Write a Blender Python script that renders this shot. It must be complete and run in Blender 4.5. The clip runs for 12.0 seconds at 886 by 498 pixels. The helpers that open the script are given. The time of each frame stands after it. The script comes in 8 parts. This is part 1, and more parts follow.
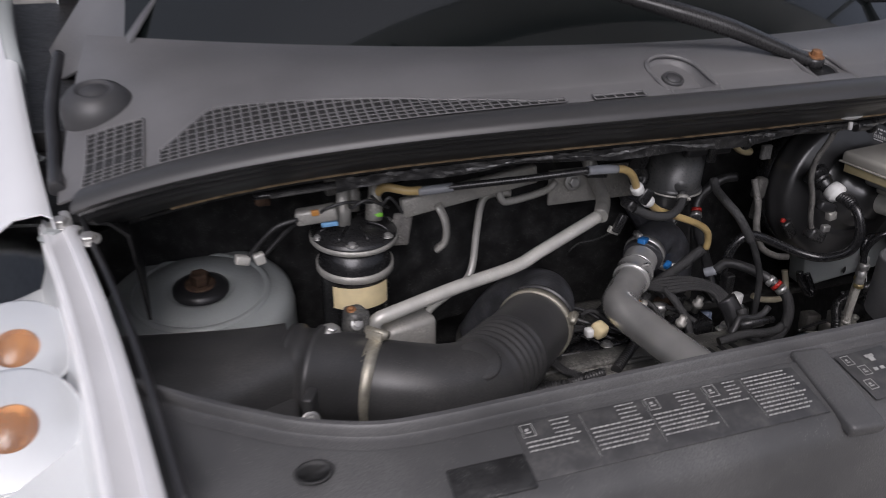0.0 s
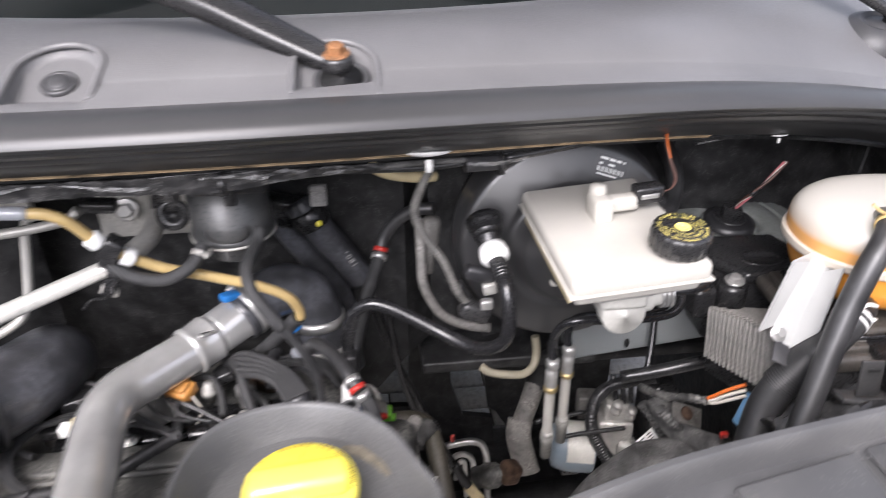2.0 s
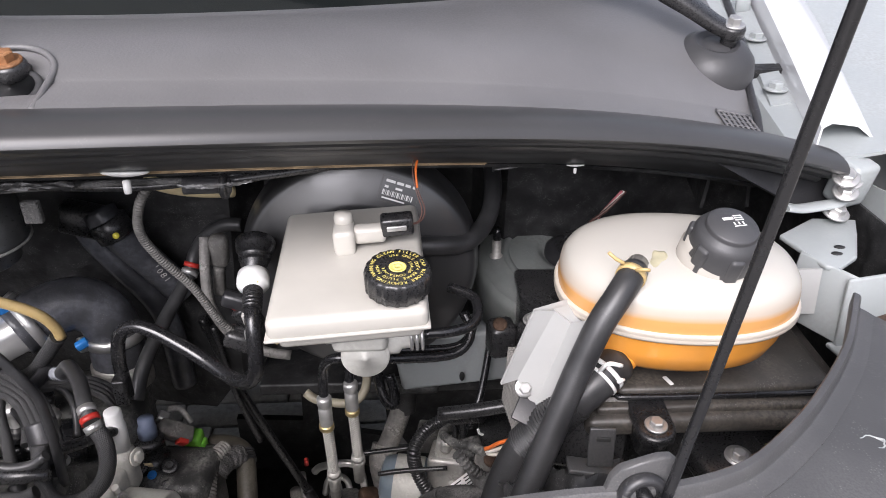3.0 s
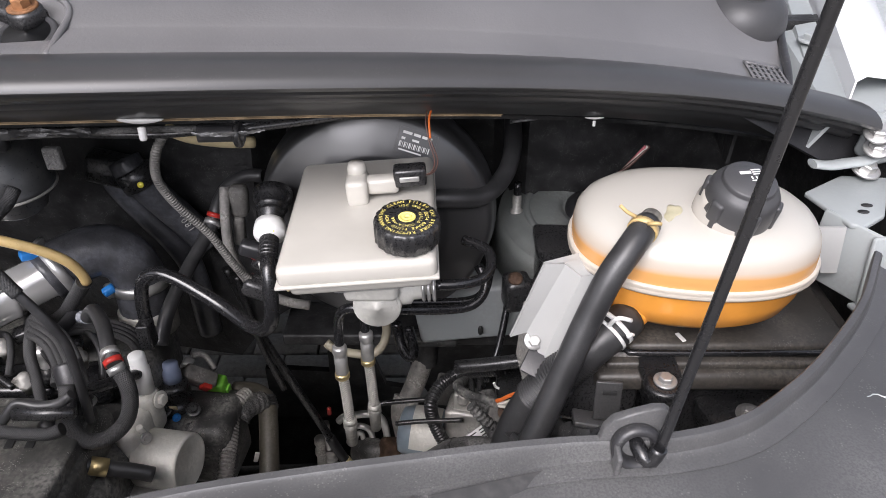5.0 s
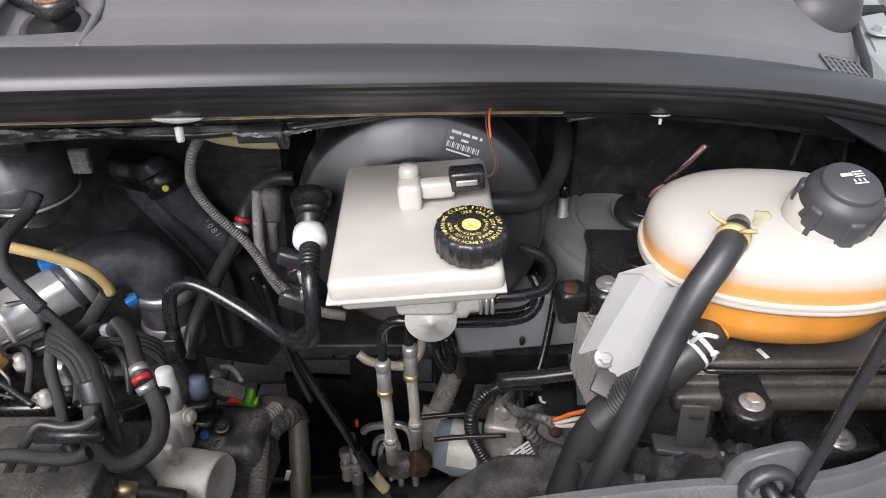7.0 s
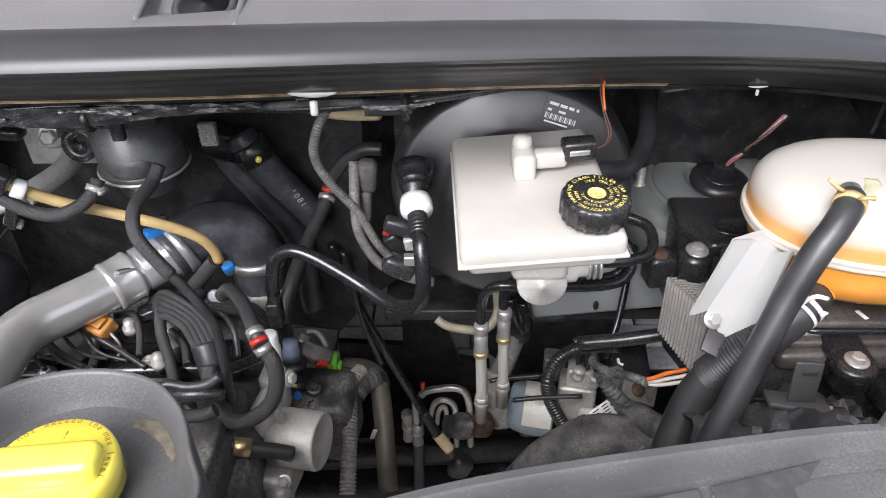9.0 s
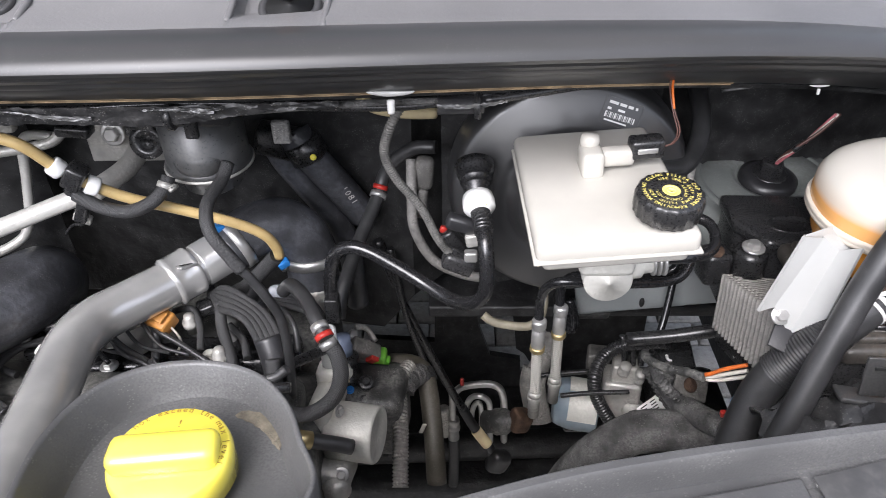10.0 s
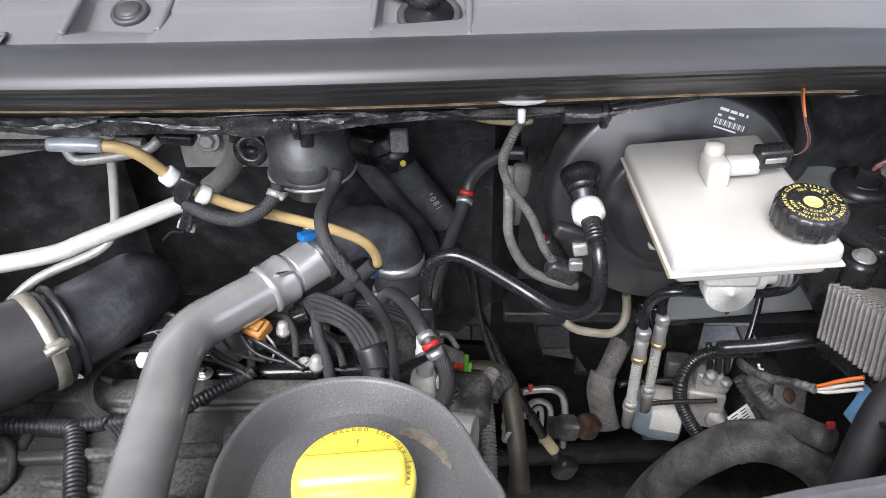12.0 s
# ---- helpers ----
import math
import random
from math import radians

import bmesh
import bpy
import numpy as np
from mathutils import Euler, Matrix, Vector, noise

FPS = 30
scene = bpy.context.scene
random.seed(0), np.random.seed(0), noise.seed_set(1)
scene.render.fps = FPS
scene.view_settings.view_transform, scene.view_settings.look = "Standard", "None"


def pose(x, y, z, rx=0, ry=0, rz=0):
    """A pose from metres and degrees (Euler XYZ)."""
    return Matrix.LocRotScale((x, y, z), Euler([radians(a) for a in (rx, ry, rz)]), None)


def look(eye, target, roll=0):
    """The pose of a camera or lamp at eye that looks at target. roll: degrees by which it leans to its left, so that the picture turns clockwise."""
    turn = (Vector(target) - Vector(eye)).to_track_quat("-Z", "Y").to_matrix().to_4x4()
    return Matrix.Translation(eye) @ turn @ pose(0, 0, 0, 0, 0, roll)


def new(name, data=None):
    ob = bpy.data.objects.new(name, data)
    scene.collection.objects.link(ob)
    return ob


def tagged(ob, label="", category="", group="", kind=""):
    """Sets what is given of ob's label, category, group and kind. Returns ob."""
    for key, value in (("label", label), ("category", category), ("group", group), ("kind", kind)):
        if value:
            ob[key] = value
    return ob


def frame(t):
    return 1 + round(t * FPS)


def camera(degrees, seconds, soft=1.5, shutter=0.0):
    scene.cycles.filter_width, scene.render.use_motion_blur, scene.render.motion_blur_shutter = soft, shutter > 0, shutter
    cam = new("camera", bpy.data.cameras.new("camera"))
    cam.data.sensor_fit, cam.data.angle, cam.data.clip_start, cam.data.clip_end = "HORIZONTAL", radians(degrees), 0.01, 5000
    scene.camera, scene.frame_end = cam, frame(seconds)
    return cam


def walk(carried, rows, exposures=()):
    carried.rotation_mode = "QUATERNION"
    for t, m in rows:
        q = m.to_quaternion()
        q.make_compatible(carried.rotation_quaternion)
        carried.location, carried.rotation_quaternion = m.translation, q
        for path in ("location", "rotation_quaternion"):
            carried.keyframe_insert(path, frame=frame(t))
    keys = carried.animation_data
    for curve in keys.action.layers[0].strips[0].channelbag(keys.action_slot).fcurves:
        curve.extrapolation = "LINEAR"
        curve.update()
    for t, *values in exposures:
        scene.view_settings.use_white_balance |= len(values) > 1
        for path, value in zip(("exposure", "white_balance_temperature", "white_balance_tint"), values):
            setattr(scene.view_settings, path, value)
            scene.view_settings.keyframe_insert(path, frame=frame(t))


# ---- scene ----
cam = camera(63.2, 12.0, soft=0.5, shutter=0.4)
METRES, EYE, TILT, LEAN, TURN = 1.55, 1.55, -27.0, 0.0, -17.0
ROWS = [
    (0.0, -0.0122, -0.0057, -0.0127, -0.23, 1.13, 0.116),
    (0.5, 0.0681, 0.0699, 0.0145, 0.667, -1.777, 0.029),
    (1.0, 0.2182, 0.0906, 0.0281, 6.409, -2.235, -2.531),
    (1.5, 0.3689, 0.1452, 0.0573, 9.487, -3.302, -4.356),
    (2.0, 0.4533, 0.2481, 0.0918, 9.737, -3.351, -4.33),
    (2.5, 0.5587, 0.3017, 0.1169, 10.168, -3.477, -4.764),
    (3.0, 0.6211, 0.3231, 0.1274, 12.593, -3.772, -6.839),
    (3.5, 0.6246, 0.3218, 0.127, 14.62, -5.12, -7.57),
    (5.5, 0.6367, 0.3309, 0.1198, 15.6, -7.44, -7.51),
    (6.0, 0.6239, 0.3516, 0.1224, 15.48, -7.42, -7.48),
    (6.5, 0.6068, 0.3552, 0.1225, 15.58, -7.35, -7.42),
    (7.0, 0.5957, 0.351, 0.1214, 15.67, -7.41, -7.32),
    (9.0, 0.5431, 0.3158, 0.1153, 16.14, -9.88, -7.03),
    (9.5, 0.5287, 0.3067, 0.1134, 16.39, -9.99, -7.06),
    (10.0, 0.5108, 0.2987, 0.1111, 16.67, -10.1, -7.09),
    (10.5, 0.4934, 0.2978, 0.1096, 16.94, -10.15, -7.13),
    (11.0, 0.4751, 0.2944, 0.1092, 17.18, -10.21, -7.14),
    (11.5, 0.4532, 0.2917, 0.1084, 17.43, -10.25, -7.12),
    (12.0, 0.4481, 0.2863, 0.109, 17.47, -10.33, -7.07),
]
EXPOSURES = [(t, e, 6260 if t < 8 else 6200 - 60 * (t - 9), 17 - 0.35 * t) for t, e in ((0.0, -0.25), (0.3, 0.3), (0.6, 1.25), (1.0, 1.77), (1.6, 1.65), (2.2, 1.3), (3.0, 1.0), (3.7, 0.9), (5.5, 0.92), (7.0, 0.98), (9.0, 1.2), (12.0, 1.34))]
walk(cam, [(t, pose(0, 0, EYE, TILT, LEAN, TURN) @ pose(METRES * x, METRES * y, METRES * z, 90 + pitch, roll, yaw)) for t, x, y, z, yaw, pitch, roll in ROWS], EXPOSURES)

# ---------------------------------------------------------------- light
world = bpy.data.worlds.new("overcast_sky")
scene.world = world
world.use_nodes = True
wn = world.node_tree.nodes
wl = world.node_tree.links
sky = wn.new("ShaderNodeTexSky")
sky.sky_type = "NISHITA"
sky.sun_disc = False
sky.sun_elevation, sky.sun_rotation = radians(52), radians(200)
sky.air_density, sky.dust_density, sky.ozone_density = 1.0, 6.0, 1.0
cloud = wn.new("ShaderNodeHueSaturation")
cloud.inputs["Saturation"].default_value = 0.45
wl.new(sky.outputs["Color"], cloud.inputs["Color"])
wl.new(cloud.outputs["Color"], wn["Background"].inputs["Color"])
wn["Background"].inputs["Strength"].default_value = 0.13

sun = new("sun", bpy.data.lights.new("sun", "SUN"))
sun.data.energy, sun.data.angle, sun.data.color = 1.4, radians(35), (1.0, 0.985, 0.99)
sun.matrix_world = look((-0.5, -2.0, 3.1), (0.62, 0.9, 1.0))


# ---------------------------------------------------------------- materials
def nodes_of(name):
    m = bpy.data.materials.new(name)
    m.use_nodes = True
    return m, m.node_tree.nodes, m.node_tree.links, m.node_tree.nodes["Principled BSDF"]


def surface(name, base, rough=0.5, metal=0.0, vary=0.25, scale=18.0, fine=260.0, bump=0.12, dust=0.0,
            dust_colour=(0.22, 0.21, 0.19), spec=0.5, coat=0.0, specks=0.0, sss=0.0, transmission=0.0, uv=False, stretch=(1, 1, 1)):
    """A weathered surface: two scales of colour change, uneven gloss, fine relief, and pale dust in patches."""
    m, n, l, p = nodes_of(name)
    tc = n.new("ShaderNodeTexCoord")
    mp = n.new("ShaderNodeMapping")
    mp.inputs["Scale"].default_value = stretch
    l.new(tc.outputs["UV" if uv else "Object"], mp.inputs["Vector"])
    big, small = n.new("ShaderNodeTexNoise"), n.new("ShaderNodeTexNoise")
    big.inputs["Scale"].default_value, big.inputs["Detail"].default_value = scale, 5
    small.inputs["Scale"].default_value, small.inputs["Detail"].default_value = fine, 3
    for t in (big, small):
        l.new(mp.outputs["Vector"], t.inputs["Vector"])
    ramp = n.new("ShaderNodeValToRGB")
    ramp.color_ramp.elements[0].position, ramp.color_ramp.elements[1].position = 0.3, 0.7
    ramp.color_ramp.elements[0].color = (*[c * (1 - vary) for c in base], 1)
    ramp.color_ramp.elements[1].color = (*[min(1, c * (1 + vary)) for c in base], 1)
    l.new(big.outputs["Fac"], ramp.inputs["Fac"])
    colour = ramp.outputs["Color"]
    rough_out = None
    if dust:
        mul = n.new("ShaderNodeMath")
        mul.operation = "MULTIPLY"
        d1 = n.new("ShaderNodeMapRange")
        d1.inputs["From Min"].default_value, d1.inputs["From Max"].default_value = 0.42, 0.72
        d1.inputs["To Max"].default_value = dust
        d2 = n.new("ShaderNodeMapRange")
        d2.inputs["From Min"].default_value, d2.inputs["From Max"].default_value = 0.35, 0.6
        l.new(big.outputs["Fac"], d1.inputs["Value"])
        l.new(small.outputs["Fac"], d2.inputs["Value"])
        l.new(d1.outputs["Result"], mul.inputs[0])
        l.new(d2.outputs["Result"], mul.inputs[1])
        mix = n.new("ShaderNodeMix")
        mix.data_type = "RGBA"
        mix.inputs["B"].default_value = (*dust_colour, 1)
        l.new(mul.outputs["Value"], mix.inputs["Factor"])
        l.new(colour, mix.inputs["A"])
        colour = mix.outputs["Result"]
    if specks:
        grit = n.new("ShaderNodeTexVoronoi")
        grit.inputs["Scale"].default_value = 480.0
        l.new(mp.outputs["Vector"], grit.inputs["Vector"])
        near = n.new("ShaderNodeMapRange")
        near.inputs["From Min"].default_value, near.inputs["From Max"].default_value = 0.1, 0.34
        near.inputs["To Min"].default_value, near.inputs["To Max"].default_value = specks, 0.0
        l.new(grit.outputs["Distance"], near.inputs["Value"])
        where = n.new("ShaderNodeMapRange")
        where.inputs["From Min"].default_value, where.inputs["From Max"].default_value = 0.5, 0.62
        patch = n.new("ShaderNodeTexNoise")
        patch.inputs["Scale"].default_value, patch.inputs["Detail"].default_value = 60.0, 4
        l.new(mp.outputs["Vector"], patch.inputs["Vector"])
        l.new(patch.outputs["Fac"], where.inputs["Value"])
        both = n.new("ShaderNodeMath")
        both.operation = "MULTIPLY"
        l.new(near.outputs["Result"], both.inputs[0])
        l.new(where.outputs["Result"], both.inputs[1])
        mix2 = n.new("ShaderNodeMix")
        mix2.data_type = "RGBA"
        mix2.inputs["B"].default_value = (0.42, 0.41, 0.38, 1)
        l.new(both.outputs["Value"], mix2.inputs["Factor"])
        l.new(colour, mix2.inputs["A"])
        colour = mix2.outputs["Result"]
    rr = n.new("ShaderNodeMapRange")
    rr.inputs["To Min"].default_value, rr.inputs["To Max"].default_value = max(0.03, rough - 0.1), min(1, rough + 0.12)
    l.new(small.outputs["Fac"], rr.inputs["Value"])
    if bump:
        l.new(rr.outputs["Result"], p.inputs["Roughness"])
    else:
        p.inputs["Roughness"].default_value = rough
    l.new(colour, p.inputs["Base Color"])
    p.inputs["Metallic"].default_value = metal
    p.inputs["Specular IOR Level"].default_value = spec
    p.inputs["Coat Weight"].default_value = coat
    p.inputs["Coat Roughness"].default_value = 0.15
    p.inputs["Transmission Weight"].default_value = transmission
    if sss:
        p.inputs["Subsurface Weight"].default_value = sss
        p.inputs["Subsurface Radius"].default_value = (0.02, 0.015, 0.01)
        p.inputs["Subsurface Scale"].default_value = 0.6
    if bump:
        b = n.new("ShaderNodeBump")
        b.inputs["Strength"].default_value, b.inputs["Distance"].default_value = bump, 0.002
        l.new(small.outputs["Fac"], b.inputs["Height"])
        l.new(b.outputs["Normal"], p.inputs["Normal"])
    return m


def woven(name, base, thread, count=26.0, bump=0.6, rough=0.6, metal=0.0):
    """A braided sleeve: two crossing sets of threads that follow the tube."""
    m, n, l, p = nodes_of(name)
    tc = n.new("ShaderNodeTexCoord")
    waves = []
    for angle in (45, -45):
        mp = n.new("ShaderNodeMapping")
        mp.inputs["Rotation"].default_value = (0, 0, radians(angle))
        l.new(tc.outputs["UV"], mp.inputs["Vector"])
        w = n.new("ShaderNodeTexWave")
        w.inputs["Scale"].default_value = count / 6.2832 * 3.1416 / 2
        w.inputs["Distortion"].default_value, w.inputs["Detail"].default_value = 0.4, 1
        l.new(mp.outputs["Vector"], w.inputs["Vector"])
        waves.append(w)
    mx = n.new("ShaderNodeMath")
    mx.operation = "MAXIMUM"
    l.new(waves[0].outputs["Fac"], mx.inputs[0])
    l.new(waves[1].outputs["Fac"], mx.inputs[1])
    mix = n.new("ShaderNodeMix")
    mix.data_type = "RGBA"
    mix.inputs["A"].default_value, mix.inputs["B"].default_value = (*base, 1), (*thread, 1)
    l.new(mx.outputs["Value"], mix.inputs["Factor"])
    l.new(mix.outputs["Result"], p.inputs["Base Color"])
    b = n.new("ShaderNodeBump")
    b.inputs["Strength"].default_value, b.inputs["Distance"].default_value = bump, 0.001
    l.new(mx.outputs["Value"], b.inputs["Height"])
    l.new(b.outputs["Normal"], p.inputs["Normal"])
    p.inputs["Roughness"].default_value, p.inputs["Metallic"].default_value = rough, metal
    return m


COWL = surface("weathered_black_trim", (0.14, 0.138, 0.14), 0.36, vary=0.12, scale=7, fine=420, bump=0.1, dust=0.12, dust_colour=(0.2, 0.2, 0.2), specks=0.08)
RUBBER = surface("black_rubber", (0.022, 0.022, 0.024), 0.36, vary=0.3, scale=12, fine=300, bump=0.06, dust=0.06, spec=0.6, specks=0.12)
SEAL = surface("worn_rubber_seal", (0.045, 0.045, 0.046), 0.36, vary=0.12, scale=5, bump=0, spec=0.5, specks=0.05)
HOSE = surface("dull_black_hose", (0.03, 0.03, 0.031), 0.4, vary=0.35, scale=30, fine=300, bump=0.05, dust=0.2, dust_colour=(0.1, 0.1, 0.098), spec=0.6, specks=0.05)
PLASTIC = surface("black_plastic", (0.018, 0.018, 0.019), 0.28, vary=0.25, scale=20, fine=500, bump=0.06, dust=0.06, spec=0.6, specks=0.12)
DUSTY = surface("dusty_grey_plastic", (0.045, 0.045, 0.044), 0.48, vary=0.45, scale=26, fine=230, bump=0.3, dust=0.95, dust_colour=(0.26, 0.255, 0.235), specks=0.8)
PANEL = surface("grained_black_panel", (0.07, 0.07, 0.071), 0.4, vary=0.2, scale=8, fine=700, bump=0.1, dust=0.4, dust_colour=(0.22, 0.217, 0.21), specks=0.18)
BLACK = surface("black_enamel", (0.014, 0.014, 0.015), 0.24, vary=0.2, scale=10, fine=300, bump=0.02, coat=0.3)
# Even base lifted over BLACK, standing in for sky sheen on the drum.
SERVO = surface("sheen_lifted_enamel", (0.032, 0.032, 0.033), 0.34, vary=0.2, scale=10, bump=0, spec=0.8, coat=0.5)
DARK = surface("dark_insulation", (0.016, 0.016, 0.0165), 0.5, vary=0.6, scale=30, fine=90, bump=0.9, dust=0.3, dust_colour=(0.07, 0.07, 0.068), specks=0.25)
BODY = surface("white_paint", (0.78, 0.79, 0.8), 0.2, vary=0.03, scale=4, fine=300, bump=0.0, coat=0.5)
PRIMER = surface("pale_grey_primer", (0.33, 0.355, 0.355), 0.36, vary=0.1, scale=11, fine=240, bump=0.05, dust=0.35, dust_colour=(0.22, 0.21, 0.19), specks=0.1)
ALU = surface("stained_aluminium", (0.57, 0.565, 0.55), 0.2, 0.6, vary=0.22, scale=12, fine=90, bump=0, spec=0.8)
CAST = surface("cast_aluminium", (0.46, 0.45, 0.42), 0.45, 0.4, vary=0.25, scale=45, fine=300, bump=0.3, dust=0.6, dust_colour=(0.16, 0.15, 0.125), specks=0.3)
DULLTUBE = surface("pale_aluminium_tube", (0.64, 0.63, 0.59), 0.35, 0.3, vary=0.16, scale=34, fine=380, bump=0.04, dust=0.35, dust_colour=(0.34, 0.31, 0.25))
STEEL = surface("zinc_steel", (0.5, 0.495, 0.48), 0.34, 0.7, vary=0.15, scale=60, fine=600, bump=0.05)
BRASS = surface("yellow_zinc", (0.62, 0.5, 0.26), 0.38, 0.85, vary=0.2, scale=70, fine=600, bump=0.08)
RUST = surface("rusty_iron", (0.075, 0.042, 0.026), 0.8, 0.2, vary=0.6, scale=70, fine=500, bump=0.5, dust=0.5, dust_colour=(0.12, 0.09, 0.06))
RUSTBOLT = surface("orange_rust", (0.26, 0.125, 0.055), 0.65, 0.3, vary=0.5, scale=120, fine=700, bump=0.4)
MILK = surface("milky_plastic", (0.45, 0.432, 0.39), 0.2, vary=0.08, scale=12, bump=0)
AGED = surface("yellowed_milky_plastic", (0.62, 0.52, 0.3), 0.3, vary=0.12, scale=14, fine=300, bump=0)
TANK = surface("frosted_tank_plastic", (0.43, 0.405, 0.36), 0.2, vary=0.1, scale=9, bump=0)
TANKSEAM = surface("pale_welded_seam", (0.52, 0.47, 0.4), 0.28, vary=0.08, scale=12, bump=0)
TANKWHITE = surface("frosted_white_plastic", (0.36, 0.362, 0.352), 0.28, vary=0.1, scale=12, bump=0)
COOLANT = surface("orange_coolant_behind_plastic", (0.74, 0.31, 0.05), 0.2, vary=0.2, scale=16, fine=300, bump=0)
YELLOW = surface("yellow_filler_plastic", (1.0, 0.82, 0.1), 0.16, coat=0.9, vary=0.08, scale=40, fine=300, bump=0.03, dust=0.1, dust_colour=(0.5, 0.35, 0.05))
TAN = surface("tan_nylon_hose", (0.52, 0.38, 0.17), 0.3, vary=0.15, scale=30, fine=400, bump=0.03, sss=0.1)
CLEAR = surface("milky_clear_sleeve", (0.5, 0.52, 0.56), 0.15, vary=0.1, scale=50, fine=400, bump=0.02, transmission=0.5)
WHITE = surface("white_nylon", (0.78, 0.78, 0.76), 0.35, vary=0.05, scale=60, fine=400, bump=0.02)
BLUE = surface("blue_plastic", (0.03, 0.22, 0.62), 0.35, vary=0.1, scale=60, fine=400, bump=0.02)
PALEBLUE = surface("pale_blue_plastic", (0.2, 0.42, 0.68), 0.4, vary=0.1, scale=60, fine=400, bump=0.02)
GREEN = surface("green_plastic", (0.2, 0.55, 0.06), 0.4, vary=0.15, scale=60, fine=400, bump=0.02)
RED = surface("red_plastic", (0.42, 0.03, 0.022), 0.35, vary=0.2, scale=60, fine=400, bump=0.02)
ORANGE = surface("orange_brown_plastic", (0.55, 0.25, 0.06), 0.45, vary=0.2, scale=60, fine=400, bump=0.05)
WIRE_ORANGE = surface("orange_wire", (0.7, 0.16, 0.03), 0.4, vary=0.1, scale=60)
WIRE_BROWN = surface("brown_wire", (0.1, 0.05, 0.04), 0.4, vary=0.1, scale=60)
WIRE_PINK = surface("pink_wire", (0.5, 0.15, 0.17), 0.6, vary=0.3, scale=200, bump=0)
WIRE_PALE = surface("pale_wire", (0.6, 0.56, 0.5), 0.4, vary=0.1, scale=60)
INK = surface("pale_print", (0.36, 0.36, 0.345), 0.6, vary=0.25, scale=200, bump=0)
GOLDINK = surface("yellow_print", (0.85, 0.72, 0.2), 0.6, vary=0.15, scale=200, bump=0)
BROWNINK = surface("brown_print", (0.3, 0.17, 0.02), 0.5, vary=0.2, scale=200, bump=0)
# Black for print and joints, also laid over holes as their shade.
DARKFILL = surface("black_print_and_hole_shade", (0.02, 0.02, 0.02), 0.6, vary=0.15, scale=200, bump=0)
LABEL = surface("dark_label_foil", (0.05, 0.05, 0.051), 0.4, vary=0.2, scale=60, bump=0.02, dust=0.2)
PAPER = surface("yellowed_paper_label", (0.72, 0.6, 0.36), 0.6, vary=0.12, scale=40, bump=0.03)
GLASS = surface("dark_windscreen", (0.006, 0.008, 0.008), 0.05, vary=0.1, scale=6, bump=0, coat=0.4)


def clear_cover(name):
    """Thin clear plastic: straight through, with a little gloss."""
    m, n, l, p = nodes_of(name)
    through_it, gloss, mix = n.new("ShaderNodeBsdfTransparent"), n.new("ShaderNodeBsdfGlossy"), n.new("ShaderNodeMixShader")
    through_it.inputs["Color"].default_value = (0.96, 0.97, 0.97, 1)
    gloss.inputs["Roughness"].default_value = 0.06
    mix.inputs["Fac"].default_value = 0.08
    l.new(through_it.outputs["BSDF"], mix.inputs[1])
    l.new(gloss.outputs["BSDF"], mix.inputs[2])
    l.new(mix.outputs["Shader"], n["Material Output"].inputs["Surface"])
    return m


HEADGLASS = clear_cover("clear_lamp_cover")
AMBER = surface("amber_bulb", (0.78, 0.3, 0.1), 0.08, vary=0.5, scale=34, bump=0, coat=0.8, transmission=0.6)
CHROME = surface("lamp_reflector", (0.94, 0.94, 0.95), 0.14, 0.5, vary=0.02, scale=30, bump=0)
FOAM = surface("torn_foam_edge", (0.3, 0.22, 0.13), 0.8, vary=0.7, scale=60, fine=400, bump=0.4, dust=0.5, dust_colour=(0.02, 0.02, 0.02))
CONCRETE = surface("concrete_paver", (0.36, 0.35, 0.33), 0.9, vary=0.3, scale=60, fine=260, bump=1.0, dust=0.7, dust_colour=(0.22, 0.21, 0.195), specks=0.5)
SOIL = surface("sand_ground", (0.2, 0.19, 0.17), 0.95, vary=0.3, scale=3, fine=120, bump=0.5)
BRAID = woven("black_textile_braid", (0.014, 0.014, 0.014), (0.05, 0.05, 0.051), 40.0, 0.5, 0.5)
STEELBRAID = woven("steel_braid", (0.3, 0.29, 0.26), (0.75, 0.73, 0.67), 20, 0.8, 0.4, 0.2)
SMOKE = surface("smoky_black_plastic", (0.055, 0.056, 0.057), 0.3, vary=0.3, scale=20, fine=300, bump=0.01, dust=0.25)
BLUEBLACK = surface("wrinkled_blue_black_rubber", (0.05, 0.051, 0.056), 0.34, vary=0.4, scale=26, fine=170, bump=0.35, dust=0.7, dust_colour=(0.13, 0.135, 0.155), specks=0.15)
DIRTYALU = surface("dirty_finned_aluminium", (0.25, 0.24, 0.225), 0.65, 0.25, vary=0.45, scale=60, fine=300, bump=0.5, dust=0.9, dust_colour=(0.085, 0.08, 0.07), specks=0.6)
PALECAST = surface("pale_cast_alloy", (0.62, 0.61, 0.56), 0.5, 0.15, vary=0.2, scale=40, fine=260, bump=0.3, dust=0.3, dust_colour=(0.25, 0.235, 0.2))
# CAST darkened for parts deep in shade, with grime on top.
DIMCAST = surface("shaded_grimy_alloy", (0.15, 0.145, 0.135), 0.6, 0.3, vary=0.5, scale=55, fine=300, bump=0.4, dust=0.9, dust_colour=(0.06, 0.056, 0.05), specks=0.4)
BAND = surface("worn_band_steel", (0.4, 0.38, 0.32), 0.42, 0.6, vary=0.35, scale=60, fine=420, bump=0.1, dust=0.5, dust_colour=(0.25, 0.2, 0.12))
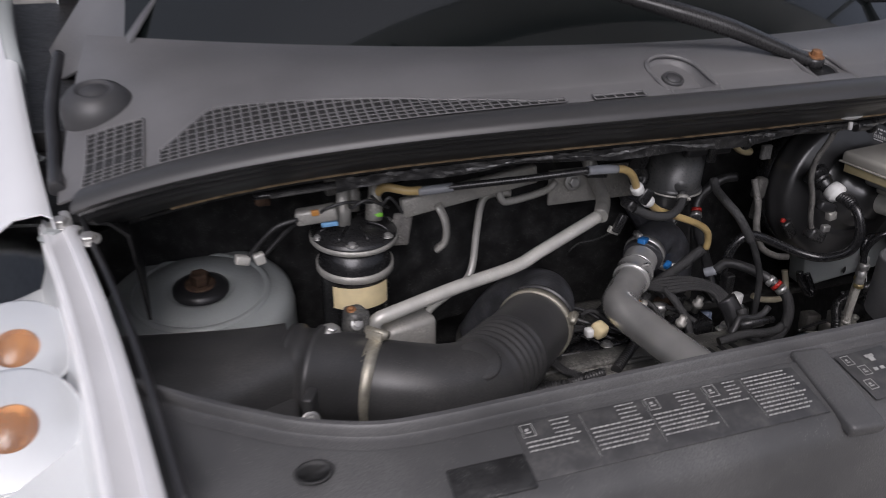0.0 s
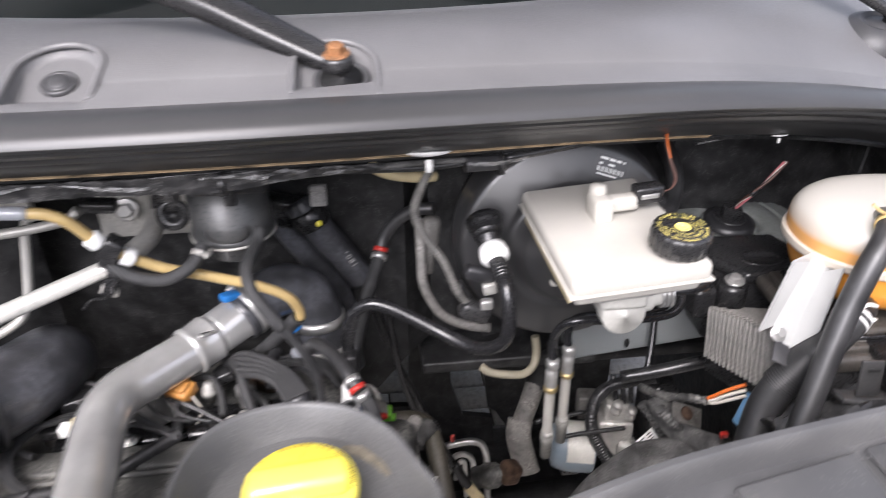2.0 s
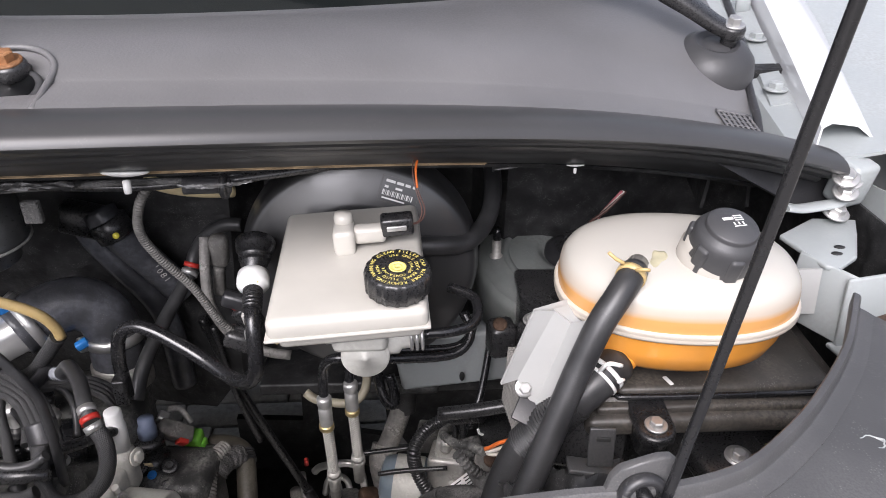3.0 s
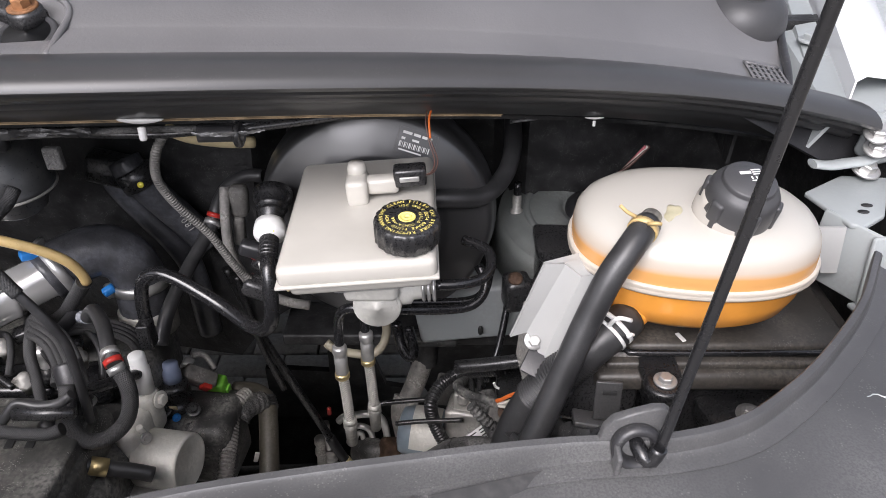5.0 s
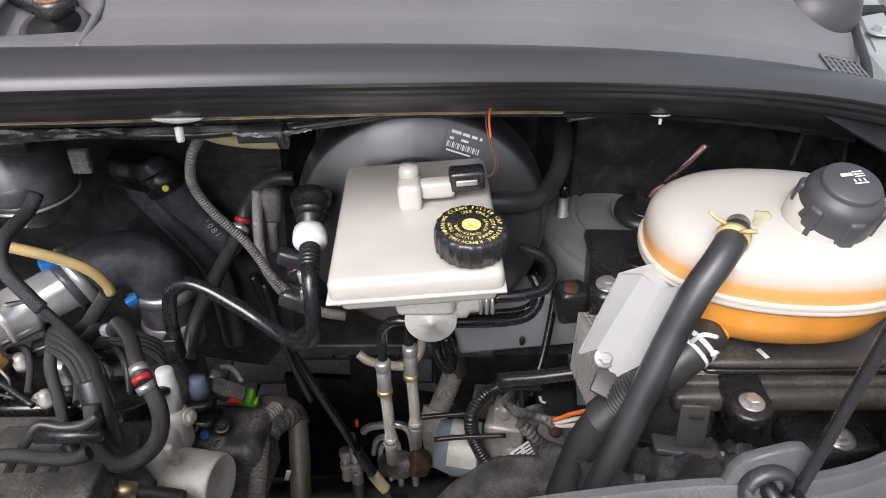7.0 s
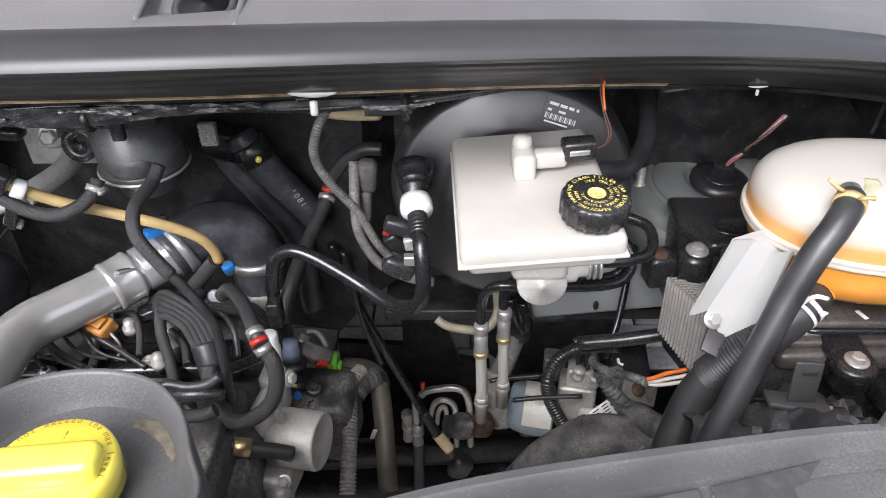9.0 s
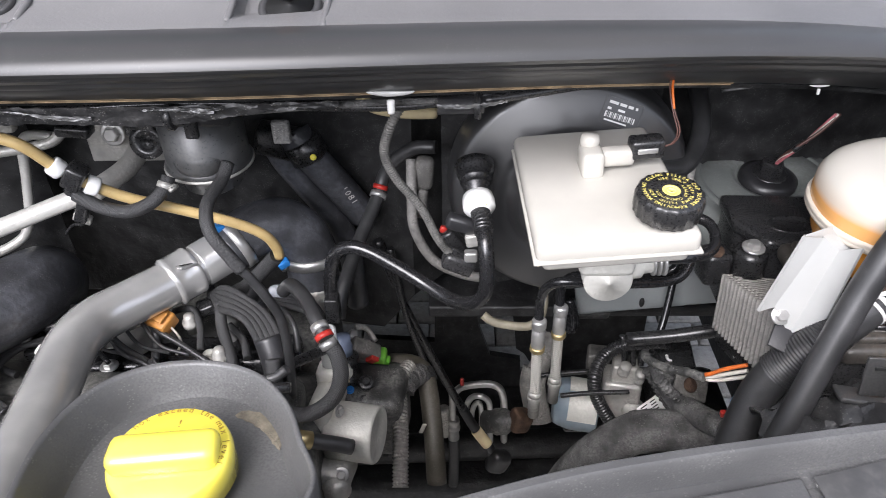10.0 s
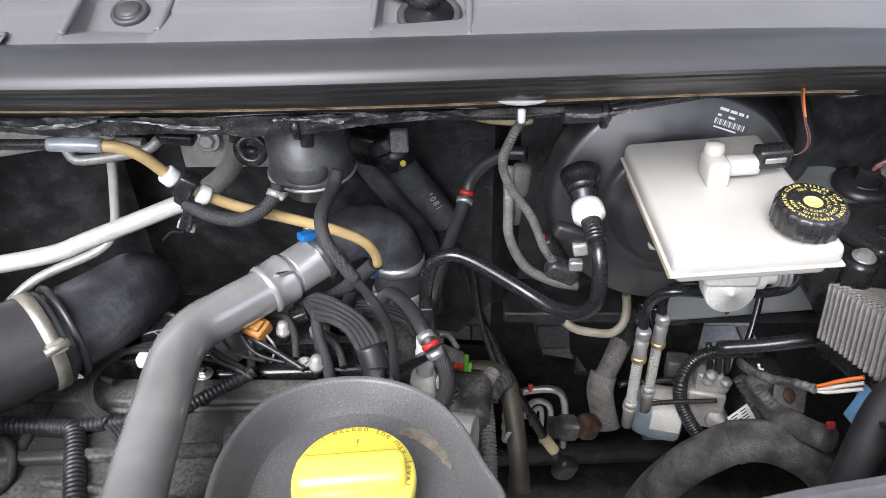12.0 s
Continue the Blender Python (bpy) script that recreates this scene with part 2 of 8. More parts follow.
COVERDUST = surface("dust_caked_cover", (0.06, 0.06, 0.056), 0.55, vary=0.4, scale=16, fine=200, bump=0.35, dust=0.85, dust_colour=(0.26, 0.252, 0.23), specks=0.7)
CAPGREY = surface("matt_grey_black_cap", (0.05, 0.05, 0.052), 0.42, vary=0.15, scale=20, fine=500, bump=0.05)
DUCT = surface("matt_dark_duct_plastic", (0.04, 0.04, 0.041), 0.34, vary=0.2, scale=12, fine=500, bump=0.05, dust=0.15, specks=0.1)
CLOTH = surface("grey_felt_sleeve", (0.075, 0.074, 0.072), 0.95, vary=0.5, scale=40, fine=420, bump=1.0, dust=0.8, dust_colour=(0.2, 0.197, 0.19), specks=0.4)


# ---------------------------------------------------------------- shapes
def stained_tank(name, clear, stain, low, high):
    """Frosted plastic whose coolant stain fades out above the level of the liquid."""
    m, n, l, p = nodes_of(name)
    tc, sep = n.new("ShaderNodeTexCoord"), n.new("ShaderNodeSeparateXYZ")
    l.new(tc.outputs["Object"], sep.inputs["Vector"])
    noise = n.new("ShaderNodeTexNoise")
    noise.inputs["Scale"].default_value, noise.inputs["Detail"].default_value = 14.0, 4
    l.new(tc.outputs["Object"], noise.inputs["Vector"])
    lift = n.new("ShaderNodeMath")
    lift.operation = "MULTIPLY_ADD"
    lift.inputs[1].default_value = 0.003
    l.new(noise.outputs["Fac"], lift.inputs[0])
    l.new(sep.outputs["Z"], lift.inputs[2])
    ramp = n.new("ShaderNodeValToRGB")
    span = n.new("ShaderNodeMapRange")
    span.inputs["From Min"].default_value, span.inputs["From Max"].default_value = low + 0.0015, high + 0.0015
    l.new(lift.outputs["Value"], span.inputs["Value"])
    l.new(span.outputs["Result"], ramp.inputs["Fac"])
    e = ramp.color_ramp.elements
    e[0].position, e[0].color = 0.42, (*stain, 1)
    e[1].position, e[1].color = 1.0, (*clear, 1)
    mid = e.new(0.5)
    mid.color = (*[0.55 * s + 0.45 * c for s, c in zip(stain, clear)], 1)
    late = e.new(0.62)
    late.color = (*[0.2 * s + 0.8 * c for s, c in zip(stain, clear)], 1)
    l.new(ramp.outputs["Color"], p.inputs["Base Color"])
    p.inputs["Roughness"].default_value = 0.24
    return m


TANKFADE = stained_tank("coolant_stained_tank", (0.47, 0.45, 0.405), (0.62, 0.32, 0.11), 1.145, 1.175)


def thing(name, place, label, category, group="", kind=""):
    ob = new(name)
    ob.empty_display_size = 0.03
    ob.location = place
    return tagged(ob, label, category, group, kind)


def part(name, bm, material, parent=None, label=""):
    """Links a bmesh, whose vertices are in the world's metres, as one mesh under a thing or a part."""
    bmesh.ops.recalc_face_normals(bm, faces=bm.faces)
    me = bpy.data.meshes.new(name)
    bm.to_mesh(me)
    bm.free()
    me.materials.append(material)
    ob = new(name, me)
    if parent is not None:
        ob.parent = parent
        if parent.type == "EMPTY":
            ob.matrix_parent_inverse = Matrix.Translation(-parent.location)
    if label:
        tagged(ob, label)
    return ob


def smooth_faces(bm, limit=38):
    for f in bm.faces:
        f.smooth = True
    for e in bm.edges:
        if len(e.link_faces) == 2 and e.calc_face_angle(0) > radians(limit):
            e.smooth = False
    return bm


def curve(points, step):
    """A smooth line through the points, as places a step apart with their length from the start."""
    p = [Vector(q) for q in points]
    p = [2 * p[0] - p[1]] + p + [2 * p[-1] - p[-2]]
    fine = []
    for i in range(1, len(p) - 2):
        for k in range(24):
            u = k / 24
            a, b, c, d = p[i - 1], p[i], p[i + 1], p[i + 2]
            fine.append(0.5 * (2 * b + (c - a) * u + (2 * a - 5 * b + 4 * c - d) * u * u + (3 * b - a - 3 * c + d) * u ** 3))
    fine.append(p[-2])
    run = [0.0]
    for a, b in zip(fine, fine[1:]):
        run.append(run[-1] + (b - a).length)
    n = max(2, int(round(run[-1] / step)))
    out, j = [], 0
    for k in range(n + 1):
        s = run[-1] * k / n
        while j < len(run) - 2 and run[j + 1] < s:
            j += 1
        w = (s - run[j]) / max(1e-9, run[j + 1] - run[j])
        out.append((fine[j].lerp(fine[j + 1], min(1, max(0, w))), s))
    return out


def tube(points, r, seg=12, step=0.006, ripple=0.0, pitch=0.006, shape=None, caps=True, bm=None, flat=1.0):
    """A hose or pipe along a smooth line. ripple and pitch make it corrugated; shape(s, length) scales the radius; flat squashes it."""
    bm = bm or bmesh.new()
    uv = bm.loops.layers.uv.verify()
    if ripple:
        step = min(step, pitch / 5)
    line = curve(points, step)
    total = line[-1][1]
    side = None
    rings = []
    for i, (c, s) in enumerate(line):
        a, b = line[max(0, i - 1)][0], line[min(len(line) - 1, i + 1)][0]
        d = (b - a).normalized()
        if side is None:
            side = d.cross(Vector((0, 0, 1)))
            if side.length < 0.1:
                side = d.cross(Vector((0, 1, 0)))
        side = (side - d * side.dot(d)).normalized()
        up = side.cross(d)
        rad = r * (shape(s, total) if shape else 1.0)
        if ripple:
            rad *= 1 + ripple * math.sin(2 * math.pi * s / pitch)
        rings.append([bm.verts.new(c + rad * (math.cos(2 * math.pi * k / seg) * side + flat * math.sin(2 * math.pi * k / seg) * up)) for k in range(seg)])
    around = 1.0 / (2 * math.pi * r)
    for i in range(len(rings) - 1):
        for k in range(seg):
            f = bm.faces.new((rings[i][k], rings[i][(k + 1) % seg], rings[i + 1][(k + 1) % seg], rings[i + 1][k]))
            f.smooth = True
            for loop, (ku, iv) in zip(f.loops, ((k, i), (k + 1, i), (k + 1, i + 1), (k, i + 1))):
                loop[uv].uv = (ku / seg, line[iv][1] * around)
    if caps:
        bm.faces.new(rings[0][::-1])
        bm.faces.new(rings[-1])
    return bm


def axis_matrix(base, towards):
    d = (Vector(towards) - Vector(base)).normalized()
    return Matrix.Translation(base) @ d.to_track_quat("Z", "Y").to_matrix().to_4x4()


def lathe(profile, base, towards=(0, 0, 1), seg=32, bm=None, squash=(1, 1), wave=None):
    """Turns (radius, height) pairs about the axis from base in the direction of towards. wave(angle) scales the radius."""
    bm = bm or bmesh.new()
    m = axis_matrix(base, Vector(base) + Vector(towards))
    rings = []
    for r, h in profile:
        if r < 1e-5:
            rings.append([bm.verts.new(m @ Vector((0, 0, h)))])
            continue
        ring = []
        for k in range(seg):
            a = 2 * math.pi * k / seg
            q = r * (wave(a) if wave else 1)
            ring.append(bm.verts.new(m @ Vector((q * math.cos(a) * squash[0], q * math.sin(a) * squash[1], h))))
        rings.append(ring)
    for a, b in zip(rings, rings[1:]):
        for k in range(seg):
            if len(a) == 1 and len(b) == 1:
                continue
            if len(a) == 1:
                bm.faces.new((a[0], b[k], b[(k + 1) % seg]))
            elif len(b) == 1:
                bm.faces.new((a[k], a[(k + 1) % seg], b[0]))
            else:
                bm.faces.new((a[k], a[(k + 1) % seg], b[(k + 1) % seg], b[k]))
    for ring in (rings[0], rings[-1]):
        if len(ring) > 1:
            bm.faces.new(ring)
    return smooth_faces(bm)


def rbox(centre, size, bevel=0.003, rot=(0, 0, 0), bm=None, segments=2, taper=1.0):
    """A block with rounded edges; taper narrows its top."""
    bm2 = bmesh.new()
    bmesh.ops.create_cube(bm2, size=1)
    for v in bm2.verts:
        k = taper if v.co.z > 0 else 1.0
        v.co = Vector((v.co.x * size[0] * k, v.co.y * size[1] * k, v.co.z * size[2]))
    if bevel:
        bmesh.ops.bevel(bm2, geom=list(bm2.edges), offset=min(bevel, 0.45 * min(size)), segments=segments, profile=0.5, affect="EDGES")
    m = pose(*centre, *rot)
    bmesh.ops.transform(bm2, matrix=m, verts=bm2.verts)
    smooth_faces(bm2, 50)
    if bm is None:
        return bm2
    join(bm, bm2)
    return bm


def join(bm, other):
    me = bpy.data.meshes.new("joined")
    other.to_mesh(me)
    bm.from_mesh(me)
    bpy.data.meshes.remove(me)
    other.free()
    return bm


def slab(outline, z0, z1, bevel=0.003, bm=None):
    """A plate of a given outline, seen from above, between two heights."""
    bm2 = bmesh.new()
    low = [bm2.verts.new((x, y, z0)) for x, y in outline]
    f = bm2.faces.new(low)
    made = bmesh.ops.extrude_face_region(bm2, geom=[f])
    for v in made["geom"]:
        if isinstance(v, bmesh.types.BMVert):
            v.co.z = z1
    if bevel:
        bmesh.ops.bevel(bm2, geom=list(bm2.edges), offset=bevel, segments=2, profile=0.5, affect="EDGES")
    smooth_faces(bm2, 50)
    if bm is None:
        return bm2
    join(bm, bm2)
    return bm


def sheet(rows, thick=0.0, bm=None):
    """A skin over rows of points, given thickness along its normals."""
    bm = bm or bmesh.new()
    grid = [[bm.verts.new(p) for p in row] for row in rows]
    faces = []
    for a, b in zip(grid, grid[1:]):
        for k in range(len(a) - 1):
            faces.append(bm.faces.new((a[k], a[k + 1], b[k + 1], b[k])))
    if thick:
        bmesh.ops.recalc_face_normals(bm, faces=bm.faces)
        bmesh.ops.solidify(bm, geom=faces, thickness=thick)
    return smooth_faces(bm, 40)


def bolt(name, place, r, parent=None, towards=(0, 0, 1), material=STEEL, label="", tall=1.0):
    """A hexagon head on a round washer."""
    h = r * 0.75 * tall
    bm = lathe([(r * 1.6, 0), (r * 1.6, r * 0.22), (r * 1.45, r * 0.3), (r * 1.05, r * 0.3)], place, towards, 20)
    hexa = bmesh.new()
    m = axis_matrix(place, Vector(place) + Vector(towards))
    lo = [hexa.verts.new(m @ Vector((r * math.cos(k * math.pi / 3), r * math.sin(k * math.pi / 3), 0.2 * r))) for k in range(6)]
    hi = [hexa.verts.new(m @ Vector((r * math.cos(k * math.pi / 3), r * math.sin(k * math.pi / 3), h + 0.2 * r))) for k in range(6)]
    top = [hexa.verts.new(m @ Vector((0.8 * r * math.cos(k * math.pi / 3), 0.8 * r * math.sin(k * math.pi / 3), h + 0.32 * r))) for k in range(6)]
    for k in range(6):
        j = (k + 1) % 6
        hexa.faces.new((lo[k], lo[j], hi[j], hi[k]))
        hexa.faces.new((hi[k], hi[j], top[j], top[k]))
    hexa.faces.new(top)
    join(bm, hexa)
    return part(name, bm, material, parent, label)


LETTERS = {}


def letter(ch):
    if ch not in LETTERS:
        cu = bpy.data.curves.new("glyph", "FONT")
        cu.body, cu.size, cu.align_x, cu.resolution_u = ch, 1.0, "CENTER", 2
        ob = bpy.data.objects.new("glyph", cu)
        me = bpy.data.meshes.new_from_object(ob)
        bpy.data.objects.remove(ob)
        bpy.data.curves.remove(cu)
        LETTERS[ch] = me
    return LETTERS[ch]


def lettering(text, m, size, spacing=0.62, radius=0.0, start=0.0):
    """Flat letters along a line, or round a circle clockwise from the angle start, in the plane of m."""
    bm = bmesh.new()
    for i, ch in enumerate(text):
        if ch == " ":
            continue
        if radius:
            a = start - i * spacing * size / radius
            q = m @ Matrix.Translation((radius * math.cos(a), radius * math.sin(a), 0)) @ Matrix.Rotation(a - math.pi / 2, 4, "Z")
        else:
            q = m @ Matrix.Translation((i * spacing * size, 0, 0))
        n0 = len(bm.verts)
        bm.from_mesh(letter(ch))
        bm.verts.ensure_lookup_table()
        q = q @ Matrix.Diagonal((size, size, size, 1))
        for v in bm.verts[n0:]:
            v.co = q @ v.co
    return bm


def bars(rows, m, bm=None):
    """Flat strips (x, y, width, height) in the plane of m, for print too small to read."""
    bm = bm or bmesh.new()
    for x, y, w, h in rows:
        bm.faces.new([bm.verts.new(m @ Vector(q)) for q in ((x, y, 0), (x + w, y, 0), (x + w, y + h, 0), (x, y + h, 0))])
    return bm


def clamp_ring(name, points, r, width, material, parent=None, label="", lug=True, lug_dir=(0, 0, 1)):
    """A metal band round a hose at the first of two points, with its screw housing."""
    a, b = Vector(points[0]), Vector(points[1])
    d = (b - a).normalized()
    bm = lathe([(r, -width / 2), (r * 1.035, -width / 2), (r * 1.035, width / 2), (r, width / 2)], a, d, 36)
    if lug:
        side = Vector(lug_dir) - d * Vector(lug_dir).dot(d)
        side.normalize()
        c = a + side * r * 1.1
        turn = axis_matrix(c, c + side)
        extra = bmesh.new()
        rbox((0, 0, 0), (width * 1.3, width * 1.0, width * 0.6), 0.0008, bm=extra)
        lathe([(width * 0.33, -width * 0.9), (width * 0.33, width * 0.9)], (0, 0, width * 0.15), (1, 0, 0), 10, bm=extra)
        bmesh.ops.transform(extra, matrix=turn, verts=extra.verts)
        join(bm, extra)
    return part(name, bm, material, parent, label)


# ---------------------------------------------------------------- ground
ground = part("ground", sheet([[(x, y, 0) for x in (-400, -3, 0, 3, 400)] for y in (-400, -3, 1, 5, 400)]), SOIL)
tagged(ground, "sandy concrete-paved yard under the van", "ground", kind="structure")


# ---------------------------------------------------------------- van body round the bay
MID = 0.62


COWL_X = (-0.2, -0.07, 0.04, 0.2, 0.37, 0.5, 0.62, 0.75, 0.85, 0.97, 1.07, 1.245, 1.42, 1.52)
COWL_BACK = np.polyfit(COWL_X, (0.9, 0.876, 0.852, 0.82, 0.785, 0.78, 0.781, 0.787, 0.797, 0.82, 0.848, 0.912, 0.955, 0.978), 5)
COWL_UP = np.polyfit(COWL_X, (1.162, 1.191, 1.219, 1.242, 1.25, 1.251, 1.251, 1.249, 1.247, 1.243, 1.237, 1.2, 1.162, 1.138), 5)


def cowl_y(x):
    return float(np.polyval(COWL_BACK, x))


def cowl_z(x):
    return float(np.polyval(COWL_UP, x))


def steps(a, b, n):
    return [a + (b - a) * k / n for k in range(n + 1)]


def cowl_strip(profile, x0, x1, n, thick):
    """A strip of the scuttle, of one cross-section (back, up) along the curved front edge."""
    rows = []
    for x in steps(x0, x1, n):
        slope = (cowl_y(x + 0.01) - cowl_y(x - 0.01)) / 0.02
        d = Vector((-slope, 1, 0)).normalized()
        rows.append([Vector((x, cowl_y(x), cowl_z(x))) + d * a + Vector((0, 0, b)) for a, b in profile])
    return sheet(rows, thick)


cowl = thing("scuttle_trim", (MID, 0.95, 1.25), "weathered dark grey plastic scuttle trim below the windscreen", "trim", kind="structure")


def glass_foot(x):
    return Vector((x, 0.978 + 0.40 * (x - 0.70) ** 2, 1.337))


POCKETS = ((0.541, 0.797, 0.034, 1.326), (0.766, 0.797, 0.033, 1.325))


def pocket_depth(x, y):
    """How far inside the arched outline of a wiper pocket a place lies: 0 outside, 1 on its floor."""
    best = (0.0, 0.0)
    for px, py, r, floor in POCKETS:
        out = math.hypot(x - px, max(0.0, y - py)) - r
        k = max(0.0, min(1.0, 0.5 - out / 0.005))
        best = max(best, (k * k * (3 - 2 * k), floor + 0.42 * (y - py)))
    return best


def trim_place(x, k):
    """A place on the scuttle trim, k from its front edge (0) to the foot of the glass (1)."""
    front = Vector((x, cowl_y(x), cowl_z(x) + 0.078))
    at = front.lerp(glass_foot(x), k) + Vector((0, 0, 0.014 * math.sin(math.pi * k ** 0.75)))
    deep, floor = pocket_depth(x, at.y)
    at.z += deep * min(0.0, floor - at.z)
    return at


for px, py, r, floor in POCKETS:
    arch = [(px - r - 0.002, py + d) for d in (-0.045, -0.03, -0.015)] + [(px - (r + 0.002) * math.cos(a), py + (r + 0.002) * math.sin(a)) for a in steps(0, math.pi, 14)] + [(px + r + 0.002, py + d) for d in (-0.015, -0.03, -0.045)]
    part("pocket_rim", tube([(x, y, max(cowl_z(x) + 0.074 + 0.3 * (y - cowl_y(x) + 0.02), floor + 0.42 * (y - py) + 0.004)) for x, y in arch], 0.0028, 8, 0.004), COWL, cowl, "raised rim round a wiper pocket")

rows = []
for x in steps(-0.22, 0.48, 30)[:-1] + steps(0.48, 0.83, 175)[:-1] + steps(0.83, 1.45, 28):
    front = [Vector((x, cowl_y(x) + a, cowl_z(x) + b)) for a, b in ((-0.045, 0.068), (-0.03, 0.0735))]
    foot = glass_foot(x)
    rows.append(front + [trim_place(x, k) for k in steps(0.0, 0.45, 45)[:-1] + [0.45, 0.6, 0.75, 0.86, 0.94]] + [foot + Vector((0, 0, 0.002)), foot + Vector((0, 0.006, -0.006))])
part("trim_panel", sheet(rows, 0.003), COWL, cowl)
seal = part("bonnet_seal", cowl_strip([(a, 0.9 * b) for a, b in ((-0.03, 0.075), (-0.042, 0.0795), (-0.055, 0.083), (-0.068, 0.0855), (-0.08, 0.086), (-0.09, 0.0845), (-0.098, 0.081), (-0.103, 0.0765), (-0.1045, 0.0715), (-0.102, 0.0675), (-0.096, 0.065), (-0.089, 0.0645),
                                       (-0.0865, 0.0625), (-0.086, 0.058), (-0.081, 0.0535), (-0.073, 0.051), (-0.0695, 0.0495), (-0.0685, 0.0455), (-0.064, 0.041), (-0.056, 0.0385), (-0.0505, 0.037), (-0.0485, 0.033),
                                       (-0.04, 0.0255), (-0.03, 0.019), (-0.018, 0.012), (-0.006, 0.004))], -0.175, 1.5, 90, 0.003), SEAL, cowl, "shiny black rubber bonnet seal")
part("seal_edge", cowl_strip([(-0.006, 0.003), (-0.005, 0.0045), (-0.001, 0.001), (-0.002, -0.0005)], -0.1, 1.15, 80, 0.0008), FOAM, cowl, "torn brown foam edge of the seal")
FOILGREY = surface("creased_grey_foil", (0.2, 0.2, 0.2), 0.3, 0.6, vary=0.8, scale=240, fine=500, bump=0.8, stretch=(0.3, 1, 1))
random.seed(11)
rows = []
for x in steps(0.1, 0.8, 140):
    base = Vector((x, cowl_y(x), cowl_z(x)))
    hang = 0.013 + 0.004 * math.sin(14 * x) + 0.003 * math.sin(31 * x)
    rows.append([base + Vector((0, -0.003 + random.uniform(-0.0012, 0.0012), -0.004 - hang * k + random.uniform(-0.0006, 0.0006))) for k in (0, 0.2, 0.4, 0.6, 0.8, 1.0)])
part("torn_foil", sheet(rows, 0.0012), surface("crumpled_black_foil", (0.02, 0.02, 0.021), 0.42, vary=0.5, scale=50, fine=120, bump=0.8, dust=0.4, dust_colour=(0.11, 0.105, 0.1), specks=0.5), cowl, "crumpled black insulation edge")
for x0, x1 in ((0.26, 0.37), (0.39, 0.5), (0.505, 0.6), (0.64, 0.7), (0.88, 0.94)):
    rows = []
    for x in steps(x0, x1, 24):
        base = Vector((x, cowl_y(x) - 0.007, cowl_z(x) - 0.007 + 0.003 * math.sin(40 * x)))
        rows.append([base + Vector((0, random.uniform(-0.001, 0.001), -0.0042 * k * (0.6 + 0.4 * math.sin(57 * x)) + random.uniform(-0.0006, 0.0006))) for k in (0, 0.5, 1.0)])
    part("foil_edge", sheet(rows, 0.0006), FOILGREY, cowl, "creased silvery foil edge below the seal")
part("corner_flap", sheet([[Vector((x, cowl_y(x) - 0.05, cowl_z(x) + 0.04)).lerp(Vector((x + 0.003, 0.9 + 0.3 * max(0.0, x - 1.48), low)), k) for k in (0, 0.3, 0.6, 0.85, 1.0)] for x, low in ((1.388, 1.207), (1.41, 1.195), (1.437, 1.18), (1.475, 1.16), (1.51, 1.145), (1.545, 1.138))], 0.004), RUBBER, cowl, "black rubber flap below the seal")
for fx in (0.843, 1.245):
    wide = 0.24 if fx > 1 else 0.5
    place = (fx, cowl_y(fx) - 0.01, cowl_z(fx) + 0.004)
    clip = lathe([(wide * r, 0.45 * wide * h) for r, h in ((0.0, -0.012), (0.008, -0.011), (0.02, -0.007), (0.03, -0.001), (0.034, 0.006), (0.032, 0.009), (0.0, 0.01))], place, (0, 0.3, 1), 28, squash=(1.2, 0.4))
    lathe([(0.0, -0.0352 * wide), (0.0055 * wide, -0.034 * wide), (0.0065 * wide, -0.03 * wide), (0.0065 * wide, -0.012 * wide), (0.0, -0.01 * wide)], place, (0, 0.1, 1), 14, bm=clip)
    part("seal_clip", clip, WHITE, cowl, "white plastic trim clip")

# grilles in the scuttle: a flat dark sheet, for the holes' shade, under a web of bars
def trim_point(x, d, lift=0.0):
    """A place on the trim, d metres behind its front edge."""
    front = Vector((x, cowl_y(x), cowl_z(x) + 0.078))
    if d < 0:
        return front + Vector((0, d, 0.0022 * d / 0.01 * 0.8 + lift))
    foot = glass_foot(x)
    k = d / (foot.y - front.y)
    return front.lerp(foot, k) + Vector((0, 0, 0.014 * math.sin(math.pi * k ** 0.75) + lift))


def vent(x0, x1, start, reach, pitch=0.0095, across=0.0108):
    nx = max(4, int((x1 - x0) / across))
    part("vent_shade_sheet", sheet([[trim_point(x, start + reach(x) * k, 0.0026) for k in (0, 0.25, 0.5, 0.75, 1)] for x in steps(x0, x1, nx)]), DARKFILL, cowl, "flat dark sheet in place of the vent holes' shade")
    web = bmesh.new()
    for x in steps(x0, x1, nx):
        tube([trim_point(x, start + reach(x) * k, 0.0034) for k in (0, 0.33, 0.67, 1)], 0.0016, 5, 0.006, bm=web, flat=0.45)
    j = 0
    while pitch * j <= max(reach(x) for x in steps(x0, x1, 20)):
        xs = [x for x in steps(x0, x1, 60) if reach(x) >= pitch * j]
        if len(xs) > 2:
            tube([trim_point(x, start + pitch * j, 0.0034) for x in xs], 0.0014, 5, 0.008, bm=web, flat=0.45)
        j += 1
    tube([trim_point(x, start + reach(x), 0.003) for x in steps(x0, x1, 30)], 0.003, 6, 0.008, bm=web, flat=0.5)
    part("vent_web", web, COWL, cowl, "honeycomb plastic vent")


